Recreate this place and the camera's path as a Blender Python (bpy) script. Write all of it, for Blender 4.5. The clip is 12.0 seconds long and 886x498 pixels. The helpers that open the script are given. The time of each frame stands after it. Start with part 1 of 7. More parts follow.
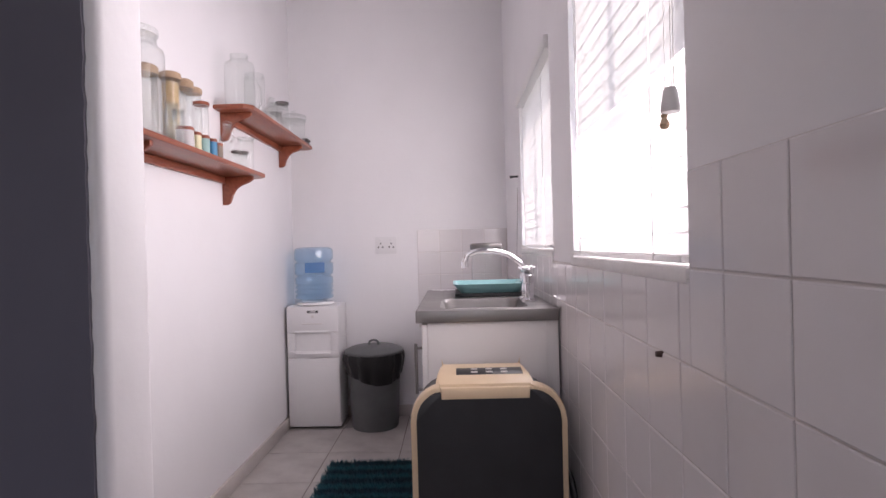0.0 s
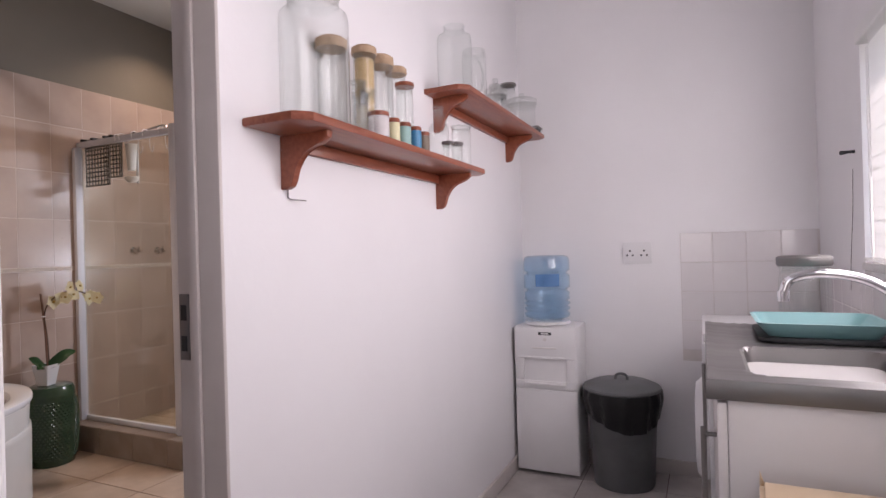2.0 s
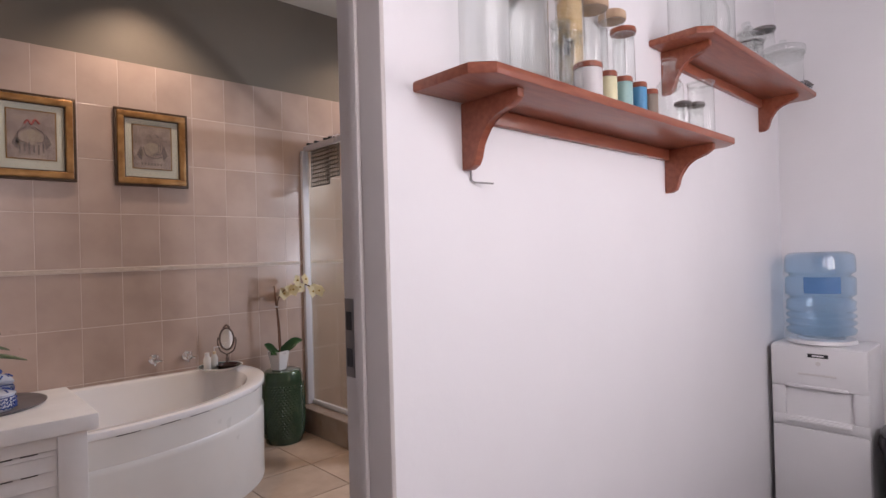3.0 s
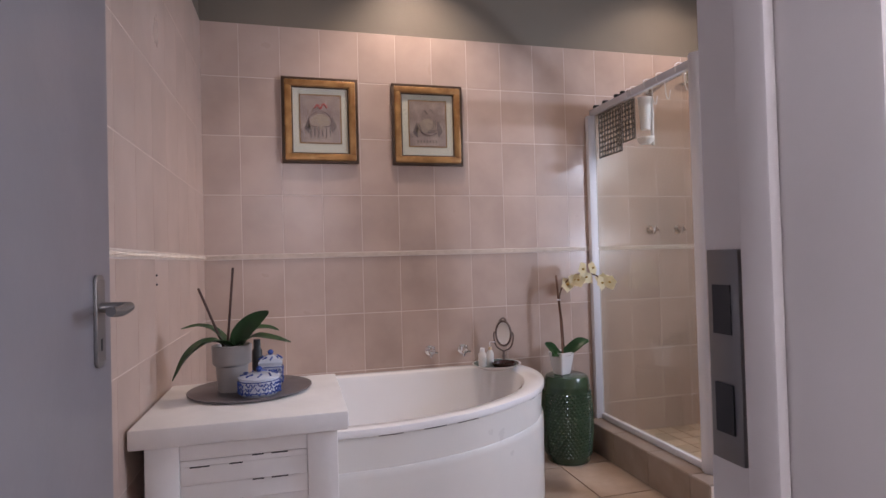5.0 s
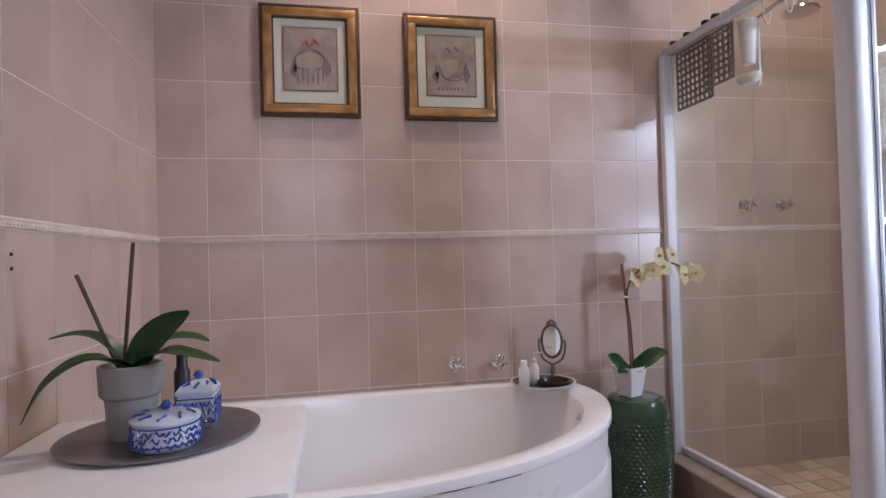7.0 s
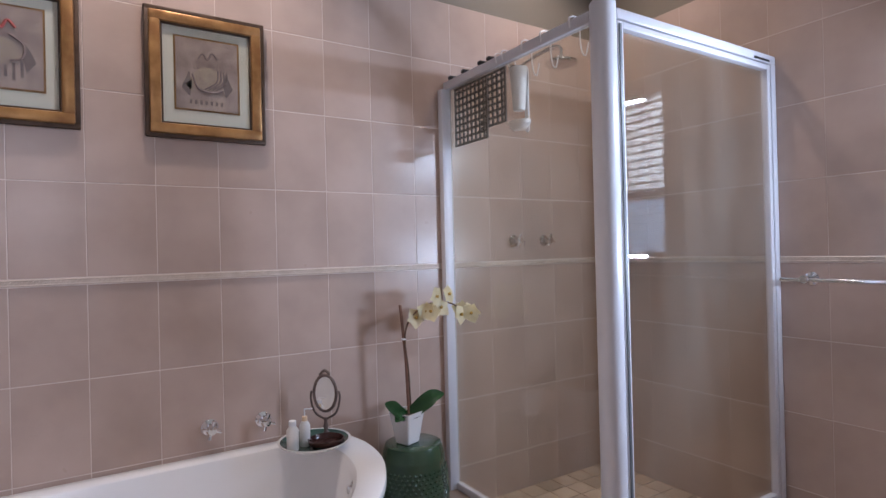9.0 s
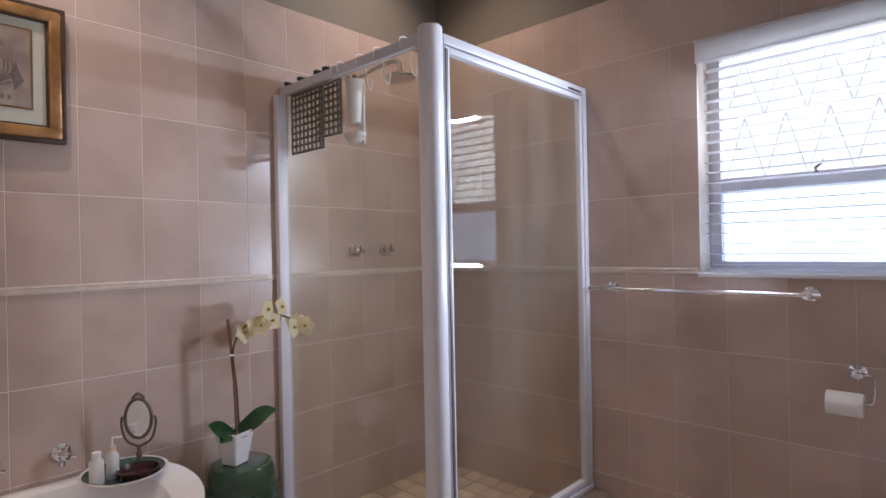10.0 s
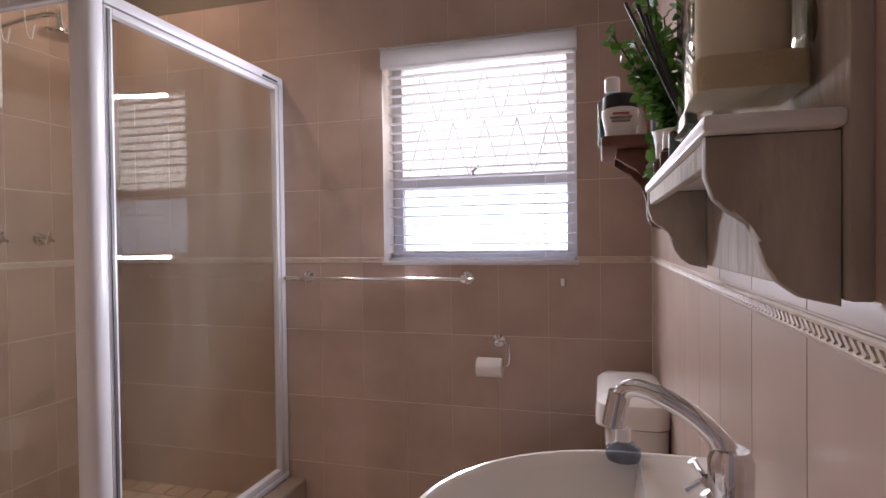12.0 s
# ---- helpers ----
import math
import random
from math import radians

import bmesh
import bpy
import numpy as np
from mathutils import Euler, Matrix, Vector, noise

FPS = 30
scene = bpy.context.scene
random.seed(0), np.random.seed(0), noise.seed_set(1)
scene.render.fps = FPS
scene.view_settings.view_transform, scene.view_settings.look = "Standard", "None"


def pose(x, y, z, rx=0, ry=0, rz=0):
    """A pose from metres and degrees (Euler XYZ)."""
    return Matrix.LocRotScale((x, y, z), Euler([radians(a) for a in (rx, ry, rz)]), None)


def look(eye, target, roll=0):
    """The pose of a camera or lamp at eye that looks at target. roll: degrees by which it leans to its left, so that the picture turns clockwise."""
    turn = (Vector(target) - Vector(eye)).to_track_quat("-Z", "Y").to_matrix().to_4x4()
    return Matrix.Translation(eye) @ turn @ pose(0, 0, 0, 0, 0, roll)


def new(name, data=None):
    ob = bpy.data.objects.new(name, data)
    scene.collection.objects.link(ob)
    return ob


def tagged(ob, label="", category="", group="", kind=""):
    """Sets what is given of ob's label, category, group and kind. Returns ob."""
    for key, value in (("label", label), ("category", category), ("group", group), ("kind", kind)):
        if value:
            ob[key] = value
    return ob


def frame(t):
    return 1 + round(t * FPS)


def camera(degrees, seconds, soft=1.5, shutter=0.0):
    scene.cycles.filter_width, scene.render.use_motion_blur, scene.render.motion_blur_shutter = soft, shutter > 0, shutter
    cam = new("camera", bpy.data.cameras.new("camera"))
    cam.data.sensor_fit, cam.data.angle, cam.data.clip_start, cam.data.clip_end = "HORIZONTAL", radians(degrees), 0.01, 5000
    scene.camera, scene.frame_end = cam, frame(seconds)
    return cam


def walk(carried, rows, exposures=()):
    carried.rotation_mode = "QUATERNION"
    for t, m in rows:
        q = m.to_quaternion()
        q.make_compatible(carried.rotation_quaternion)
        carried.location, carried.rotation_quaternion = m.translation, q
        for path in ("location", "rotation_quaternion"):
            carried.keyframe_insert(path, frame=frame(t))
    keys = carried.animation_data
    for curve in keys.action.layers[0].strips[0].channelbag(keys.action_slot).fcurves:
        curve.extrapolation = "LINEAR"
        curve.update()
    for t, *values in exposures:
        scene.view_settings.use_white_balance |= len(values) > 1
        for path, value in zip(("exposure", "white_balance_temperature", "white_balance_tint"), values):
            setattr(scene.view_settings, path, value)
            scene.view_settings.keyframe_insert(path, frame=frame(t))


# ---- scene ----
cam = camera(76.8, 12.0)
EXPOSURES = [(0.0, 1.2, 6850, 22), (2.2, 1.05, 6850, 21), (3.5, 1.05, 6650, 20), (5.5, 1.36, 6150, 21), (6.7, 1.34, 6000, 19), (8.5, 1.32, 5650, 16), (9.5, 1.24, 5850, 16), (10.5, 1.13, 6550, 20), (12.0, 1.10, 7150, 25)]
PATH = [
    (0, (-0.293, 0.691, 1.149), (-0.33, 2.69, 1.139), -1.5),
    (0.5, (-0.319, 0.859, 1.172), (-0.385, 2.858, 1.163), -1.5),
    (1, (-0.347, 1.009, 1.187), (-0.572, 2.996, 1.181), -1.5),
    (1.5, (-0.37, 1.168, 1.21), (-0.916, 3.093, 1.209), -1.5),
    (2, (-0.425, 1.332, 1.208), (-1.271, 3.144, 1.213), -1.6),
    (2.5, (-0.508, 1.487, 1.212), (-1.648, 3.13, 1.217), -1.5),
    (3, (-0.598, 1.633, 1.21), (-2.052, 3.006, 1.219), -1.6),
    (3.5, (-0.674, 1.713, 1.187), (-2.381, 2.755, 1.204), -1.6),
    (3.7, (-0.729, 1.751, 1.182), (-2.5, 2.68, 1.204), -1.55),
    (5.3, (-1.272, 1.971, 1.091), (-3.222, 2.412, 1.124), -1.65),
    (5.5, (-1.344, 1.986, 1.065), (-3.303, 2.387, 1.097), -1.7),
    (6, (-1.547, 1.997, 1.032), (-3.51, 2.378, 1.065), -1.7),
    (6.5, (-1.701, 2.067, 1.041), (-3.667, 2.43, 1.071), -1.6),
    (6.7, (-1.770, 2.106, 1.046), (-3.737, 2.465, 1.08), -1.6),
    (8.5, (-2.041, 2.256, 1.207), (-3.832, 3.146, 1.209), -1.5),
    (9, (-2.036, 2.286, 1.227), (-3.724, 3.359, 1.234), -1.4),
    (9.5, (-2.009, 2.317, 1.248), (-3.553, 3.589, 1.254), -1.4),
    (10, (-1.961, 2.349, 1.268), (-3.33, 3.807, 1.267), -1.1),
    (10.5, (-1.919, 2.363, 1.282), (-3.068, 4.0, 1.278), -1.1),
    (11, (-1.89, 2.373, 1.292), (-2.793, 4.157, 1.271), -1.1),
    (11.5, (-1.857, 2.393, 1.273), (-2.554, 4.268, 1.246), -0.8),
    (12, (-1.83, 2.399, 1.243), (-2.375, 4.324, 1.211), -0.7),
]
walk(cam, [(t, look(eye, target, roll)) for t, eye, target, roll in PATH], EXPOSURES)

# ---- world and light ----
world = bpy.data.worlds.new("world")
scene.world = world
world.use_nodes = True
_wt = world.node_tree
_sky = _wt.nodes.new("ShaderNodeTexSky")
_sky.sky_type = "NISHITA"
_sky.sun_disc = False
_sky.sun_elevation = radians(47)
_sky.sun_rotation = radians(98)
_wt.nodes["Background"].inputs[1].default_value = 0.15
_wt.links.new(_sky.outputs[0], _wt.nodes["Background"].inputs[0])
_sun = new("sun", bpy.data.lights.new("sun", "SUN"))
_sun.data.energy, _sun.data.angle, _sun.data.color = 2.0, radians(3), (1, 0.95, 0.88)
_sun.matrix_world = look((0, 0, 30), (-28, 4, 0))


def area_lamp(name, eye, target, w, h, watts, colour):
    ob = new(name, bpy.data.lights.new(name, "AREA"))
    ob.data.shape, ob.data.size, ob.data.size_y = "RECTANGLE", w, h
    ob.data.energy, ob.data.color = watts, colour
    ob.matrix_world = look(eye, target)
    return ob


# lamps standing in for daylight, on both sides of the window blinds
area_lamp("window_skylight", (0.058, 1.99, 1.72), (-1, 1.99, 1.60), 0.80, 1.16, 6.1, (0.97, 0.96, 1.0))
area_lamp("window_skylight", (0.058, 3.215, 1.52), (-1, 3.215, 1.45), 0.88, 0.72, 5.4, (0.97, 0.96, 1.0))
area_lamp("window_skylight", (0.50, 1.99, 1.75), (-1, 1.99, 1.75), 1.1, 1.5, 3.4, (0.97, 0.97, 1.0))
area_lamp("window_skylight", (0.50, 3.215, 1.55), (-1, 3.215, 1.55), 1.1, 1.1, 2.9, (0.97, 0.97, 1.0))
# added fill at an invented passage opening, brightens the near walls
area_lamp("window_skylight", (-0.9, -1.62, 1.5), (-0.9, 1, 1.4), 1.1, 1.1, 4.2, (0.97, 0.97, 1.0))
area_lamp("window_skylight", (-2.325, 4.93, 1.60), (-2.45, 3.0, 1.55), 0.84, 0.92, 5.2, (0.90, 0.95, 1.0))
# thin strips on the room side stand in for this window's daylight
area_lamp("window_skylight", (-2.50, 4.615, 1.958), (-2.80, 3.0, 1.62), 0.30, 0.016, 6.8, (0.74, 0.86, 1.0))
area_lamp("window_skylight", (-2.50, 4.615, 1.176), (-2.80, 3.0, 1.30), 0.30, 0.016, 6.8, (0.74, 0.86, 1.0))
# recessed downlights in the bathroom ceiling
# the last entry is a guessed lamp, added to brighten the basin
DOWNLIGHTS = ((-3.82, 2.58, 24.0, 102), (-3.78, 1.98, 1.5, 96), (-3.74, 4.16, 13.0, 124), (-2.82, 3.78, 3.2, 100), (-2.62, 2.80, 1.2, 90))
for dx, dy, watts, cone in DOWNLIGHTS:
    spot = new("downlight_lamp", bpy.data.lights.new("downlight_lamp", "SPOT"))
    spot.data.energy, spot.data.color, spot.data.spot_size, spot.data.spot_blend, spot.data.shadow_soft_size = watts, (1.0, 0.82, 0.64), radians(cone), 0.75, 0.035
    spot.location = (dx, dy, 2.94)

# ---- materials ----


def material(name, colour, rough=0.5, metal=0.0, second=None, scale=6.0, fine=0.0, bump=0.0, bump_scale=60.0, spec=0.5,
             vary=0.0, coat=0.0, transmission=0.0, ior=1.45, translucent=0.0, stretch=(1, 1, 1), whole=False):
    m = bpy.data.materials.new(name)
    m.use_nodes = True
    nt = m.node_tree
    N, L = nt.nodes, nt.links
    b = N["Principled BSDF"]
    b.inputs["Base Color"].default_value = (*colour, 1)
    b.inputs["Roughness"].default_value = rough
    b.inputs["Metallic"].default_value = metal
    b.inputs["Specular IOR Level"].default_value = spec
    b.inputs["Coat Weight"].default_value = coat
    b.inputs["Transmission Weight"].default_value = transmission
    b.inputs["IOR"].default_value = ior
    tc = N.new("ShaderNodeTexCoord")
    mp = N.new("ShaderNodeMapping")
    mp.inputs["Scale"].default_value = stretch
    if whole:
        spread = N.new("ShaderNodeVectorMath")
        spread.operation = "MULTIPLY_ADD"
        spread.inputs[1].default_value = (1.0, 1.0, 1.0)
        L.new(tc.outputs["Object"], spread.inputs[0])
        L.new(N.new("ShaderNodeObjectInfo").outputs["Location"], spread.inputs[2])
        L.new(spread.outputs[0], mp.inputs[0])
    else:
        L.new(tc.outputs["Object"], mp.inputs[0])
    out = None
    if second:
        n1 = N.new("ShaderNodeTexNoise")
        n1.inputs["Scale"].default_value, n1.inputs["Detail"].default_value = scale, 6
        L.new(mp.outputs[0], n1.inputs["Vector"])
        ramp = N.new("ShaderNodeValToRGB")
        ramp.color_ramp.elements[0].position, ramp.color_ramp.elements[1].position = 0.35, 0.68
        ramp.color_ramp.elements[0].color, ramp.color_ramp.elements[1].color = (*colour, 1), (*second, 1)
        L.new(n1.outputs["Fac"], ramp.inputs[0])
        if whole:
            n1.inputs["Detail"].default_value = 4
            ramp.color_ramp.elements[0].position, ramp.color_ramp.elements[1].position = 0.2, 0.8
        out = ramp.outputs[0]
        rr = N.new("ShaderNodeMapRange")
        rr.inputs["To Min"].default_value, rr.inputs["To Max"].default_value = rough * (0.95 if whole else 0.8), min(1, rough * (1.05 if whole else 1.2))
        L.new(n1.outputs["Fac"], rr.inputs[0])
        L.new(rr.outputs[0], b.inputs["Roughness"])
    if vary:
        oi = N.new("ShaderNodeObjectInfo")
        mr = N.new("ShaderNodeMapRange")
        mr.inputs["To Min"].default_value, mr.inputs["To Max"].default_value = 1 - vary, 1 + vary
        L.new(oi.outputs["Random"], mr.inputs[0])
        hs = N.new("ShaderNodeHueSaturation")
        L.new(mr.outputs[0], hs.inputs["Value"])
        if out:
            L.new(out, hs.inputs["Color"])
        else:
            hs.inputs["Color"].default_value = (*colour, 1)
        out = hs.outputs[0]
    if out:
        L.new(out, b.inputs["Base Color"])
    if bump:
        n2 = N.new("ShaderNodeTexNoise")
        n2.inputs["Scale"].default_value, n2.inputs["Detail"].default_value = bump_scale, 4
        L.new(mp.outputs[0], n2.inputs["Vector"])
        bn = N.new("ShaderNodeBump")
        bn.inputs["Strength"].default_value, bn.inputs["Distance"].default_value = bump, 0.01
        L.new(n2.outputs["Fac"], bn.inputs["Height"])
        L.new(bn.outputs[0], b.inputs["Normal"])
    if translucent:
        tr = N.new("ShaderNodeBsdfTranslucent")
        tr.inputs[0].default_value = (*colour, 1)
        mix = N.new("ShaderNodeMixShader")
        mix.inputs[0].default_value = translucent
        L.new(b.outputs[0], mix.inputs[1])
        L.new(tr.outputs[0], mix.inputs[2])
        L.new(mix.outputs[0], N["Material Output"].inputs[0])
    return m


def thin_glass(name, colour, rough=0.0, gloss=0.035, rim=0.9, film=0.0):
    """Thin clear pane or jar wall: straight-through glass with a glossy skin."""
    m = bpy.data.materials.new(name)
    m.use_nodes = True
    N, L = m.node_tree.nodes, m.node_tree.links
    N.remove(N["Principled BSDF"])
    t = N.new("ShaderNodeBsdfTransparent")
    t.inputs[0].default_value = (*colour, 1)
    g = N.new("ShaderNodeBsdfGlossy")
    g.inputs["Roughness"].default_value = rough
    f = N.new("ShaderNodeLayerWeight")
    f.inputs[0].default_value = 0.5
    pw = N.new("ShaderNodeMath")
    pw.operation = "POWER"
    pw.inputs[1].default_value = 4.0
    L.new(f.outputs["Facing"], pw.inputs[0])
    mr = N.new("ShaderNodeMapRange")
    mr.inputs["To Min"].default_value, mr.inputs["To Max"].default_value = gloss, rim
    L.new(pw.outputs[0], mr.inputs[0])
    mix = N.new("ShaderNodeMixShader")
    L.new(mr.outputs[0], mix.inputs[0])
    L.new(t.outputs[0], mix.inputs[1])
    L.new(g.outputs[0], mix.inputs[2])
    last = mix
    if film:
        tc = N.new("ShaderNodeTexCoord")
        mp = N.new("ShaderNodeMapping")
        mp.inputs["Scale"].default_value = (1.0, 1.0, 0.35)
        L.new(tc.outputs["Object"], mp.inputs[0])
        nz = N.new("ShaderNodeTexNoise")
        nz.inputs["Scale"].default_value, nz.inputs["Detail"].default_value = 3.5, 5
        L.new(mp.outputs[0], nz.inputs["Vector"])
        amount = N.new("ShaderNodeMapRange")
        amount.inputs["From Min"].default_value, amount.inputs["From Max"].default_value = 0.35, 0.7
        amount.inputs["To Min"].default_value, amount.inputs["To Max"].default_value = film * 0.4, film * 1.6
        L.new(nz.outputs["Fac"], amount.inputs[0])
        dirt = N.new("ShaderNodeBsdfDiffuse")
        dirt.inputs[0].default_value = (0.72, 0.68, 0.60, 1)
        last = N.new("ShaderNodeMixShader")
        L.new(amount.outputs[0], last.inputs[0])
        L.new(mix.outputs[0], last.inputs[1])
        L.new(dirt.outputs[0], last.inputs[2])
    L.new(last.outputs[0], N["Material Output"].inputs[0])
    return m


M_PLASTER = material("white_plaster", (0.84, 0.825, 0.84), 0.55, second=(0.80, 0.785, 0.80), scale=1.6, bump=0.12, bump_scale=14)
M_GREYWALL = material("grey_paint", (0.135, 0.13, 0.165), 0.55, second=(0.115, 0.11, 0.14), scale=2.5, bump=0.08, bump_scale=20)
M_CEIL = material("ceiling_paint", (0.62, 0.60, 0.55), 0.7, second=(0.57, 0.55, 0.50), scale=1.5, bump=0.05)
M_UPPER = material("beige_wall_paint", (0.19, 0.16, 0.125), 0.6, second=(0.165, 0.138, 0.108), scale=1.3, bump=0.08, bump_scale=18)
M_TRIMPAINT = material("frame_gloss_paint", (0.60, 0.555, 0.535), 0.35, second=(0.54, 0.495, 0.475), scale=5, bump=0.05, bump_scale=25)
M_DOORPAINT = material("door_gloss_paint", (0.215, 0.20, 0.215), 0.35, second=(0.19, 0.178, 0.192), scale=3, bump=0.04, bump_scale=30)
M_TILE_BATH = material("pink_beige_glazed_tile", (0.54, 0.415, 0.352), 0.28, second=(0.385, 0.284, 0.232), scale=4.0, bump=0.02, bump_scale=14, vary=0.025, whole=True)
M_GROUT_BATH = material("light_grout", (0.76, 0.67, 0.61), 0.8, second=(0.66, 0.57, 0.51), scale=9, bump=0.2, bump_scale=200)
M_DADO = material("cream_rope_border", (0.66, 0.56, 0.48), 0.35, second=(0.57, 0.47, 0.39), scale=30)
M_TILE_KIT = material("white_glazed_tile", (0.74, 0.71, 0.72), 0.10, second=(0.70, 0.67, 0.68), scale=4, bump=0.05, bump_scale=12, vary=0.03)
M_GROUT_KIT = material("aged_grout", (0.69, 0.65, 0.64), 0.8, second=(0.60, 0.55, 0.53), scale=7)
M_FLOOR_KIT = material("grey_stone_floor_tile", (0.52, 0.49, 0.47), 0.35, second=(0.40, 0.37, 0.36), scale=7, bump=0.05, bump_scale=25, vary=0.05)
M_GROUT_FLOOR = material("dark_floor_grout", (0.20, 0.17, 0.15), 0.9)
M_FLOOR_BATH = material("tan_floor_tile", (0.42, 0.31, 0.23), 0.35, second=(0.52, 0.40, 0.31), scale=8, bump=0.06, bump_scale=25, vary=0.07)
M_SHOWER_FLOOR = material("beige_mosaic_tile", (0.50, 0.38, 0.28), 0.45, second=(0.62, 0.50, 0.39), scale=14, vary=0.18)
M_WHITE_METAL = material("white_powder_coat", (0.66, 0.65, 0.68), 0.34, second=(0.62, 0.61, 0.64), scale=4)
M_CHROME = material("chrome", (0.80, 0.80, 0.82), 0.10, 1.0, second=(0.72, 0.72, 0.74), scale=20)
M_STEEL = material("brushed_steel", (0.28, 0.268, 0.264), 0.44, 1.0, second=(0.24, 0.228, 0.224), scale=3, stretch=(1, 6, 1))
M_GLASS = thin_glass("clear_glass", (0.96, 0.975, 0.97))
M_JAR = thin_glass("jar_glass", (0.955, 0.968, 0.963), 0.0, 0.05, 0.85)
M_SHOWER_GLASS = thin_glass("shower_glass", (0.90, 0.88, 0.825), 0.0, 0.035, film=0.032)
M_FROST = material("frosted_glass", (0.42, 0.52, 0.66), 0.6, transmission=0.9, ior=1.2)
M_BLIND = material("white_blind_slat", (0.84, 0.83, 0.83), 0.45, translucent=0.62)
M_BLIND_OPEN = material("white_wood_slat", (0.82, 0.82, 0.84), 0.4, translucent=0.6)
M_REDWOOD = material("red_stained_wood", (0.23, 0.058, 0.030), 0.36, second=(0.32, 0.095, 0.05), scale=9, stretch=(8, 1, 8), bump=0.06, bump_scale=30, coat=0.2)
M_BATH = material("white_acrylic", (0.83, 0.82, 0.82), 0.14, second=(0.81, 0.80, 0.80), scale=3)
M_BATHPANEL = material("cream_bath_panel", (0.74, 0.72, 0.69), 0.3, second=(0.70, 0.68, 0.65), scale=4)
M_CABWHITE = material("white_painted_wood", (0.78, 0.76, 0.75), 0.42, second=(0.73, 0.71, 0.70), scale=10, bump=0.1, bump_scale=40)
M_LAMINATE = material("white_laminate", (0.70, 0.67, 0.66), 0.35, second=(0.66, 0.63, 0.62), scale=3)
M_WHITEPLASTIC = material("white_plastic", (0.78, 0.77, 0.78), 0.32, second=(0.75, 0.74, 0.75), scale=5)
M_GREYPLASTIC = material("dark_grey_plastic", (0.125, 0.13, 0.135), 0.45, second=(0.105, 0.11, 0.113), scale=8, bump=0.05)
M_BLACKBAG = material("black_bin_liner", (0.012, 0.012, 0.013), 0.28, bump=0.5, bump_scale=40)
M_BLACK = material("black_plastic", (0.018, 0.018, 0.02), 0.42, second=(0.024, 0.024, 0.027), scale=12)
M_CREAM = material("cream_plastic", (0.70, 0.54, 0.36), 0.35, second=(0.66, 0.50, 0.33), scale=6)
M_GOLD = material("antique_gilt_frame", (0.27, 0.13, 0.045), 0.36, 0.5, second=(0.46, 0.25, 0.09), scale=14, bump=0.15, bump_scale=50)
M_DARKFRAME = material("dark_bronze_edge", (0.055, 0.032, 0.018), 0.45, 0.3, second=(0.09, 0.05, 0.03), scale=20)
M_MOUNT = material("cream_mount_card", (0.84, 0.77, 0.65), 0.8, second=(0.80, 0.73, 0.61), scale=4)
M_GREENGLAZE = material("green_ceramic_glaze", (0.042, 0.076, 0.040), 0.2, second=(0.026, 0.052, 0.027), scale=7, coat=0.4)

# ---- building helpers ----


def origin_of(ob):
    v = Vector((0, 0, 0))
    while ob:
        v += ob.location
        ob = ob.parent
    return v


def finish(name, bm, mat, smooth=True):
    me = bpy.data.meshes.new(name)
    bmesh.ops.recalc_face_normals(bm, faces=bm.faces)
    bm.to_mesh(me)
    bm.free()
    me.materials.append(mat)
    if smooth:
        me.polygons.foreach_set("use_smooth", [True] * len(me.polygons))
        me.set_sharp_from_angle(angle=radians(35))
    return me


def part(name, bm, mat, parent, label=""):
    """One mesh, drawn in world coordinates, linked under its thing or part."""
    bmesh.ops.translate(bm, vec=-origin_of(parent), verts=bm.verts)
    ob = new(name, finish(name, bm, mat))
    ob.parent = parent
    return tagged(ob, label)


def thing(name, at, label, category, group="", kind=""):
    ob = new(name)
    ob.location = at
    ob.empty_display_size = 0.05
    return tagged(ob, label, category, group, kind)


def single(name, bm, mat, at, label="", category="", group="", kind=""):
    """A thing that is one mesh, with its origin at its base."""
    bmesh.ops.translate(bm, vec=-Vector(at), verts=bm.verts)
    ob = new(name, finish(name, bm, mat))
    ob.location = at
    return tagged(ob, label, category, group, kind)


def box(x0, x1, y0, y1, z0, z1, r=0.0, bm=None, seg=2):
    own = bmesh.new()
    bmesh.ops.create_cube(own, size=1)
    for v in own.verts:
        v.co = Vector(((x0 + x1) / 2 + v.co.x * (x1 - x0), (y0 + y1) / 2 + v.co.y * (y1 - y0), (z0 + z1) / 2 + v.co.z * (z1 - z0)))
    if r:
        bmesh.ops.bevel(own, geom=own.edges[:], offset=r, segments=seg, affect="EDGES", profile=0.5)
    return join(bm, own)


def join(bm, own, m=None):
    if m is not None:
        bmesh.ops.transform(own, matrix=m, verts=own.verts)
    if bm is None:
        return own
    me = bpy.data.meshes.new("tmp")
    own.to_mesh(me)
    own.free()
    bm.from_mesh(me)
    bpy.data.meshes.remove(me)
    return bm


def lathe(profile, at=(0, 0, 0), n=28, bm=None, m=None, sx=1.0, sy=1.0):
    """Turned shape: (radius, height) pairs round a vertical axis."""
    own = bmesh.new()
    rings = []
    for r, z in profile:
        if r < 1e-5:
            rings.append([own.verts.new((0, 0, z))])
        else:
            rings.append([own.verts.new((r * sx * math.cos(2 * math.pi * k / n), r * sy * math.sin(2 * math.pi * k / n), z)) for k in range(n)])
    for a, b in zip(rings, rings[1:]):
        for k in range(n):
            j = (k + 1) % n
            if len(a) == 1 and len(b) == 1:
                continue
            if len(a) == 1:
                own.faces.new((a[0], b[j], b[k]))
            elif len(b) == 1:
                own.faces.new((a[k], a[j], b[0]))
            else:
                own.faces.new((a[k], a[j], b[j], b[k]))
    t = Matrix.Translation(at)
    return join(bm, own, t @ m if m is not None else t)


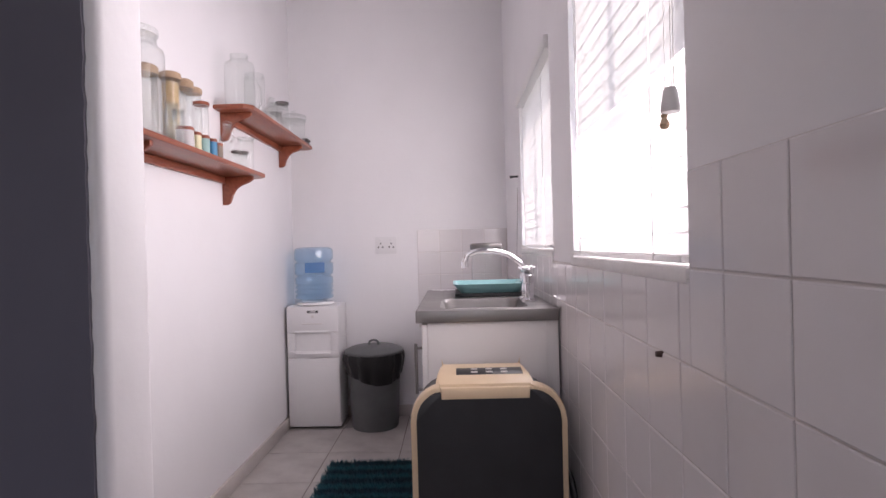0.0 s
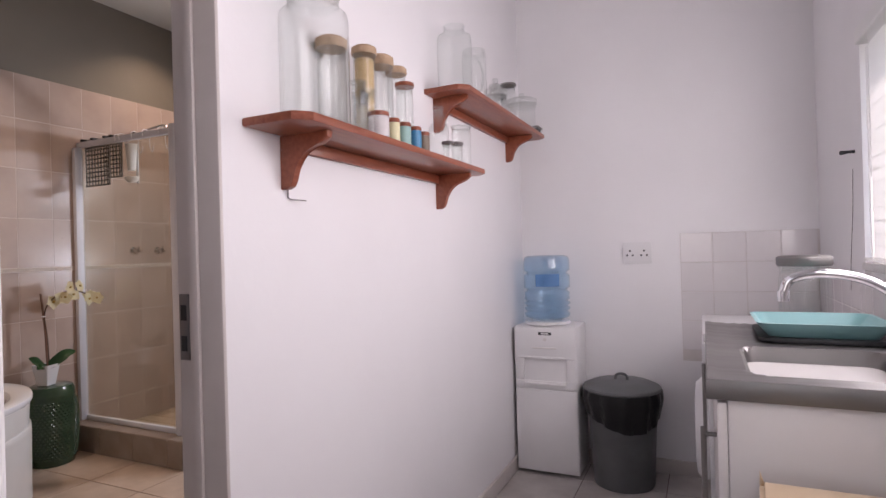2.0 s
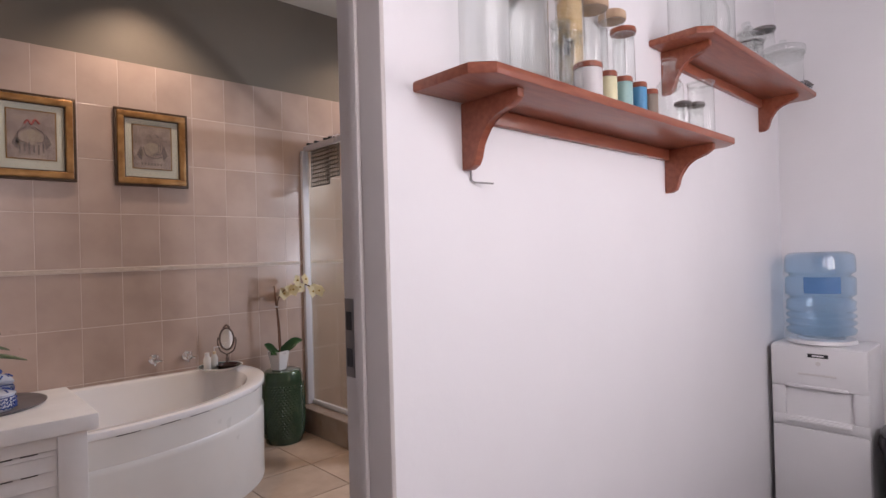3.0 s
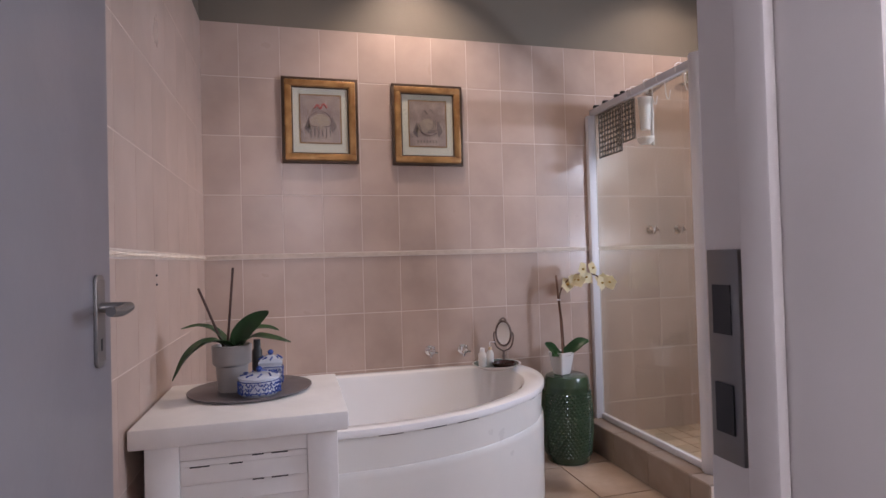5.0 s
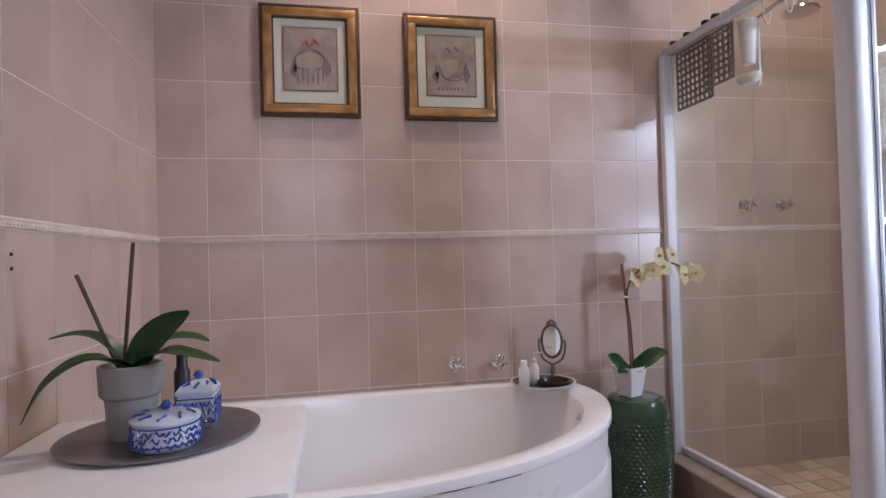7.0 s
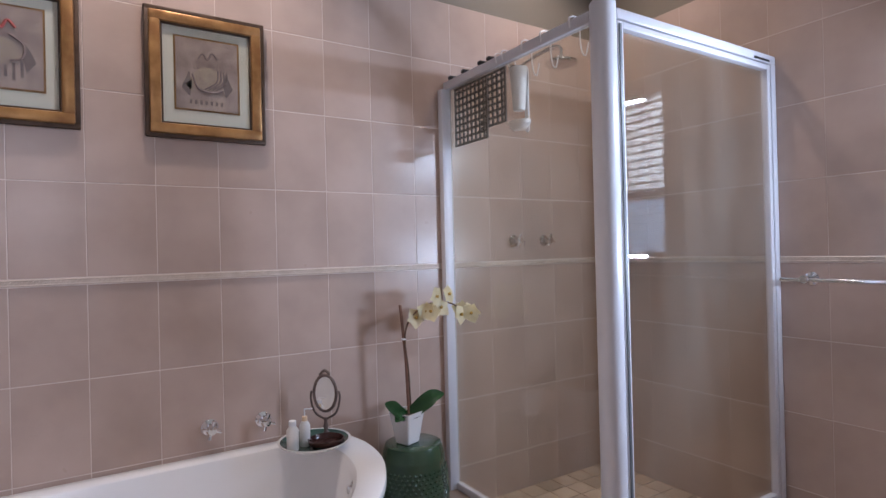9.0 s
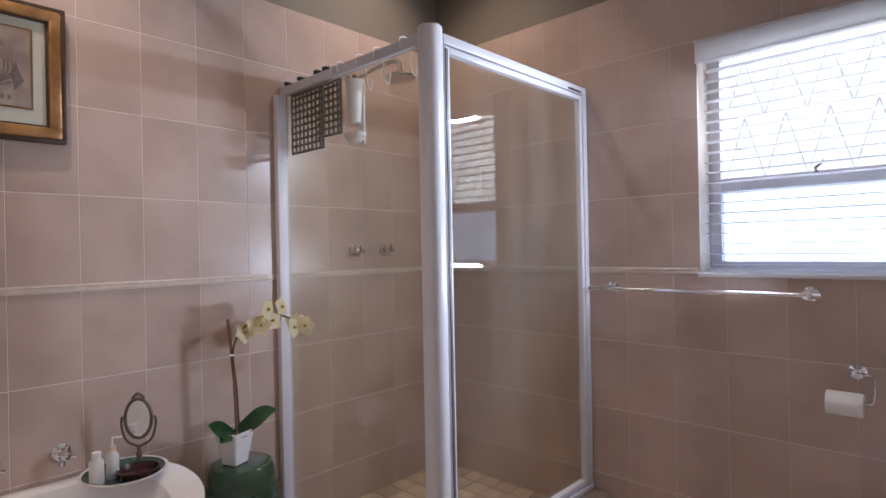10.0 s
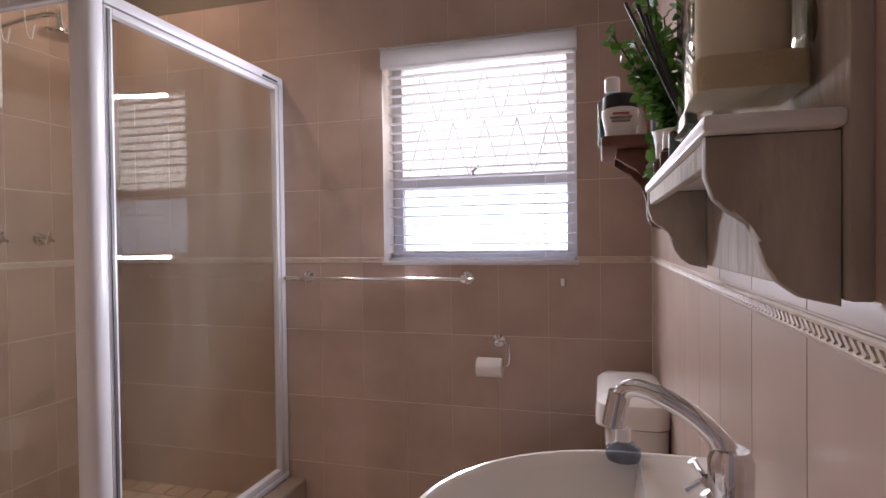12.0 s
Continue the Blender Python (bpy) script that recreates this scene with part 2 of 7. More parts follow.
def tube(points, r, n=10, bm=None, closed=False):
    """Round bar along points; r is one radius or one for each point."""
    own = bmesh.new()
    pts = [Vector(p) for p in points]
    rs = r if isinstance(r, (list, tuple)) else [r] * len(pts)
    rings = []
    side = None
    for i, p in enumerate(pts):
        a = pts[i - 1] if i else (pts[-1] if closed else p)
        b = pts[(i + 1) % len(pts)] if (i < len(pts) - 1 or closed) else p
        d = (b - a).normalized()
        if side is None:
            side = d.orthogonal().normalized()
        side = (side - d * side.dot(d)).normalized()
        up = d.cross(side)
        rings.append([own.verts.new(p + (side * math.cos(2 * math.pi * k / n) + up * math.sin(2 * math.pi * k / n)) * rs[i]) for k in range(n)])
    pairs = list(zip(rings, rings[1:])) + ([(rings[-1], rings[0])] if closed else [])
    for a, b in pairs:
        for k in range(n):
            own.faces.new((a[k], a[(k + 1) % n], b[(k + 1) % n], b[k]))
    if not closed:
        own.faces.new(rings[0][::-1])
        own.faces.new(rings[-1])
    return join(bm, own)


def arc(points, steps=8):
    """Catmull-Rom curve through points."""
    p = [Vector(q) for q in points]
    p = [2 * p[0] - p[1]] + p + [2 * p[-1] - p[-2]]
    out = []
    for i in range(1, len(p) - 2):
        for s in range(steps):
            t = s / steps
            a, b, c, d = p[i - 1:i + 3]
            out.append(0.5 * (2 * b + (c - a) * t + (2 * a - 5 * b + 4 * c - d) * t * t + (3 * b - a - 3 * c + d) * t ** 3))
    return out + [p[-2]]


def prism(outline, depth, m, r=0.0, bm=None):
    """A flat outline (u, v) given thickness along w, placed by m."""
    own = bmesh.new()
    a = [own.verts.new((u, v, 0)) for u, v in outline]
    b = [own.verts.new((u, v, depth)) for u, v in outline]
    f1, f2 = own.faces.new(a[::-1]), own.faces.new(b)
    n = len(a)
    for k in range(n):
        own.faces.new((a[k], a[(k + 1) % n], b[(k + 1) % n], b[k]))
    if r:
        bmesh.ops.bevel(own, geom=[e for f in (f1, f2) for e in f.edges], offset=r, segments=2, affect="EDGES", profile=0.5)
    bmesh.ops.triangulate(own, faces=[f for f in own.faces if len(f.verts) > 4])
    return join(bm, own, m)


def rounded(w, h, r, n=5):
    """Outline of a rounded rectangle centred on 0."""
    out = []
    for cx, cy, a0 in ((w / 2 - r, h / 2 - r, 0), (-w / 2 + r, h / 2 - r, 90), (-w / 2 + r, -h / 2 + r, 180), (w / 2 - r, -h / 2 + r, 270)):
        for k in range(n + 1):
            a = radians(a0 + 90 * k / n)
            out.append((cx + r * math.cos(a), cy + r * math.sin(a)))
    return out


def axes(o, u, v, w):
    """Matrix that takes (u, v, w) axes to world directions at o."""
    m = Matrix((u, v, w)).transposed().to_4x4()
    m.translation = o
    return m


X, Y, Z = Vector((1, 0, 0)), Vector((0, 1, 0)), Vector((0, 0, 1))

# ---- the plan ----
KX0, KX1 = -1.39, 0.075      # kitchen: left and right wall faces
KY0, KY1 = 1.49, 4.50        # kitchen: entrance wall and end wall
KH = 3.0
BX0, BX1 = -4.15, -1.644      # bathroom: bath wall and basin wall faces
BY0, BY1 = 1.50, 4.66        # bathroom: door-side wall and window wall faces
BH = 2.35                    # top of the bathroom tiles
BC = 2.98                    # bathroom ceiling
DY0, DY1, DH = 1.53, 2.245, 2.06   # bathroom door opening
PX = -1.50                   # bathroom face of the partition beside the door
W1 = (1.57, 2.41, 1.10, 2.35)      # kitchen windows: y0 y1 z0 z1
W2 = (2.75, 3.68, 1.12, 1.92)
WB = (-2.735, -1.92, 1.15, 2.055)  # bathroom window: x0 x1 z0 z1


def wall_boxes(name, pieces, mat, label):
    bm = None
    for p in pieces:
        bm = box(*p, bm=bm)
    at = (pieces[0][0], pieces[0][2], 0)
    return single(name, bm, mat, at, label, "wall", kind="structure")


# kitchen walls
partition = wall_boxes("wall_partition", [(PX, KX0, DY1, 2.42, 0, KH), (-1.632, KX0, 2.42, KY1 + 0.3, 0, KH), (PX, KX0, DY0, DY1, DH, KH), (PX, KX0, KY0 - 0.11, DY0, 0, KH)],
                       M_PLASTER, "smooth white plastered wall with a doorway")
wall_kitchen_end = wall_boxes("wall_kitchen_end", [(KX0, KX1, KY1, KY1 + 0.2, 0, KH)], M_PLASTER, "white plastered end wall")
wall_windows = wall_boxes("wall_kitchen_windows", [
    (KX1, KX1 + 0.22, -1.6, W1[0], 0, KH), (KX1, KX1 + 0.22, W1[1], W2[0], 0, KH), (KX1, KX1 + 0.22, W2[1], KY1 + 0.2, 0, KH),
    (KX1, KX1 + 0.22, W1[0], W1[1], 0, W1[2]), (KX1, KX1 + 0.22, W1[0], W1[1], W1[3], KH),
    (KX1, KX1 + 0.22, W2[0], W2[1], 0, W2[2]), (KX1, KX1 + 0.22, W2[0], W2[1], W2[3], KH)], M_PLASTER, "white plastered wall with two windows")
nib = single("wall_nib", box(PX, -0.73, KY0 - 0.108, KY0, 0, KH, 0.014, seg=3), M_PLASTER, (-0.73, KY0, 0), "white end of a wall with chipped edges", "wall", kind="structure")
rag = random.Random(4)
edge = [(-0.747 + rag.choice((0, 0, 0, 0, 0.0006, -0.0008, 0.0015)), KH * k / 260) for k in range(261)]
nib_skin = single("wall_passage", prism([(-2.2, 0)] + edge + [(-2.2, KH)], 0.006, axes((0, KY0 - 0.1075, 0), X, Z, -Y)), M_GREYWALL, (-0.8, KY0 - 0.116, 0), "dark grey painted passage wall with a ragged paint edge", "wall", kind="structure")
wall_boxes("wall_passage_side", [(-2.3, -2.2, -1.7, KY0 - 0.1, 0, KH)], M_GREYWALL, "dark grey painted passage wall")
# unseen back wall; its opening is made up for the added fill lamp
wall_boxes("wall_passage_back", [(-2.3, -1.5, -1.8, -1.6, 0, KH), (-0.3, KX1 + 0.2, -1.8, -1.6, 0, KH), (-1.5, -0.3, -1.8, -1.6, 0, 0.9), (-1.5, -0.3, -1.8, -1.6, 2.1, KH)], M_PLASTER, "plain white wall of the passage")
single("ceiling_kitchen", box(-2.3, KX1 + 0.2, -1.8, KY1 + 0.2, KH, KH + 0.1), M_PLASTER, (0, 0, KH), "white kitchen ceiling", "ceiling", kind="structure")

# bathroom walls
wall_bath = wall_boxes("wall_bath", [(BX0 - 0.2, BX0 - 0.0009, BY0 - 0.2, BY1 + 0.3, 0, BH - 0.002)], M_GROUT_BATH, "pink-beige glazed tiled wall behind the bath")
wall_door_side = wall_boxes("wall_door_side", [(BX0 - 0.0009, PX, BY0 - 0.2, BY0 - 0.0009, 0, BH - 0.002)], M_GROUT_BATH, "pink-beige glazed tiled wall beside the open door")
wall_bath_window = wall_boxes("wall_bath_window", [
    (BX0 - 0.0009, WB[0], BY1 + 0.0009, BY1 + 0.24, 0, BH - 0.002), (WB[1], -1.65, BY1 + 0.0009, BY1 + 0.24, 0, BH - 0.002),
    (WB[0], WB[1], BY1 + 0.0009, BY1 + 0.24, 0, WB[2]), (WB[0], WB[1], BY1 + 0.0009, BY1 + 0.24, WB[3], BH - 0.002)], M_GROUT_BATH, "pink-beige glazed tiled wall with a window")
wall_basin = wall_boxes("wall_basin", [(-1.643, -1.632, 2.42, BY1 + 0.006, 0, BH - 0.002)], M_GROUT_BATH, "pink-beige glazed tiled wall behind the basin")
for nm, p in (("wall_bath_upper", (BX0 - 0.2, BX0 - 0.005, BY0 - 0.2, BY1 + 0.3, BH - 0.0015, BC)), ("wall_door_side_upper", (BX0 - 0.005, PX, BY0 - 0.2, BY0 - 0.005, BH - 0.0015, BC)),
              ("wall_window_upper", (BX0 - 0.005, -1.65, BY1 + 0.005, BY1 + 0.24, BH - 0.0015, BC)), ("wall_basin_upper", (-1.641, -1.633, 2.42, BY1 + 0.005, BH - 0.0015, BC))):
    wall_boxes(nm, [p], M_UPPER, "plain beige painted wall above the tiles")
single("ceiling_bathroom", box(BX0 - 0.2, PX, BY0 - 0.2, BY1 + 0.24, BC, BC + 0.1), M_CEIL, (-2.8, 3, BC), "cream painted bathroom ceiling", "ceiling", kind="structure")

# floors and outside ground
floor_kitchen = single("floor_kitchen", box(-2.3, KX1 + 0.2, -1.8, KY1, -0.1, -0.003), M_GROUT_FLOOR, (-0.6, 2, -0.1), "grey stone-look tiled floor with dark joints", "floor", kind="structure")
floor_bath = single("floor_bathroom", box(BX0 - 0.1, -1.40, BY0 - 0.1, BY1 + 0.1, -0.12, -0.0035), M_GROUT_FLOOR, (-2.8, 3, -0.12), "tan tiled bathroom floor", "floor", kind="structure")
M_GROUND = material("dry_lawn", (0.10, 0.12, 0.05), 0.9, second=(0.16, 0.14, 0.09), scale=0.7, bump=0.3)
g = bmesh.new()
bmesh.ops.create_grid(g, x_segments=8, y_segments=8, size=300)
bmesh.ops.translate(g, vec=(0, 0, -0.35), verts=g.verts)
single("ground", g, M_GROUND, (0, 0, -0.35), "dry lawn outside the house", "ground", kind="structure")
single("roof_slab", box(-4.7, 0.6, -2.1, 5.2, KH + 0.12, KH + 0.3), M_CEIL, (-2, 2, KH + 0.12), "plain flat roof over the rooms", "roof", kind="structure")

# ---- windows, blinds, doors, trim ----


def slat_blind(name, label, u0, u1, z0, z1, pitch, depth, tilt, place, mat, head=0.05, bottom=True, cords=(0.15, 0.85), stack=0):
    """Slatted blind; place(u, out, z) gives a world point (out: towards the room)."""
    b = thing(name, place((u0 + u1) / 2, 0, z0), label, "blind")

    def bar(pname, a0, a1, o0, o1, h0, h1, m, label2="", r=0.002, lean=0.0):
        bm = box(a0, a1, -(o1 - o0) / 2, (o1 - o0) / 2, -(h1 - h0) / 2, (h1 - h0) / 2, r, seg=1)
        if lean:
            bmesh.ops.rotate(bm, cent=(0, 0, 0), matrix=Matrix.Rotation(lean, 3, "X"), verts=bm.verts)
        for v in bm.verts:
            v.co = Vector(place(v.co.x, (o0 + o1) / 2 + v.co.y, (h0 + h1) / 2 + v.co.z))
        return part(pname, bm, m, b, label2)
    bar("head_rail", u0, u1, -0.02, 0.03, z1 - head, z1, mat, r=0.003)
    if bottom:
        bar("bottom_rail", u0 + 0.004, u1 - 0.004, -depth / 2, depth / 2, z0, z0 + 0.012, mat)
    z = z0 + 0.028 + stack * 0.006
    k = 0
    for s in range(stack):
        bar("slat", u0 + 0.004, u1 - 0.004, -depth / 2, depth / 2, z0 + 0.014 + s * 0.006, z0 + 0.017 + s * 0.006, mat, r=0)
    while z < z1 - head - 0.01:
        bar("slat", u0 + 0.004, u1 - 0.004, -depth / 2, depth / 2, z, z + 0.0022, mat, r=0, lean=tilt + 0.03 * math.sin(k * 1.7))
        z += pitch
        k += 1
    for c in cords:
        u = u0 + c * (u1 - u0)
        for o in (-depth / 2 - 0.001, depth / 2 + 0.001):
            part("ladder_cord", tube([place(u, o, z0), place(u, o, z1 - head)], 0.0012, 5), mat, b)
    return b


def kitchen_place(u, out, z):
    return (KX1 + 0.014 - out, u, z)


def bath_place(u, out, z):
    return (u, BY1 + 0.05 - out, z)


slat_blind("venetian_blind", "closed white slatted blind over the tall kitchen window", W1[0] + 0.01, W1[1] - 0.01, W1[2] + 0.012, W1[3], 0.042, 0.0445, 1.50, kitchen_place, M_BLIND)
slat_blind("venetian_blind", "closed white slatted blind over the kitchen sink window", W2[0] + 0.01, W2[1] - 0.01, W2[2] + 0.012, W2[3], 0.042, 0.0445, 1.50, kitchen_place, M_BLIND)
slat_blind("wooden_blind", "white slatted blind with open slats and a box valance", WB[0] + 0.008, WB[1] - 0.008, WB[2] + 0.006, WB[3], 0.0405, 0.036, 0.06, bath_place, M_BLIND_OPEN, head=0.03)
val = thing("blind_valance", ((WB[0] + WB[1]) / 2, BY1 - 0.012, WB[3] - 0.075), "white wooden valance board above the blind", "valance")
part("board", box(WB[0] - 0.004, WB[1] + 0.004, BY1 - 0.012, BY1 + 0.004, WB[3] - 0.075, WB[3] + 0.004, 0.004), M_BLIND_OPEN, val)
part("top_lip", box(WB[0] - 0.006, WB[1] + 0.006, BY1 - 0.016, BY1 + 0.004, WB[3] + 0.0045, WB[3] + 0.012, 0.002), M_BLIND_OPEN, val)
part("bottom_bead", tube([(WB[0] - 0.002, BY1 - 0.013, WB[3] - 0.070), (WB[1] + 0.002, BY1 - 0.013, WB[3] - 0.070)], 0.003, 6), M_BLIND_OPEN, val)



def window_frame(name, u0, u1, z0, z1, place, label, transom=None, bars=False):
    w = thing(name, place((u0 + u1) / 2, 0, z0), label, "window", kind="structure")

    def bar(pname, a0, a1, h0, h1, o0=-0.025, o1=0.025, m=M_WHITE_METAL):
        p, q = place(a0, o0, h0), place(a1, o1, h1)
        lo, hi = [min(i) for i in zip(p, q)], [max(i) for i in zip(p, q)]
        return part(pname, box(lo[0], hi[0], lo[1], hi[1], lo[2], hi[2], 0.003 if m is M_WHITE_METAL else 0), m, w)
    t = 0.045
    bar("window_frame", u0, u0 + t, z0, z1)
    bar("window_frame", u1 - t, u1, z0, z1)
    bar("window_frame", u0 + t, u1 - t, z0, z0 + t)
    bar("window_frame", u0 + t, u1 - t, z1 - t, z1)
    if transom:
        bar("transom", u0 + t, u1 - t, transom - 0.03, transom + 0.03)
        bar("pane", u0 + t, u1 - t, z0 + t, transom - 0.03, -0.003, 0.003, M_FROST).visible_shadow = False
        bar("pane", u0 + t, u1 - t, transom + 0.03, z1 - t, -0.003, 0.003, M_GLASS).visible_shadow = False
    else:
        um = (u0 + u1) / 2
        bar("mullion", um - 0.02, um + 0.02, z0 + t, z1 - t)
        bar("pane", u0 + t, um - 0.02, z0 + t, z1 - t, -0.003, 0.003, M_GLASS).visible_shadow = False
        bar("pane", um + 0.02, u1 - t, z0 + t, z1 - t, -0.003, 0.003, M_GLASS).visible_shadow = False
    if bars:
        n = 5
        step = (u1 - u0 - 2 * t) / n
        for k in range(n):
            a = u0 + t + k * step
            for za, zb in ((transom + 0.03, (transom + z1) / 2), ((transom + z1) / 2, z1 - t)):
                part("burglar_bar", tube([place(a, -0.05, za), place(a + step / 2, -0.05, zb)], 0.004, 6), M_WHITE_METAL, w)
                part("burglar_bar", tube([place(a + step, -0.05, za), place(a + step / 2, -0.05, zb)], 0.004, 6), M_WHITE_METAL, w)
    return w


window_frame("window_1", W1[0], W1[1], W1[2], W1[3], lambda u, o, z: (KX1 + 0.16 - o, u, z), "white painted kitchen window frame")
window_frame("window_2", W2[0], W2[1], W2[2], W2[3], lambda u, o, z: (KX1 + 0.16 - o, u, z), "white painted kitchen window frame over the sink")
wbath = window_frame("window_3", WB[0], WB[1], WB[2], WB[3], lambda u, o, z: (u, BY1 + 0.15 - o, z), "white bathroom window, frosted below and barred above", transom=1.50, bars=True)
part("casement_stay", tube([(-2.36, BY1 + 0.12, 1.52), (-2.36, BY1 + 0.09, 1.535), (-2.33, BY1 + 0.085, 1.56)], 0.006, 6), M_STEEL, wbath, "grey metal window catch")
for w in (W1, W2):
    single("window_sill", box(KX1 - 0.009, KX1 + 0.14, w[0] - 0.006, w[1] + 0.006, w[2] - 0.020, w[2] + 0.006, 0.004), M_CABWHITE, (KX1, w[0], w[2] - 0.012), "cream painted window sill", "window sill", kind="structure")
single("window_sill", box(WB[0] - 0.006, WB[1] + 0.006, BY1 - 0.014, BY1 + 0.12, WB[2] - 0.012, WB[2] + 0.004, 0.003), M_WHITE_METAL, (WB[0], BY1, WB[2] - 0.012), "white bathroom window sill", "window sill", kind="structure")
# outside: a pale garden wall and a hedge catch the daylight beyond the windows
M_OUTWALL = material("pale_render", (0.70, 0.68, 0.64), 0.8, second=(0.6, 0.58, 0.54), scale=1.2)
single("garden_wall", box(6.0, 6.25, -6, 12, -0.35, 1.9), M_OUTWALL, (6, 0, -0.35), "pale rendered garden wall outside", "wall", kind="structure")
single("boundary_wall", box(-12, 5.9, 9.0, 9.25, -0.35, 1.9), M_OUTWALL, (-3, 9, -0.35), "pale rendered boundary wall outside", "wall", kind="structure")

M_HAZE = bpy.data.materials.new("bright_hazy_sky")
M_HAZE.use_nodes = True
M_HAZE.node_tree.nodes["Principled BSDF"].inputs["Emission Color"].default_value = (0.97, 0.98, 1.0, 1)
M_HAZE.node_tree.nodes["Principled BSDF"].inputs["Emission Strength"].default_value = 0.5
single("backdrop", box(-45, 40, 55.0, 55.4, -0.3, 42), M_HAZE, (-2.5, 55, -0.3), "bright hazy white sky behind the garden", "sky", kind="structure")

# door frame and open door leaf
frame_d = thing("door_frame", (KX0, DY1, 0), "cream painted steel door frame", "door frame", kind="structure")
JY = DY1 - 0.007
part("jamb", box(PX - 0.024, KX0 + 0.004, JY, DY1 + 0.004, 0, DH, 0.004), M_TRIMPAINT, frame_d)
part("jamb", box(PX - 0.024, KX0 + 0.004, DY0 - 0.004, DY0 + 0.012, 0, DH, 0.004), M_TRIMPAINT, frame_d)
part("head", box(PX - 0.024, KX0 + 0.004, DY0 + 0.012, JY, DH - 0.012, DH + 0.004, 0.004), M_TRIMPAINT, frame_d)
part("stop", box(PX + 0.022, PX + 0.049, JY - 0.010, JY - 0.0005, 0, DH - 0.012, 0.003), M_TRIMPAINT, frame_d)
strike = part("strike_plate", box(PX - 0.016, PX + 0.014, JY - 0.004, JY + 0.0005, 0.975, 1.125, 0.001), M_STEEL, frame_d, "worn steel strike plate")
part("latch_hole", box(PX - 0.010, PX + 0.007, JY - 0.0052, JY - 0.0042, 1.065, 1.10), M_BLACK, strike)
part("latch_hole", box(PX - 0.010, PX + 0.007, JY - 0.0052, JY - 0.0042, 0.995, 1.03), M_BLACK, strike)

door = thing("door_1", (PX - 0.02, DY0 + 0.03, 0), "open grey-white painted flush door with lever handle", "door", kind="structure")
L_D = 0.765
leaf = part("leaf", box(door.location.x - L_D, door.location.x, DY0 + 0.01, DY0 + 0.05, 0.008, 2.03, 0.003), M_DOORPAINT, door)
hx, hy, hz = door.location.x - L_D + 0.06, DY0 + 0.05, 1.035
plate = part("handle_plate", prism(rounded(0.034, 0.155, 0.010), 0.006, axes((hx, hy, hz), -X, Z, Y), 0.002), M_STEEL, leaf, "worn steel lever plate")
bmh = tube([(hx, hy, hz + 0.022), (hx, hy + 0.045, hz + 0.022)], 0.009, 12)
tube(arc([(hx, hy + 0.045, hz + 0.022), (hx + 0.02, hy + 0.055, hz + 0.023), (hx + 0.06, hy + 0.055, hz + 0.019), (hx + 0.085, hy + 0.05, hz + 0.021)], 5), 0.0085, 10, bmh)
part("lever", bmh, M_STEEL, leaf, "chrome lever handle")
part("keyhole", box(hx - 0.003, hx + 0.003, hy + 0.0055, hy + 0.0068, hz - 0.05, hz - 0.03), M_BLACK, plate)
bmh = tube([(hx, DY0 + 0.012, hz + 0.022), (hx, DY0 - 0.01, hz + 0.022), (hx + 0.05, DY0 - 0.012, hz + 0.022)], 0.008, 8)
part("back_lever", bmh, M_STEEL, leaf)
# the leaf stands a little off the wall
door.rotation_euler = (0, 0, radians(-3.0))

# skirting in the kitchen
for p, q in (((KX0 - 0.002, KX0 + 0.016, DY1 + 0.012, KY1), 0.075),):
    single("baseboard", box(p[0], p[1], p[2], p[3], 0, q, 0.004), M_TRIMPAINT, (KX0, 3.3, 0), "cream painted skirting along the white wall", "baseboard", kind="structure")
single("baseboard", box(KX0 + 0.016, KX1, KY1 - 0.014, KY1 + 0.002, 0, 0.075, 0.004), M_TRIMPAINT, (-0.6, KY1, 0), "cream painted skirting below the end wall", "baseboard", kind="structure")

# ---- kitchen things ----


def jar_profile(r, h, neck, wall=0.003, lip=0.004, shoulder=0.75):
    hs = h * shoulder
    out = [(0, 0), (r * 0.92, 0), (r, 0.006), (r, hs), (r * 0.97, hs + (h - hs) * 0.25), (neck, hs + (h - hs) * 0.55), (neck, h - 0.008), (neck + lip, h - 0.004), (neck + lip, h), (neck - wall, h)]
    inner = [(neck - wall, h - 0.02), (neck - wall * 0.4, h - 0.024)]
    return out + inner


def wall_shelf(at_y0, at_y1, z, label, b0, b1):
    """Red-stained plank on two curved brackets against the white wall."""
    d, t = 0.178, 0.022
    s = thing("wall_shelf", (KX0 + d / 2, (at_y0 + at_y1) / 2, z - t), label, "shelf", "red wall shelves")
    m = axes((KX0, at_y0, z - t), X, Y, Z)
    Lh = at_y1 - at_y0
    c = 0.035
    part("plank", prism([(0, 0), (d - c, 0), (d, c), (d, Lh - c), (d - c, Lh), (0, Lh)], t, m, 0.005), M_REDWOOD, s)
    part("back_rail", box(KX0, KX0 + 0.018, b0 + 0.02, b1 - 0.0, z - t - 0.034, z - t - 0.0005, 0.003), M_REDWOOD, s)
    prof = [(0, 0), (0.148, 0), (0.148, -0.016), (0.128, -0.030)] + [(0.045 + 0.083 * (1 - math.sin(a)) ** 1.0, -0.105 + 0.075 * math.cos(a) * 1.0) for a in [k * math.pi / 2 / 7 for k in range(1, 7)]] + [(0.040, -0.114), (0.034, -0.128), (0.020, -0.135), (0.0, -0.135)]
    for y in (b0, b1):
        part("bracket", prism(prof, 0.02, axes((KX0, y + 0.02, z - t), X, Z, -Y), 0.003), M_REDWOOD, s)
    return s


wall_shelf(2.315, 3.47, 1.53, "red-stained wooden wall shelf crowded with jars", 2.44, 3.345)
wall_shelf(3.265, 4.42, 1.835, "upper red-stained wooden wall shelf with glass jars", 3.34, 4.235)

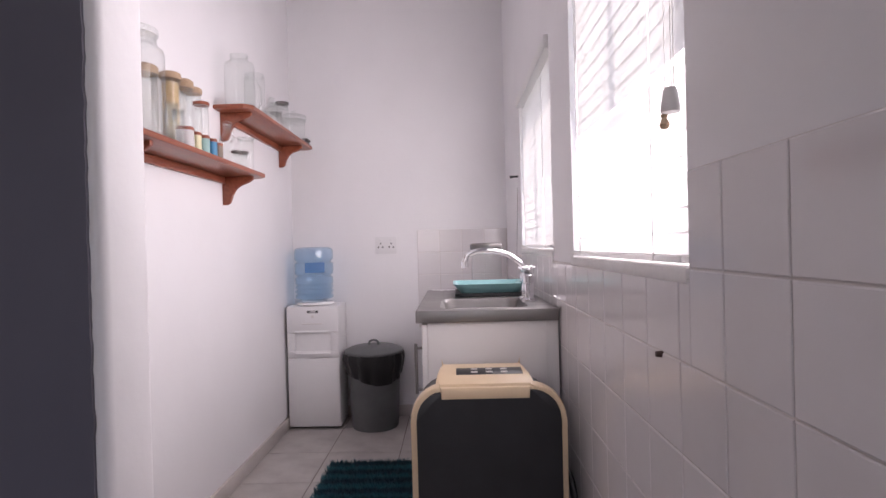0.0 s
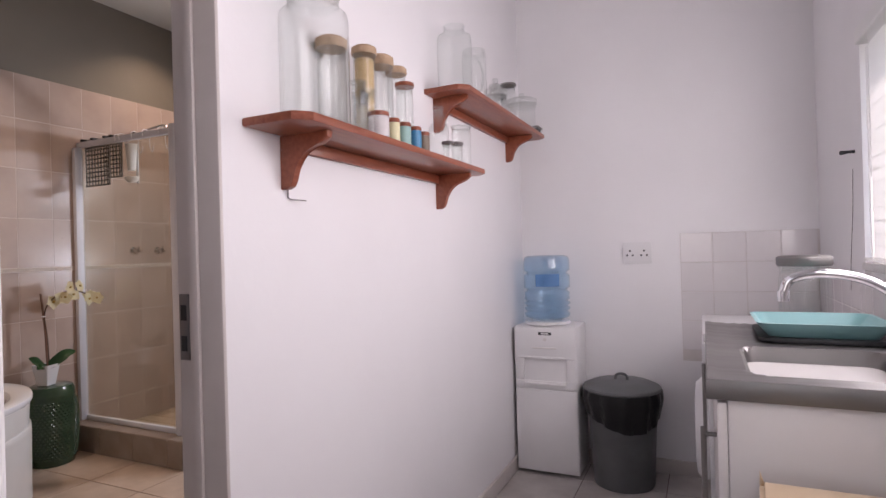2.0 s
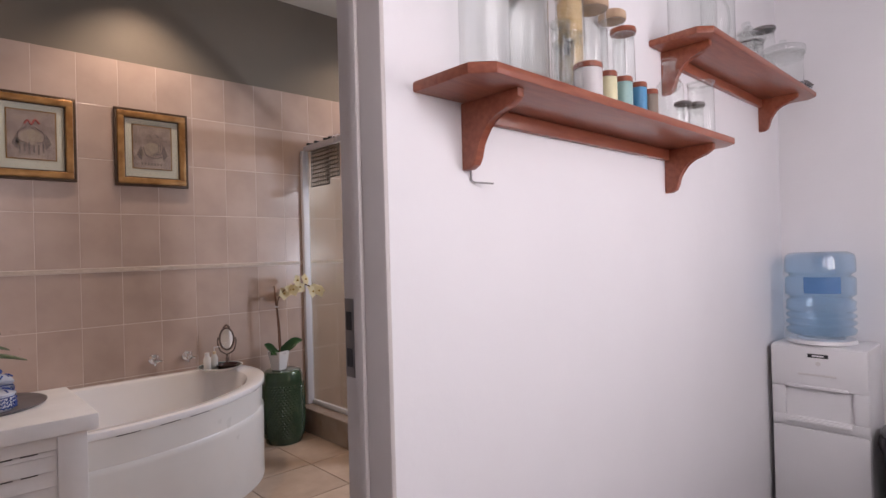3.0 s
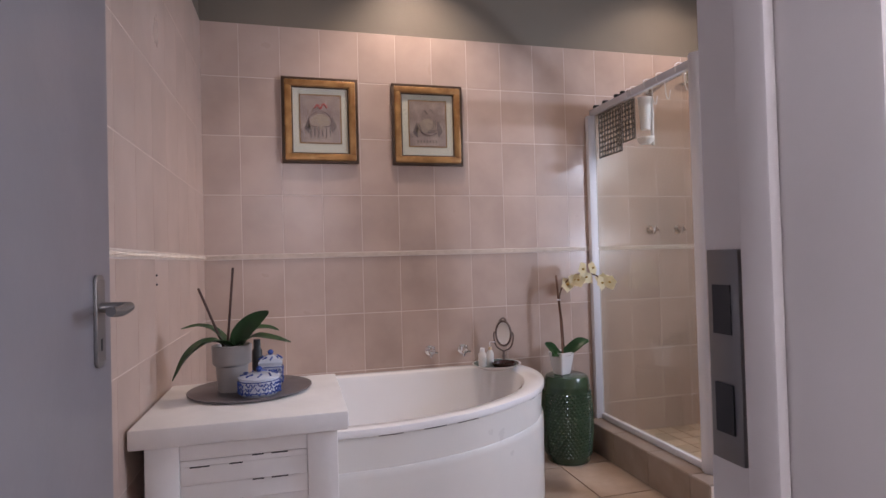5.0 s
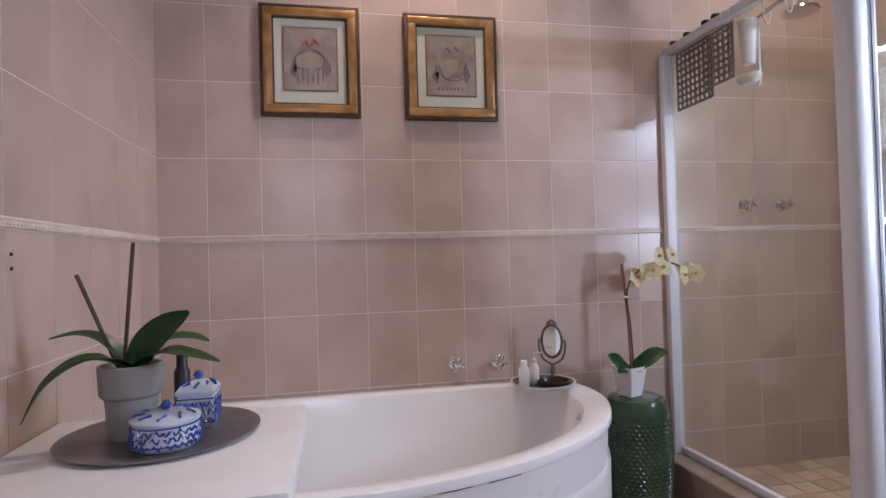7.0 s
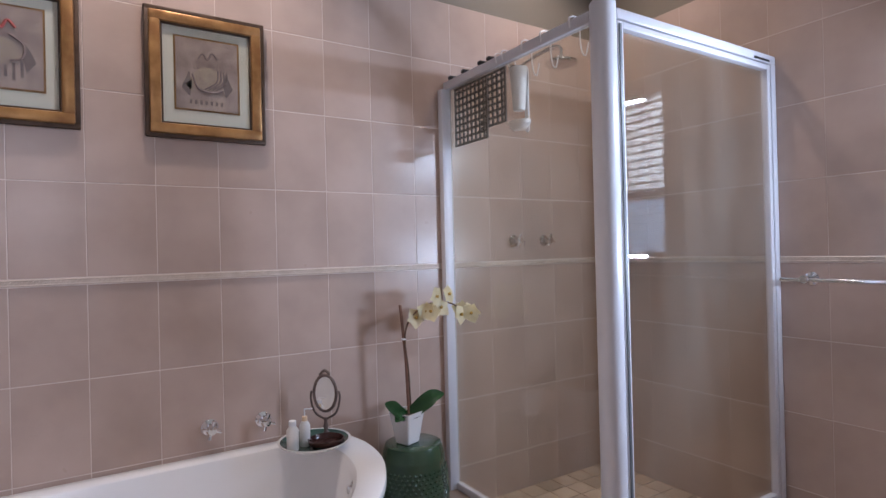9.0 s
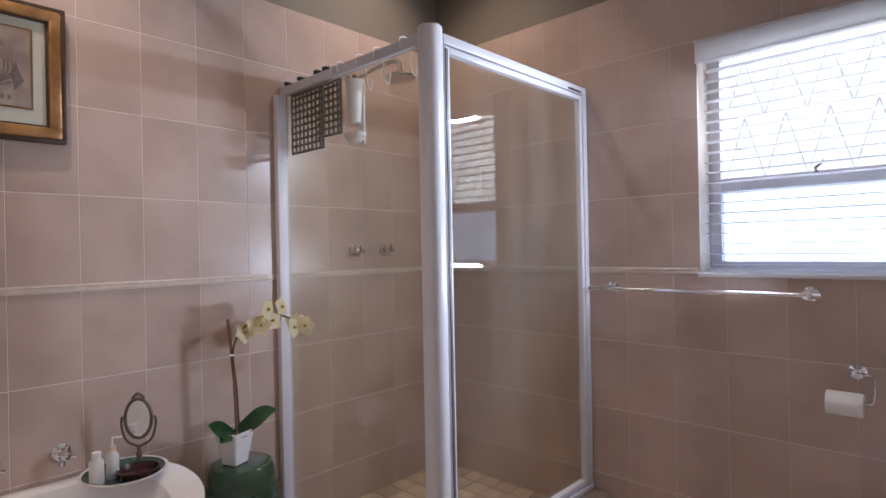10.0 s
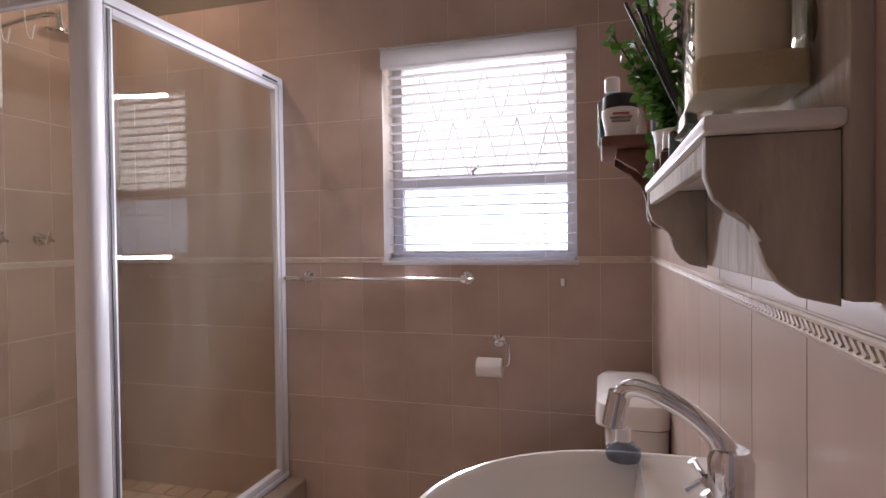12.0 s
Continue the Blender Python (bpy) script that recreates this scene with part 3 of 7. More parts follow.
# water cooler
wc = thing("water_cooler", (-1.21, 4.36, 0), "white freestanding water cooler with silver badge", "water cooler")
CY = 4.235
part("body", box(-1.372, -1.035, CY + 0.012, 4.486, 0.012, 0.79, 0.012), M_WHITEPLASTIC, wc)
part("lower_panel", box(-1.368, -1.039, CY, CY + 0.0125, 0.02, 0.455, 0.006), M_WHITEPLASTIC, wc)
bmp = box(-1.368, -1.039, CY + 0.002, CY + 0.0125, 0.46, 0.50, 0.004)
box(-1.368, -1.318, CY, CY + 0.0125, 0.50, 0.62, 0.004, bmp)
box(-1.09, -1.039, CY, CY + 0.0125, 0.50, 0.62, 0.004, bmp)
box(-1.368, -1.039, CY - 0.004, CY + 0.0125, 0.62, 0.785, 0.006, bmp)
part("front_panel", bmp, M_WHITEPLASTIC, wc)
part("drip_tray", box(-1.315, -1.093, CY - 0.012, CY + 0.0125, 0.478, 0.492, 0.004), M_WHITEPLASTIC, wc)
part("tap_ledge", box(-1.31, -1.1, CY - 0.012, CY - 0.0035, 0.62, 0.632, 0.003), M_WHITEPLASTIC, wc)
part("tap_button", box(-1.27, -1.14, CY - 0.008, CY - 0.0035, 0.672, 0.68, 0.002), M_LAMINATE, wc)
part("badge", box(-1.235, -1.165, CY - 0.0055, CY - 0.0035, 0.745, 0.76), M_BLACK, wc, "small black badge")
part("badge_letters", box(-1.22, -1.18, CY - 0.0062, CY - 0.0056, 0.7495, 0.7555), M_WHITEPLASTIC, wc)
part("indicator", lathe([(0, 0), (0.009, 0), (0.009, 0.002), (0, 0.003)], (-1.2, CY - 0.0035, 0.722), 14, m=Matrix.Rotation(radians(90), 4, "X")), M_LAMINATE, wc)
part("sticker", box(-1.3745, -1.3722, CY + 0.03, CY + 0.06, 0.64, 0.73), M_CREAM, wc, "small yellow energy sticker")
part("collar", lathe([(0.11, 0), (0.125, 0.006), (0.12, 0.02), (0.085, 0.022), (0.085, 0)], (-1.215, 4.36, 0.789), 28), M_WHITEPLASTIC, wc)
M_BOTTLE = thin_glass("blue_bottle_plastic", (0.79, 0.905, 0.99), 0.06, 0.10)
prof = [(0.03, 0), (0.075, 0.004), (0.118, 0.02), (0.124, 0.035)]
for k in range(3):
    z = 0.05 + k * 0.028
    prof += [(0.106, z), (0.122, z + 0.009), (0.124, z + 0.016), (0.119, z + 0.021)]
prof += [(0.122, 0.15), (0.106, 0.165), (0.124, 0.18), (0.124, 0.245), (0.106, 0.258), (0.124, 0.272), (0.124, 0.325), (0.118, 0.342), (0.10, 0.352), (0.05, 0.352), (0, 0.348)]
wbot = single("water_bottle", lathe(prof, (-1.215, 4.36, 0.812), 36), M_BOTTLE, (-1.215, 4.36, 0.812), "large ribbed blue plastic water bottle upside down", "water bottle")
M_BOTLABEL = material("blue_label", (0.08, 0.20, 0.42), 0.4, second=(0.10, 0.24, 0.48), scale=8)
bl = bmesh.new()
vs = [[bl.verts.new((-1.215 + 0.1255 * math.sin(a), 4.36 - 0.1255 * math.cos(a), z)) for a in [0.0 + 0.115 * k for k in range(-2, 8)]] for z in (1.0, 1.066)]
for k in range(9):
    bl.faces.new((vs[0][k], vs[0][k + 1], vs[1][k + 1], vs[1][k]))
part("label", bl, M_BOTLABEL, wbot, "dark blue bottle label")

# bin
bn = thing("rubbish_bin", (-0.825, 4.30, 0), "dark grey plastic rubbish bin with a black liner", "bin")
part("body", lathe([(0, 0), (0.145, 0), (0.15, 0.012), (0.172, 0.46), (0.176, 0.465), (0.165, 0.465), (0.14, 0.02), (0, 0.015)], bn.location, 36), M_GREYPLASTIC, bn)
lb = lathe([(0.171, 0.485), (0.19, 0.478), (0.195, 0.44), (0.185, 0.40), (0.178, 0.355), (0.176, 0.335)], bn.location, 72)
for v in lb.verts:
    a = math.atan2(v.co.y - 4.30, v.co.x + 0.825)
    k = (0.485 - v.co.z) / 0.15
    v.co.z += 0.030 * k * math.sin(2 * a + 0.7) - 0.012 * k
    d = 0.006 * math.sin(13 * a) + 0.004 * math.sin(29 * a + v.co.z * 60)
    v.co.x += d * math.cos(a)
    v.co.y += d * math.sin(a)
part("liner", lb, M_BLACKBAG, bn, "crumpled black plastic bag")
lid = part("lid", lathe([(0.188, 0.478), (0.192, 0.486), (0.188, 0.495), (0.15, 0.512), (0.08, 0.522), (0, 0.525)], bn.location, 40), M_GREYPLASTIC, bn)
part("lid_handle", tube(arc([(-0.855, 4.30, 0.521), (-0.85, 4.30, 0.545), (-0.825, 4.30, 0.553), (-0.80, 4.30, 0.545), (-0.795, 4.30, 0.521)], 4), 0.007, 8), M_GREYPLASTIC, lid)

# double socket
sk = thing("wall_socket", (-0.752, KY1, 1.165), "white double wall socket plate", "socket")
part("plate", prism(rounded(0.145, 0.115, 0.006), 0.009, axes((-0.752, KY1, 1.165), X, Z, -Y), 0.002), M_WHITEPLASTIC, sk)
for dx in (-0.036, 0.036):
    for ox, oz, w in ((0, 0.012, 0.004), (-0.014, -0.012, 0.0045), (0.014, -0.012, 0.0045)):
        part("socket_hole", box(-0.752 + dx + ox - w, -0.752 + dx + ox + w, KY1 - 0.0098, KY1 - 0.0088, 1.165 + oz - 0.005, 1.165 + oz + 0.005), M_BLACK, sk)
for dx in (-0.036, 0.036):
    part("switch", box(-0.752 + dx - 0.01, -0.752 + dx + 0.01, KY1 - 0.013, KY1 - 0.0085, 1.194, 1.21, 0.001), M_WHITEPLASTIC, sk)

# sink unit
SX0, SX1, SY0, SY1, SZ = -0.425, 0.062, 2.61, 3.55, 0.924
su = thing("sink_cabinet", (-0.18, 3.08, 0), "white laminate sink base cabinet", "cabinet")
part("body", box(SX0 + 0.035, SX1, SY0 + 0.012, SY1, 0.0, SZ - 0.0385, 0.002), M_LAMINATE, su)
part("side_panel", box(SX0 + 0.035, SX1 - 0.045, SY0 + 0.004, SY0 + 0.0118, 0.0, SZ - 0.0385, 0.002), M_LAMINATE, su)
for y0, y1, hy in ((SY0 + 0.006, 3.075, 3.02), (3.08, SY1 - 0.003, 3.135)):
    dr = part("door", box(SX0 + 0.015, SX0 + 0.0345, y0, y1, 0.10, SZ - 0.045, 0.003), M_LAMINATE, su)
for y0, z0, z1 in ((2.70, 0.62, 0.80), (3.42, 0.55, 0.80)):
    hb = tube([(SX0 - 0.012, y0, z0), (SX0 - 0.012, y0, z1)], 0.006, 8)
    for z in (z0 + 0.015, z1 - 0.015):
        tube([(SX0 - 0.012, y0, z), (SX0 + 0.0155, y0, z)], 0.005, 8, hb)
    part("bar_handle", hb, M_STEEL, su, "brushed steel bar handle")

# steel sink top with pressed bowl: a grid sheet, pushed down inside the bowl
st = bmesh.new()
nx, ny = 44, 84
BXc, BYc, BW, BL, BD = -0.185, 2.875, 0.31, 0.36, 0.15
grid = []
for i in range(nx + 1):
    row = []
    for j in range(ny + 1):
        x, y = SX0 + (SX1 - SX0) * i / nx, SY0 + (SY1 - SY0) * j / ny
        qx, qy = max(abs(x - BXc) - BW / 2 + 0.05, 0), max(abs(y - BYc) - BL / 2 + 0.05, 0)
        q = math.hypot(qx, qy)
        k = max(0.0, min(1.0, (0.052 - q) / 0.03))
        z = SZ - BD * (k * k * (3 - 2 * k))
        if k == 0 and y > 3.15 and SX0 + 0.06 < x < SX1 - 0.09:
            z -= 0.0035 * (0.5 + 0.5 * math.cos((x + 0.18) * 2 * math.pi / 0.035))
        if k == 0 and (x < SX0 + 0.02 or y < SY0 + 0.02):
            z += 0.003
        row.append(st.verts.new((x, y, z)))
    grid.append(row)
for i in range(nx):
    for j in range(ny):
        st.faces.new((grid[i][j], grid[i + 1][j], grid[i + 1][j + 1], grid[i][j + 1]))
skt = thing("kitchen_sink", (-0.18, 3.08, SZ), "stainless steel sink top with bowl and drainer", "sink")
part("bowl_sheet", st, M_STEEL, skt)
ap = box(SX0 - 0.004, SX1, SY0 - 0.004, SY0 - 0.0002, SZ - 0.038, SZ + 0.0035, 0.0015)
box(SX0 - 0.004, SX0 - 0.0002, SY0, SY1, SZ - 0.038, SZ + 0.0035, 0.0015, ap)
part("front_lip", ap, M_STEEL, skt)
part("waste", lathe([(0, 0.003), (0.03, 0.003), (0.033, 0.0)], (BXc, BYc, SZ - BD), 20), M_CHROME, skt)

# tap on the sink
tp = thing("sink_tap", (0.015, 2.94, SZ), "chrome kitchen mixer tap with a swan neck", "tap")
bt = lathe([(0, 0), (0.032, 0), (0.032, 0.008), (0.02, 0.014), (0.02, 0.07), (0.024, 0.075), (0.024, 0.10), (0.016, 0.11), (0, 0.115)], (0.0, 2.90, SZ), 20)
lathe([(0, 0), (0.032, 0), (0.032, 0.008), (0.02, 0.014), (0.02, 0.07), (0.024, 0.075), (0.024, 0.10), (0.016, 0.11), (0, 0.115)], (0.0, 2.985, SZ), 20, bt)
lathe([(0, 0), (0.022, 0.0), (0.022, 0.05), (0, 0.055)], (0.0, 2.943, SZ + 0.06), 18, bt)
part("body", bt, M_CHROME, tp)
part("spout", tube(arc([(0.0, 2.943, SZ + 0.10), (-0.022, 2.943, SZ + 0.145), (-0.085, 2.943, SZ + 0.188), (-0.17, 2.943, SZ + 0.203), (-0.232, 2.943, SZ + 0.19), (-0.25, 2.943, SZ + 0.155)], 6), 0.0115, 12), M_CHROME, tp)
part("aerator", lathe([(0, 0), (0.014, 0), (0.014, 0.025), (0, 0.025)], (-0.25, 2.943, SZ + 0.135), 14), M_CHROME, tp)
for y in (2.90, 2.985):
    hd = lathe([(0, 0), (0.018, 0), (0.02, 0.012), (0.01, 0.025), (0, 0.027)], (0.0, y, SZ + 0.112), 14)
    for a in range(4):
        d = Vector((math.cos(a * math.pi / 2 + 0.4), math.sin(a * math.pi / 2 + 0.4), 0.1))
        c = Vector((0.0, y, SZ + 0.128))
        tube([c, c + d * 0.032], 0.005, 8, hd)
    part("cross_handle", hd, M_CHROME, tp)

# teal tray and jar at the sink
M_TEAL = material("teal_plastic", (0.20, 0.38, 0.39), 0.35, second=(0.17, 0.34, 0.35), scale=6)
ty = thing("dish_tray", (-0.13, 3.28, SZ), "teal plastic draining tray on the sink", "tray")
bt = prism(rounded(0.31, 0.30, 0.03), 0.012, axes((-0.135, 3.27, SZ + 0.003), X, Y, Z), 0.003)
part("base_mat", bt, M_BLACK, ty, "black rubber mat")
tr = bmesh.new()
lo = [tr.verts.new((-0.135 + u, 3.27 + v, SZ + 0.016)) for u, v in rounded(0.26, 0.25, 0.03)]
hi = [tr.verts.new((-0.135 + u, 3.27 + v, SZ + 0.056)) for u, v in rounded(0.325, 0.31, 0.04)]
hi2 = [tr.verts.new((-0.135 + u, 3.27 + v, SZ + 0.056)) for u, v in rounded(0.305, 0.29, 0.035)]
lo2 = [tr.verts.new((-0.135 + u, 3.27 + v, SZ + 0.022)) for u, v in rounded(0.25, 0.24, 0.03)]
for a, b in ((lo, hi), (hi, hi2), (hi2, lo2)):
    for k in range(len(a)):
        tr.faces.new((a[k], a[(k + 1) % len(a)], b[(k + 1) % len(a)], b[k]))
tr.faces.new(lo[::-1])
tr.faces.new(lo2)
part("tub", tr, M_TEAL, ty)
jr = thing("glass_jar", (-0.13, 4.30, SZ), "clear glass jar with a steel lid behind the sink", "jar")
part("jar", lathe(jar_profile(0.075, 0.20, 0.07), (-0.13, 3.49, SZ + 0.001), 28), M_JAR, jr)
part("lid", lathe([(0, 0.20), (0.076, 0.20), (0.08, 0.206), (0.08, 0.228), (0.07, 0.234), (0, 0.236)], (-0.13, 3.49, SZ + 0.001), 28), M_STEEL, jr, "brushed steel jar lid")
jr.location = (-0.13, 3.49, SZ)
for c in jr.children:
    c.location = (0, 0.81, 0)

# washing machine past the sink
wm = thing("washing_machine", (-0.2, 3.86, 0), "white front-loading washing machine beside the sink unit", "washing machine")
part("body", box(-0.425, 0.06, 3.58, 4.16, 0.01, 0.845, 0.012), M_WHITEPLASTIC, wm)
part("top_panel", box(-0.44, 0.06, 3.575, 4.165, 0.846, 0.88, 0.008), M_WHITEPLASTIC, wm)
part("control_panel", box(-0.442, -0.4255, 3.59, 4.15, 0.70, 0.84, 0.006), M_WHITEPLASTIC, wm)
part("porthole", lathe([(0.10, 0.0), (0.2, 0.0), (0.205, 0.02), (0.18, 0.045), (0.13, 0.05), (0.10, 0.03)], (-0.4255, 3.87, 0.45), 36, m=Matrix.Rotation(radians(-90), 4, "Y")), M_WHITEPLASTIC, wm)
part("door_glass", lathe([(0, 0.028), (0.08, 0.02), (0.105, 0.012)], (-0.4255, 3.87, 0.45), 28, m=Matrix.Rotation(radians(-90), 4, "Y")), M_BLACK, wm, "dark round door glass")
for y in (3.63, 4.11):
    for x in (-0.38, 0.01):
        part("foot", lathe([(0, 0), (0.02, 0), (0.02, 0.012), (0, 0.012)], (x, y, 0), 10), M_BLACK, wm)

# boxy cream and black appliance on the floor in front of the sink
AX0, AX1, AY0, AY1, AZ = -0.428, 0.019, 2.285, 2.55, 0.70
pa = thing("portable_appliance", ((AX0 + AX1) / 2, 2.4, 0), "cream and black plastic portable household appliance", "appliance")
cx = (AX0 + AX1) / 2
W = AX1 - AX0


def arch(w, h, r, n=8):
    out = [(-w / 2, 0), (w / 2, 0)]
    for k in range(n + 1):
        a = radians(90 * k / n)
        out.append((w / 2 - r + r * math.cos(a), h - r + r * math.sin(a)))
    for k in range(n + 1):
        a = radians(90 + 90 * k / n)
        out.append((-w / 2 + r + r * math.cos(a), h - r + r * math.sin(a)))
    return out


part("shell", prism(arch(W, AZ + 0.02, 0.10), 0.05, axes((cx, AY0 + 0.05, 0.03), X, Z, -Y), 0.008), M_CREAM, pa)
part("dark_side", prism(arch(W - 0.012, AZ - 0.01, 0.10), AY1 - AY0 - 0.06, axes((cx, AY1, 0.03), X, Z, -Y), 0.01), M_BLACK, pa)
part("front_panel", prism(arch(W - 0.035, AZ + 0.002, 0.085), 0.012, axes((cx, AY0 + 0.002, 0.035), X, Z, -Y), 0.006), M_BLACK, pa, "plain black front panel")
part("knob", lathe([(0.03, 0), (0.03, 0.006), (0.02, 0.008), (0, 0.004)], (cx + 0.07, AY0 - 0.0095, 0.40), 20, m=Matrix.Rotation(radians(90), 4, "X")), M_BLACK, pa)
tl = bmesh.new()
sec = [(AY0 - 0.014, AZ + 0.036), (AY0 - 0.006, AZ + 0.052), (AY0 + 0.03, AZ + 0.060), (AY0 + 0.12, AZ + 0.066), (AY1 - 0.05, AZ + 0.066), (AY1 - 0.01, AZ + 0.055), (AY1, AZ + 0.02)]
wid = [0.132, 0.138, 0.142, 0.138, 0.132, 0.128, 0.124]
a = [tl.verts.new((cx - 0.008 - w, y, z)) for (y, z), w in zip(sec, wid)]
b = [tl.verts.new((cx - 0.008 + w, y, z)) for (y, z), w in zip(sec, wid)]
for k in range(len(sec) - 1):
    tl.faces.new((a[k], b[k], b[k + 1], a[k + 1]))
e = bmesh.ops.extrude_face_region(tl, geom=tl.faces[:])
bmesh.ops.translate(tl, vec=(0, 0.004, -0.03), verts=[v for v in e["geom"] if isinstance(v, bmesh.types.BMVert)])
bmesh.ops.bevel(tl, geom=[x for x in tl.edges if x.calc_face_angle(0) > 0.7], offset=0.008, segments=2, affect="EDGES")
part("lid", tl, M_CREAM, pa, "cream plastic lid")
cp = box(-0.095, 0.105, AY0 + 0.075, AY0 + 0.135, 0, 0.003, 0.001)
bmesh.ops.rotate(cp, cent=(0, AY0 + 0.1, 0), matrix=Matrix.Rotation(0.12, 3, "X"), verts=cp.verts)
bmesh.ops.translate(cp, vec=(cx + 0.005, 0, AZ + 0.0635), verts=cp.verts)
ctl = part("control_strip", cp, M_BLACK, pa, "black button strip")
for k in range(3):
    for j in range(2):
        bb = box(cx - 0.045 + 0.045 * k, cx - 0.025 + 0.045 * k, AY0 + 0.09 + 0.025 * j, AY0 + 0.10 + 0.025 * j, AZ + 0.0645 + 0.003 * j, AZ + 0.068 + 0.003 * j, 0.001)
        part("button", bb, M_LAMINATE, ctl)
for k in range(9):
    part("side_vent", box(AX0 - 0.002, AX0 + 0.012, AY0 + 0.07, AY1 - 0.03, AZ - 0.14 - 0.03 * k, AZ - 0.125 - 0.03 * k, 0.002), M_GREYPLASTIC, pa)
for x in (AX0 + 0.05, AX1 - 0.05):
    for y in (AY0 + 0.05, AY1 - 0.04):
        part("foot", lathe([(0, 0), (0.02, 0), (0.022, 0.031), (0, 0.031)], (x, y, 0), 10), M_BLACK, pa)
single("appliance_hose", tube(arc([(0.05, 2.50, 0.42), (0.058, 2.44, 0.40), (0.058, 2.36, 0.30), (0.056, 2.33, 0.15), (0.056, 2.34, 0.012)], 6), 0.011, 10), M_BLACK, (0.05, 2.4, 0), "black rubber hose behind the appliance", "hose")

# ---- bathroom things ----


def picture(y0, y1, z0, z1, label, variant):
    w = BX0
    p = thing("framed_picture", (w + 0.012, (y0 + y1) / 2, z0), label, "picture", "pair of framed prints")

    def ring(a, b, x0, x1, m, name, r):
        bm = box(x0, x1, y0 + a, y1 - a, z0 + a, z0 + b, r)
        box(x0, x1, y0 + a, y1 - a, z1 - b, z1 - a, r, bm)
        box(x0, x1, y0 + a, y0 + b, z0 + b - r, z1 - b + r, r, bm)
        box(x0, x1, y1 - b, y1 - a, z0 + b - r, z1 - b + r, r, bm)
        return part(name, bm, m, p)
    ring(0.0, 0.018, w + 0.003, w + 0.020, M_DARKFRAME, "outer_moulding", 0.004)
    ring(0.014, 0.050, w + 0.003, w + 0.027, M_GOLD, "gilt_moulding", 0.007)
    ring(0.047, 0.056, w + 0.003, w + 0.018, M_DARKFRAME, "inner_moulding", 0.002)
    ym, zm = (y0 + y1) / 2, (z0 + z1) / 2 + 0.008
    part("mount", box(w + 0.003, w + 0.010, y0 + 0.05, y1 - 0.05, z0 + 0.05, z1 - 0.05), M_MOUNT, p)
    hw, hh = 0.102, 0.123
    bm = box(w + 0.0101, w + 0.0125, ym - hw - 0.006, ym + hw + 0.006, zm - hh - 0.006, zm + hh + 0.006)
    part("gilt_slip", bm, M_GOLD, p)
    art = part("print", box(w + 0.0126, w + 0.0136, ym - hw, ym + hw, zm - hh, zm + hh), M_PRINT, p, "faded pink and brown abstract print")
    ink = bmesh.new()
    if variant == 0:
        for k in range(6):
            box(w + 0.0137, w + 0.0142, ym - 0.055 + 0.02 * k, ym - 0.047 + 0.02 * k, zm - 0.10 + 0.01 * (k % 2), zm - 0.055 + 0.008 * (k % 3), 0, ink)
        for s in (-1, 1):
            tube(arc([(w + 0.014, ym + s * 0.02, zm + 0.04), (w + 0.014, ym + s * 0.055, zm + 0.01), (w + 0.014, ym + s * 0.05, zm - 0.03), (w + 0.014, ym + s * 0.02, zm - 0.04)], 5), 0.004, 5, ink)
    else:
        for k in range(4):
            tube(arc([(w + 0.014, ym - 0.01 + 0.012 * k, zm - 0.05), (w + 0.014, ym + 0.03 + 0.011 * k, zm - 0.02), (w + 0.014, ym + 0.035 + 0.01 * k, zm + 0.02)], 5), 0.0026, 5, ink)
        tube(arc([(w + 0.014, ym - 0.05, zm + 0.0), (w + 0.014, ym - 0.03, zm - 0.05), (w + 0.014, ym + 0.02, zm - 0.06), (w + 0.014, ym + 0.05, zm - 0.05)], 6), 0.004, 5, ink)
        for k in range(7):
            box(w + 0.0137, w + 0.0142, ym - 0.06 + 0.017 * k, ym - 0.052 + 0.017 * k, zm - 0.105, zm - 0.09, 0, ink)
    part("line_drawing", ink, M_INK, art)
    wash = prism([(0.046 * math.cos(t), 0.040 * math.sin(t)) for t in [2 * math.pi * q / 24 for q in range(24)]], 0.0003, axes((w + 0.01365, ym, zm - 0.012), Y, Z, X))
    prism([(-0.07, -0.02), (-0.04, 0.028), (-0.05, -0.045)], 0.0003, axes((w + 0.0137, ym, zm - 0.02), Y, Z, X), bm=wash)
    part("pale_wash", wash, M_WASHINK, art)
    dark = prism([(-0.085, -0.05), (-0.06, 0.01), (-0.052, -0.03), (-0.058, -0.08)], 0.0003, axes((w + 0.0137, ym, zm), Y, Z, X))
    prism([(0.085, -0.04), (0.06, 0.015), (0.05, -0.02), (0.06, -0.075)], 0.0003, axes((w + 0.0137, ym, zm), Y, Z, X), bm=dark)
    part("dark_wash", dark, M_INK, art)
    red = bmesh.new()
    tube(arc([(w + 0.0142, ym - 0.03, zm + 0.055), (w + 0.0142, ym - 0.015, zm + 0.075), (w + 0.0142, ym, zm + 0.055), (w + 0.0142, ym + 0.015, zm + 0.08), (w + 0.0142, ym + 0.035, zm + 0.06)], 5), 0.0045 if variant == 0 else 0.0025, 5, red)
    part("red_crest", red, M_REDINK if variant == 0 else M_INK, art)
    part("glazing", box(w + 0.0155, w + 0.0165, y0 + 0.05, y1 - 0.05, z0 + 0.05, z1 - 0.05), M_GLASS, p)
    return p


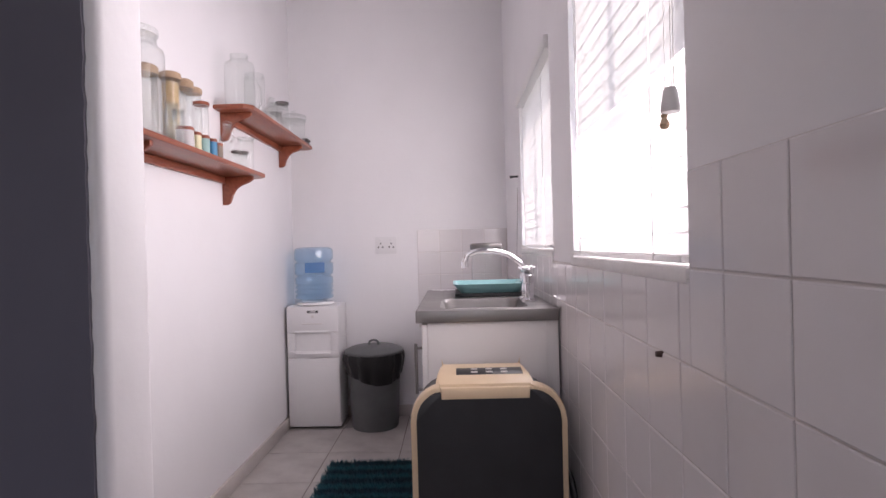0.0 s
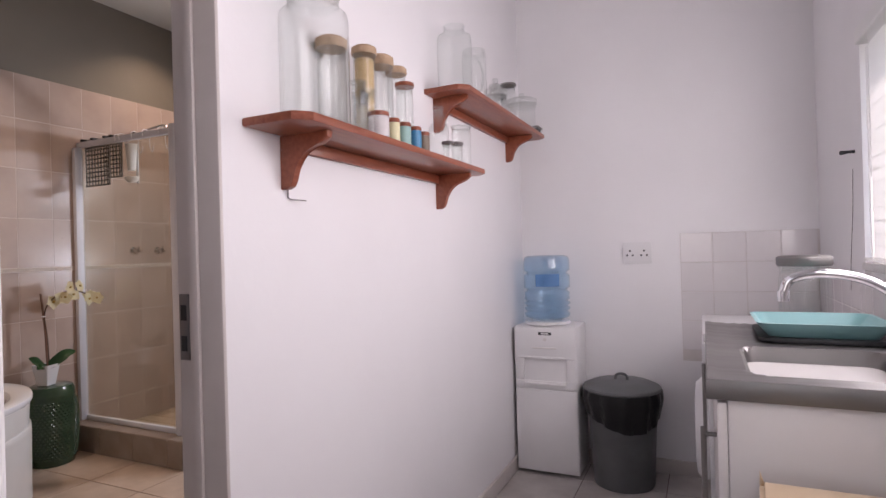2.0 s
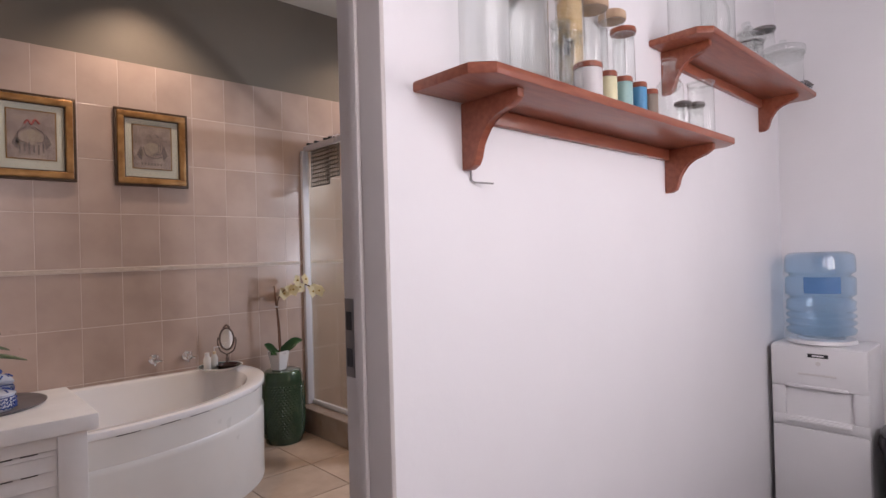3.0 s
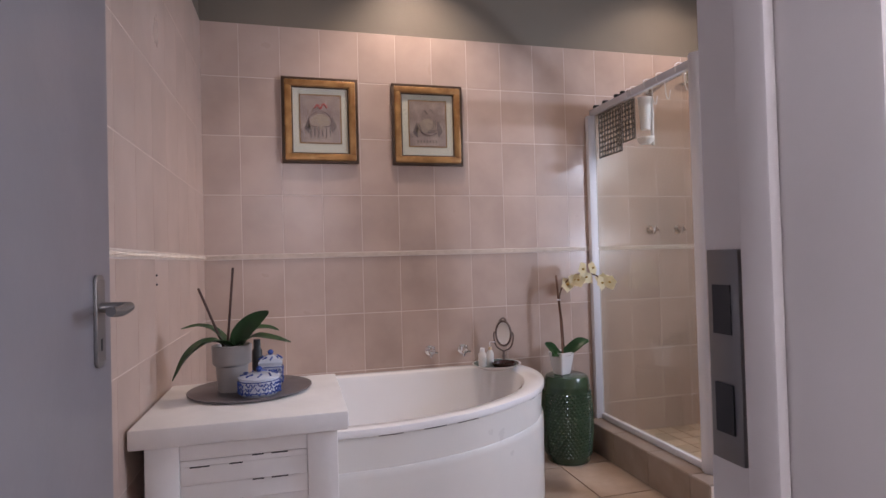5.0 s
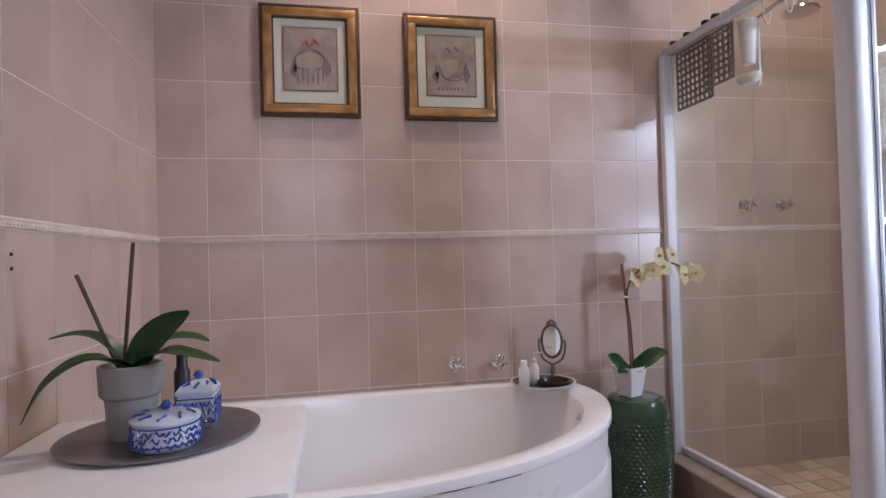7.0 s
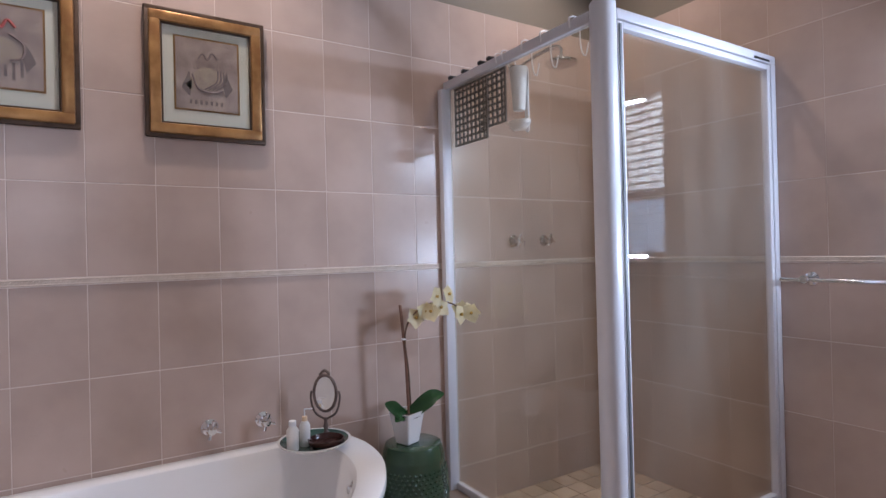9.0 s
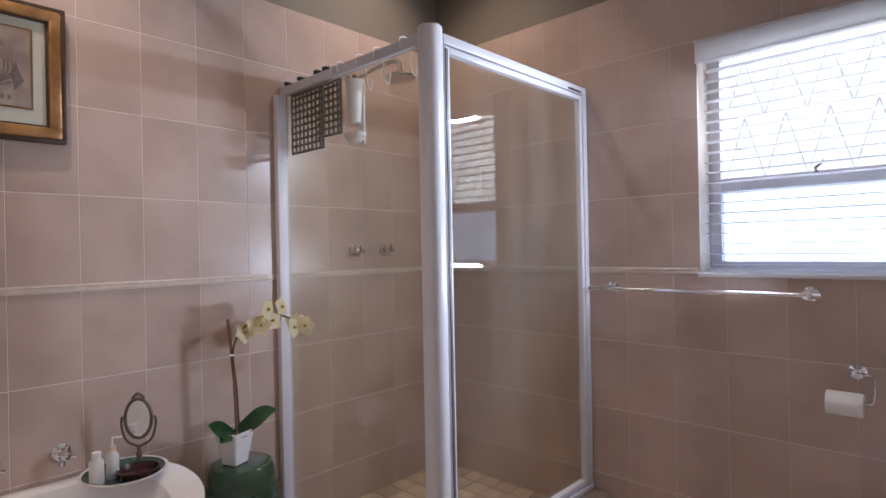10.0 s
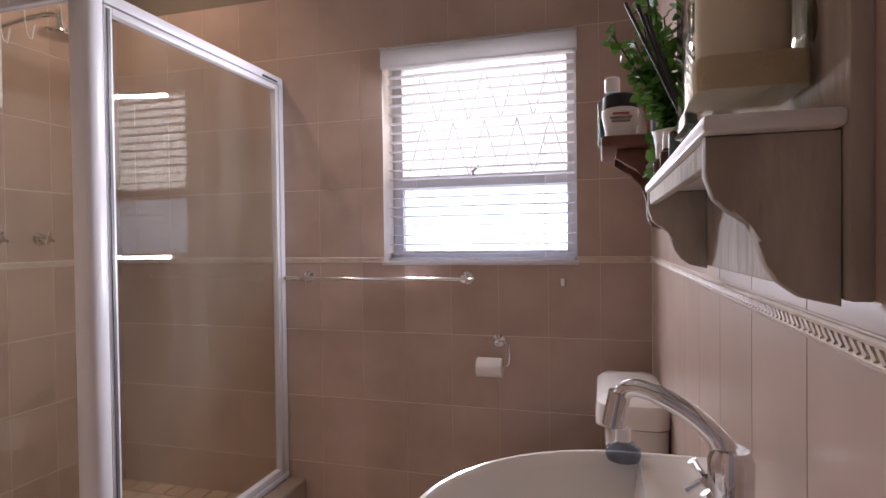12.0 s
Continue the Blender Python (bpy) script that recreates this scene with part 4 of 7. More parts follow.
M_PRINT = material("faded_print", (0.56, 0.42, 0.36), 0.8, second=(0.30, 0.215, 0.20), scale=13)
M_INK = material("grey_ink", (0.20, 0.15, 0.15), 0.8, second=(0.32, 0.24, 0.21), scale=34)
M_WASHINK = material("ochre_wash", (0.52, 0.40, 0.30), 0.8, second=(0.40, 0.30, 0.26), scale=30)
M_REDINK = material("red_ink", (0.42, 0.10, 0.09), 0.8)
picture(1.884, 2.276, 1.638, 2.087, "gilt-framed print with a red crest and cream mount", 0)
picture(2.456, 2.853, 1.635, 2.080, "gilt-framed print with curved stripes and cream mount", 1)

# bath
bt = thing("bath", (-3.7, 2.3, 0), "white asymmetric corner bath with a curved panel", "bath")
front = arc([(-3.150, 1.515, 0), (-3.150, 2.08, 0), (-3.165, 2.34, 0), (-3.26, 2.66, 0), (-3.46, 2.95, 0), (-3.70, 3.10, 0), (-3.92, 3.14, 0), (-4.08, 3.10, 0), (-4.144, 3.0, 0)], 7)
plan = [(p.x, p.y) for p in front] + [(-4.144, 2.6), (-4.144, 2.2), (-4.144, 1.8), (-4.144, 1.515), (-3.8, 1.515), (-3.5, 1.515)]
bc = Vector((-3.68, 2.30))


def ring_at(bm, s, z, keep=0.0):
    out = []
    for x, y in plan:
        q = bc + (Vector((x, y)) - bc) * s
        out.append(bm.verts.new((q.x, q.y, z)))
    return out


def loft(rings, bm, cap=True):
    for a, b in zip(rings, rings[1:]):
        for k in range(len(a)):
            bm.faces.new((a[k], a[(k + 1) % len(a)], b[(k + 1) % len(a)], b[k]))
    if cap:
        bm.faces.new(rings[-1])
    return bm


RZ = 0.533
tb = bmesh.new()
loft([ring_at(tb, q, z) for q, z in ((0.975, RZ - 0.030), (0.995, RZ - 0.029), (1.0, RZ - 0.023), (1.0, RZ - 0.009), (0.997, RZ - 0.002), (0.990, RZ), (0.888, RZ - 0.001), (0.870, RZ - 0.007), (0.853, RZ - 0.03), (0.79, RZ - 0.26), (0.74, RZ - 0.34), (0.64, RZ - 0.375))], tb)
part("tub", tb, M_BATH, bt)
up = bmesh.new()
loft([ring_at(up, q, z) for q, z in ((0.960, 0.33), (0.972, 0.335), (0.982, RZ - 0.045), (0.984, RZ - 0.0335), (0.978, RZ - 0.0305))], up, False)
part("upper_panel", up, M_BATHPANEL, bt)
lp = bmesh.new()
loft([ring_at(lp, q, z) for q, z in ((0.960, 0.385), (0.980, 0.382), (0.989, 0.372), (0.990, 0.355), (0.984, 0.06), (0.984, 0.0))], lp, False)
part("lower_panel", lp, M_BATHPANEL, bt)
for i0, i1 in ((10, 13), (15, 17), (18, 20), (27, 28)):
    pts = []
    for k in range(i0, i1 + 1):
        q = bc + (Vector(plan[k]) - bc) * 0.988
        pts.append((q.x, q.y, RZ - 0.0315 + 0.001 * (k % 2)))
    part("split_seam", tube(pts, 0.0022, 5), M_BLACK, bt, "dark split along the rim seam")
bov = lathe([(0.026, 0.0), (0.026, 0.006), (0.020, 0.012), (0.012, 0.014), (0.012, 0.026), (0, 0.028)], (-3.70, 2.992, RZ - 0.055), 18, m=Matrix.Rotation(radians(90), 4, "X"))
part("overflow_knob", bov, M_CHROME, bt, "chrome overflow knob")


def wall_tap(at, out, label, r=0.030, group="", proud=0.055):
    """Chrome cross-head valve on a wall; out is its axis."""
    o = Vector(at)
    d = Vector(out)
    rot = Vector((0, 0, 1)).rotation_difference(d).to_matrix().to_4x4()
    t = thing("wall_tap", o, label, "tap", group)
    part("flange", lathe([(0, 0), (r, 0), (r, 0.004), (r * 0.75, 0.014), (0.012, 0.018), (0.012, 0.035), (0, 0.036)], o, 24, m=rot), M_CHROME, t)
    h = lathe([(0, 0.03), (0.016, 0.03), (0.019, 0.042), (0.014, proud), (0, proud + 0.003)], o, 18, m=rot)
    u = d.orthogonal().normalized()
    v = d.cross(u)
    for k in range(4):
        a = k * math.pi / 2 + 0.5
        w = u * math.cos(a) + v * math.sin(a)
        c = o + d * 0.045
        tube([c, c + w * 0.020, c + w * 0.031], [0.0055, 0.0055, 0.0075], 8, h)
    part("cross_handle", h, M_CHROME, t)
    return t


wall_tap((BX0, 2.637, 0.625), (1, 0, 0), "chrome cross-head bath tap on the tiled wall", group="bath taps")
wall_tap((BX0, 2.823, 0.62), (1, 0, 0), "chrome cross-head bath tap on the tiled wall", group="bath taps")
wall_tap((BX0, 4.04, 1.268), (1, 0, 0), "chrome cross-head shower tap on the tiled wall", group="shower taps")
wall_tap((BX0, 4.236, 1.268), (1, 0, 0), "chrome cross-head shower tap on the tiled wall", group="shower taps")

# louvred cabinet beside the bath
cb = thing("bathroom_cabinet", (-3.06, 1.79, 0), "white painted cabinet with a louvred front", "cabinet")
CX0, CX1, CYa, CYb = -3.145, -2.802, 1.542, 2.045
part("top", box(-3.34, -2.782, 1.506, 2.076, 0.645, 0.70, 0.007), M_CABWHITE, cb)
part("body", box(-3.32, CX1 - 0.022, CYa, CYb, 0.0, 0.6445, 0.002), M_CABWHITE, cb)
part("stile", box(CX1 - 0.0215, CX1, CYa, CYa + 0.085, 0.0, 0.644, 0.003), M_CABWHITE, cb)
part("stile", box(CX1 - 0.0215, CX1, CYb - 0.085, CYb, 0.0, 0.644, 0.003), M_CABWHITE, cb)
part("rail", box(CX1 - 0.0215, CX1 - 0.001, CYa + 0.0855, CYb - 0.0855, 0.60, 0.644, 0.003), M_CABWHITE, cb)
part("rail", box(CX1 - 0.0215, CX1 - 0.001, CYa + 0.0855, CYb - 0.0855, 0.0, 0.08, 0.003), M_CABWHITE, cb)
z = 0.082
k = 0
while z < 0.595:
    h = min(0.05, 0.599 - z)
    bm = box(CX1 - 0.017, CX1 - 0.006, CYa + 0.086, CYb - 0.086, z, z + h - 0.002, 0.0015)
    for v in bm.verts:
        v.co.x += 0.006 * ((z + h - v.co.z) / h - 0.5)
    sl = part("louvre", bm, M_CABWHITE, cb)
    for s in ((0.10, 0.05), (0.20, 0.035)) if k % 2 else ((0.26, 0.03), (0.31, 0.045)):
        a = CYa + 0.01 + s[0]
        part("gap", box(CX1 - 0.0065, CX1 - 0.0028, a, a + s[1], z + h - 0.0035, z + h - 0.001), M_BLACK, sl)
    z += 0.05
    k += 1

# tray with orchid leaves and porcelain
M_PEWTER = material("pewter", (0.17, 0.155, 0.165), 0.42, 0.6, second=(0.24, 0.22, 0.23), scale=16)
M_TAUPE = material("taupe_ceramic", (0.30, 0.275, 0.265), 0.4, second=(0.26, 0.24, 0.23), scale=7)
M_PORC = material("white_porcelain", (0.58, 0.62, 0.70), 0.15, second=(0.50, 0.55, 0.66), scale=8, coat=0.5)
M_COBALT = material("cobalt_glaze", (0.025, 0.05, 0.24), 0.18, second=(0.05, 0.10, 0.34), scale=40, coat=0.5)
M_LEAF = material("orchid_leaf", (0.013, 0.040, 0.012), 0.3, second=(0.024, 0.075, 0.018), scale=10, bump=0.05)
M_STICK = material("dark_stick", (0.055, 0.028, 0.025), 0.6, second=(0.09, 0.05, 0.04), scale=30)
M_SOIL = material("bark_soil", (0.045, 0.028, 0.018), 0.9, second=(0.08, 0.05, 0.03), scale=60, bump=0.5)
TZ = 0.70
single("serving_tray", lathe([(0, 0), (0.185, 0), (0.197, 0.006), (0.199, 0.010), (0.194, 0.011), (0.182, 0.006), (0, 0.006)], (-3.16, 1.785, TZ), 56), M_PEWTER, (-3.16, 1.785, TZ), "round dark pewter tray on the cabinet", "tray")


def leaf_mesh(base, path, width, bm=None, up=Z):
    """A strap leaf with a folded midrib along points."""
    own = bmesh.new()
    pts = arc(path, 5)
    n = len(pts)
    rows = []
    for i, p in enumerate(pts):
        d = (pts[min(i + 1, n - 1)] - pts[max(i - 1, 0)]).normalized()
        side = d.cross(up)
        side = side.normalized() if side.length > 1e-4 else X
        nrm = side.cross(d)
        t = i / (n - 1)
        w = width * max(0.10, math.sin(math.pi * min(1, 0.12 + 0.88 * t)) ** 0.6) if t < 0.97 else width * 0.12
        rows.append([own.verts.new(Vector(base) + p + side * w * s + nrm * w * (0.28 * abs(s))) for s in (-1, -0.5, 0, 0.5, 1)])
    for a, b in zip(rows, rows[1:]):
        for k in range(4):
            own.faces.new((a[k], a[k + 1], b[k + 1], b[k]))
    e = bmesh.ops.extrude_face_region(own, geom=own.faces[:])
    bmesh.ops.translate(own, vec=Vector(up) * -0.0015, verts=[v for v in e["geom"] if isinstance(v, bmesh.types.BMVert)])
    return join(bm, own)


PB = (-3.15, 1.728, TZ + 0.0065)
pp = thing("potted_orchid", PB, "leafy orchid without flowers in a taupe pot", "plant")
part("pot", lathe([(0, 0), (0.043, 0), (0.046, 0.006), (0.051, 0.083), (0.058, 0.088), (0.061, 0.094), (0.0635, 0.150), (0.060, 0.153), (0.056, 0.150), (0.054, 0.138), (0, 0.138)], PB, 36), M_TAUPE, pp, "stepped taupe ceramic pot")
part("soil", lathe([(0.0535, 0.1385), (0.03, 0.144), (0, 0.143)], PB, 24), M_SOIL, pp)
LB = (PB[0], PB[1], PB[2] + 0.142)
for path, w in (([(0, 0.01, 0), (0.005, 0.03, 0.045), (0.01, 0.07, 0.085), (0.015, 0.120, 0.115)], 0.030),
                ([(0, 0.01, 0), (0.04, 0.07, 0.035), (0.06, 0.13, 0.03), (0.07, 0.19, 0.015)], 0.026),
                ([(0, 0.01, 0), (-0.02, 0.06, 0.05), (-0.03, 0.11, 0.055), (-0.03, 0.15, 0.045)], 0.026),
                ([(0, 0, 0), (-0.01, -0.05, 0.055), (-0.01, -0.10, 0.075), (0, -0.155, 0.07)], 0.021),
                ([(0, 0, 0), (0.05, -0.06, 0.03), (0.08, -0.12, -0.005), (0.09, -0.165, -0.08)], 0.027),
                ([(0, 0, 0), (0.05, -0.03, 0.03), (0.075, -0.08, 0.03), (0.09, -0.12, 0.0)], 0.022)):
    part("leaf", leaf_mesh(LB, path, w, up=Vector((1, 0, 0.15)) if w == 0.030 else Vector((0.15, 0, 1))), M_LEAF, pp)
part("crown", tube([(LB[0], LB[1], LB[2] - 0.01), (LB[0], LB[1] + 0.005, LB[2] + 0.04)], [0.012, 0.007], 8), M_LEAF, pp)
part("support_stick", tube([(LB[0], LB[1] - 0.02, LB[2] - 0.01), (LB[0] + 0.005, LB[1] - 0.10, LB[2] + 0.20)], 0.0042, 7), M_STICK, pp)
part("support_stick", tube([(LB[0], LB[1] - 0.015, LB[2] - 0.01), (LB[0], LB[1] + 0.008, LB[2] + 0.265)], 0.0042, 7), M_STICK, pp)


def porcelain(name, at, r, h, label, lid_h, square=False):
    t = thing(name, at, label, "porcelain jar")
    n = 4 if square else 32
    rot = Matrix.Rotation(radians(45), 4, "Z") if square else None
    k = 1.25 if square else 1.0
    part("body", lathe([(0, 0), (r * 0.86 * k, 0), (r * 0.98 * k, h * 0.15), (r * k, h * 0.5), (r * 0.97 * k, h * 0.92), (r * 0.9 * k, h), (0, h)], at, n, m=rot), M_PORC, t)
    part("lid", lathe([(0, 0.001), (r * 1.02 * k, 0.001), (r * 1.03 * k, lid_h * 0.3), (r * 0.8 * k, lid_h * 0.7), (r * 0.25, lid_h), (0, lid_h)], (at[0], at[1], at[2] + h), n, m=rot), M_PORC, t)
    part("knob", lathe([(0, 0), (0.007, 0.002), (0.011, 0.01), (0.006, 0.018), (0, 0.02)], (at[0], at[1], at[2] + h + lid_h), 14), M_COBALT, t, "blue glazed knob")
    rnd = random.Random(5 if square else 9)
    for zc, sz in ((h * 0.24, h * 0.20), (h * 0.48, h * 0.24), (h * 0.72, h * 0.20)):
        m = 21
        bm = bmesh.new()
        for i in range(m):
            a = 2 * math.pi * (i + rnd.uniform(-0.3, 0.3)) / m
            rr = r * 1.012
            pts = []
            for s in range(5):
                aa = a + (s - 2) * 0.07
                zz = zc + sz * 0.5 * math.sin(s * 1.9 + i) + rnd.uniform(-0.002, 0.002)
                f = 1.0
                if square:
                    q = (aa + math.pi / 4) % (math.pi / 2) - math.pi / 4
                    f = 0.895 / math.cos(q)
                pts.append((at[0] + rr * f * math.cos(aa), at[1] + rr * f * math.sin(aa), at[2] + zz))
            tube(pts, [0.001, 0.0026, 0.0018, 0.0030, 0.001], 5, bm)
        tagged(part("blue_scroll", bm, M_COBALT, t, "painted blue scrolls"), kind="stuff")
    for zc in (0.012, h * 0.9):
        bm = bmesh.new()
        q = n
        f = k if square else 1
        pts = [(at[0] + r * f * 0.99 * math.cos(2 * math.pi * j / q + (math.pi / 4 if square else 0)), at[1] + r * f * 0.99 * math.sin(2 * math.pi * j / q + (math.pi / 4 if square else 0)), at[2] + zc) for j in range(q)]
        part("blue_line", tube(pts, 0.0018, 5, closed=True), M_COBALT, t)
    bm = bmesh.new()
    for i in range(9):
        a = 2 * math.pi * i / 9
        tube([(at[0] + r * 0.9 * math.cos(a), at[1] + r * 0.9 * math.sin(a), at[2] + h + lid_h * 0.62), (at[0] + r * 0.6 * math.cos(a + 0.25), at[1] + r * 0.6 * math.sin(a + 0.25), at[2] + h + lid_h * 0.86)], [0.003, 0.0035], 5, bm)
    tagged(part("lid_scroll", bm, M_COBALT, t), kind="stuff")
    if square:
        for ob in t.children:
            if ob.name.split(".")[0] in ("body", "lid"):
                for f in ob.data.polygons:
                    f.use_smooth = False
    return t


porcelain("porcelain_box", (-3.065, 1.818, TZ + 0.0065), 0.064, 0.052, "round blue and white porcelain box with lid", 0.018)
porcelain("porcelain_caddy", (-3.205, 1.848, TZ + 0.0065), 0.044, 0.070, "square blue and white porcelain caddy with lid", 0.03, True)
single("dark_bottle", lathe([(0, 0), (0.018, 0), (0.018, 0.11), (0.012, 0.12), (0.012, 0.15), (0, 0.151)], (-3.26, 1.80, TZ + 0.0065), 18), M_BLACK, (-3.26, 1.80, TZ + 0.0065), "small black bottle behind the pot", "bottle")

# green garden stool
GS = (-4.008, 3.375, 0)
gs = thing("garden_stool", GS, "green glazed ceramic drum stool with pressed pattern", "stool")
prof = [(0, 0), (0.112, 0), (0.118, 0.008), (0.124, 0.05), (0.132, 0.12), (0.137, 0.22), (0.136, 0.30), (0.130, 0.37), (0.124, 0.40), (0.126, 0.408), (0.124, 0.416), (0.121, 0.44), (0.112, 0.462), (0.095, 0.469), (0, 0.470)]
part("drum", lathe(prof, GS, 48), M_GREENGLAZE, gs)


def stool_r(z):
    for (r0, z0), (r1, z1) in zip(prof[1:], prof[2:]):
        if z0 <= z <= z1 and z1 > z0:
            return r0 + (r1 - r0) * (z - z0) / (z1 - z0)
    return 0.13


bm = bmesh.new()
for i in range(21):
    z = 0.045 + 0.0165 * i
    r = stool_r(z)
    for k in range(40):
        a = 2 * math.pi * (k + 0.5 * (i % 2)) / 40
        if math.cos(a - radians(-45)) < -0.35:
            continue
        c = Vector((GS[0] + (r + 0.001) * math.cos(a), GS[1] + (r + 0.001) * math.sin(a), z))
        u = Vector((-math.sin(a), math.cos(a), 0))
        o = Vector((math.cos(a), math.sin(a), 0))
        v = [bm.verts.new(c + u * 0.0085), bm.verts.new(c + Z * 0.007), bm.verts.new(c - u * 0.0085), bm.verts.new(c - Z * 0.007)]
        tip = bm.verts.new(c + o * 0.005)
        for j in range(4):
            bm.faces.new((v[j], v[(j + 1) % 4], tip))
tagged(part("pressed_pattern", bm, M_GREENGLAZE, gs), kind="stuff")

# orchid in a white pot on the stool
OP = (-4.0, 3.345, 0.4705)
M_WHITECER = material("white_ceramic", (0.76, 0.74, 0.73), 0.2, second=(0.73, 0.71, 0.70), scale=6)
M_PETAL = material("pale_yellow_petal", (0.72, 0.62, 0.36), 0.5, second=(0.76, 0.70, 0.50), scale=40, translucent=0.35)
M_PETALC = material("orchid_throat", (0.42, 0.26, 0.05), 0.5)
M_STEM = material("orchid_stem", (0.085, 0.045, 0.03), 0.6, second=(0.12, 0.07, 0.04), scale=30)
M_CANE = material("bamboo_stake", (0.15, 0.07, 0.045), 0.6, second=(0.21, 0.11, 0.07), scale=18, stretch=(1, 1, 4))
op = thing("orchid_plant", OP, "pale yellow orchid with stake in a square white pot", "plant")
bm = bmesh.new()
rings = []
for w, z in ((0.062, 0), (0.07, 0.004), (0.105, 0.118), (0.11, 0.124), (0.10, 0.124), (0.095, 0.105)):
    rings.append([bm.verts.new((OP[0] + u, OP[1] + v, OP[2] + z)) for u, v in rounded(w, w, w * 0.12, 3)])
loft(rings, bm)
bm.faces.new(rings[0][::-1])
pot = part("pot", bm, M_WHITECER, op)
for v in pot.data.vertices:
    c = v.co.copy()
    v.co.x, v.co.y = c.x * 0.94 - c.y * 0.34, c.x * 0.34 + c.y * 0.94
part("soil", lathe([(0.055, 0.106), (0.03, 0.113), (0, 0.112)], OP, 20), M_SOIL, op)
part("stake", tube([(OP[0], OP[1] + 0.01, OP[2] + 0.09), (OP[0] - 0.005, OP[1] + 0.005, OP[2] + 0.32), (OP[0] - 0.012, OP[1] - 0.012, OP[2] + 0.545)], 0.0062, 8), M_CANE, op, "brown bamboo stake")
stem = arc([(OP[0], OP[1] + 0.02, OP[2] + 0.10), (OP[0], OP[1] + 0.012, OP[2] + 0.28), (OP[0], OP[1], OP[2] + 0.42), (OP[0] + 0.01, OP[1] + 0.03, OP[2] + 0.50), (OP[0] + 0.03, OP[1] + 0.10, OP[2] + 0.545), (OP[0] + 0.05, OP[1] + 0.18, OP[2] + 0.545), (OP[0] + 0.06, OP[1] + 0.255, OP[2] + 0.505)], 6)
part("stem", tube(stem, 0.0036, 7), M_STEM, op)
part("tie", lathe([(0.009, 0), (0.011, 0.004), (0.009, 0.008)], (OP[0] - 0.006, OP[1] - 0.003, OP[2] + 0.405), 12), M_WHITECER, op)
for path, w in (([(0, 0, 0.10), (0.03, -0.05, 0.13), (0.05, -0.09, 0.16), (0.06, -0.125, 0.185)], 0.034),
                ([(0, 0, 0.10), (0.03, 0.06, 0.15), (0.04, 0.10, 0.175), (0.05, 0.145, 0.18)], 0.031),
                ([(0, 0, 0.10), (0.04, -0.04, 0.12), (0.06, -0.07, 0.12), (0.075, -0.09, 0.115)], 0.018)):
    part("leaf", leaf_mesh(OP, path, w, up=Vector((0.8, 0, 0.6))), M_LEAF, op)
rnd = random.Random(3)
for i in range(11):
    c = stem[min(19 + i * 2, len(stem) - 1)] + Vector((rnd.uniform(-0.01, 0.04), rnd.uniform(-0.02, 0.02), rnd.uniform(-0.05, 0.035)))
    face = Vector((0.9, rnd.uniform(-0.7, 0.5), rnd.uniform(-0.2, 0.4))).normalized()
    u = face.orthogonal().normalized()
    v = face.cross(u)
    bm = bmesh.new()
    a0 = rnd.uniform(0, 1)
    for k in range(5):
        a = a0 + 2 * math.pi * k / 5
        d = u * math.cos(a) + v * math.sin(a)
        s = face.cross(d)
        Lp, Wp = 0.040 + 0.006 * (k % 2), 0.020 + 0.004 * (k % 2)
        g = [bm.verts.new(c), bm.verts.new(c + d * Lp * 0.5 + s * Wp + face * 0.004), bm.verts.new(c + d * Lp + face * rnd.uniform(-0.004, 0.006)), bm.verts.new(c + d * Lp * 0.5 - s * Wp + face * 0.004), bm.verts.new(c + d * Lp * 0.55 + face * 0.001)]
        for tri in ((0, 1, 4), (1, 2, 4), (2, 3, 4), (3, 0, 4)):
            bm.faces.new([g[j] for j in tri])
    fl = part("flower", bm, M_PETAL, op)
    part("throat", lathe([(0, 0), (0.006, 0.003), (0.007, 0.010), (0.003, 0.013), (0, 0.012)], c, 8, m=Vector((0, 0, 1)).rotation_difference(face).to_matrix().to_4x4()), M_PETALC, fl)

# dish with toiletries on the bath corner
DC = (-4.0, 2.965, RZ)
M_DARKGREEN = material("dark_green_glass", (0.03, 0.07, 0.06), 0.15, second=(0.05, 0.10, 0.08), scale=12)
M_BROWNBOWL = material("dark_brown_lacquer", (0.035, 0.012, 0.010), 0.25, second=(0.05, 0.02, 0.015), scale=9)
M_BRONZE = material("aged_bronze", (0.20, 0.15, 0.13), 0.42, 0.7, second=(0.12, 0.09, 0.08), scale=30, bump=0.3, bump_scale=90)
M_MIRROR = material("mirror", (0.85, 0.85, 0.85), 0.03, 1.0)
dish = thing("toiletry_dish", DC, "round green-lined white dish on the bath corner", "dish")
part("dish", lathe([(0, 0.001), (0.085, 0.001), (0.125, 0.020), (0.130, 0.026), (0.124, 0.026), (0.082, 0.009), (0, 0.009)], DC, 40), M_WHITECER, dish)
part("glaze", lathe([(0.121, 0.0255), (0.081, 0.0098), (0, 0.0098)], DC, 40), M_DARKGREEN, dish, "dark green inner glaze")


def bottle(name, at, r, h, cap_r, cap_h, mat, capmat, label, neck=0.6, square=1.0):
    b = thing(name, at, label, "bottle")
    part("body", lathe([(0, 0), (r * 0.92, 0), (r, 0.004), (r, h * 0.82), (r * neck, h * 0.97), (r * neck, h), (0, h)], at, 22, sy=square), mat, b)
    part("cap", lathe([(0, 0), (cap_r, 0), (cap_r, cap_h * 0.9), (cap_r * 0.85, cap_h), (0, cap_h)], (at[0], at[1], at[2] + h + 0.0003), 18), capmat, b)
    return b


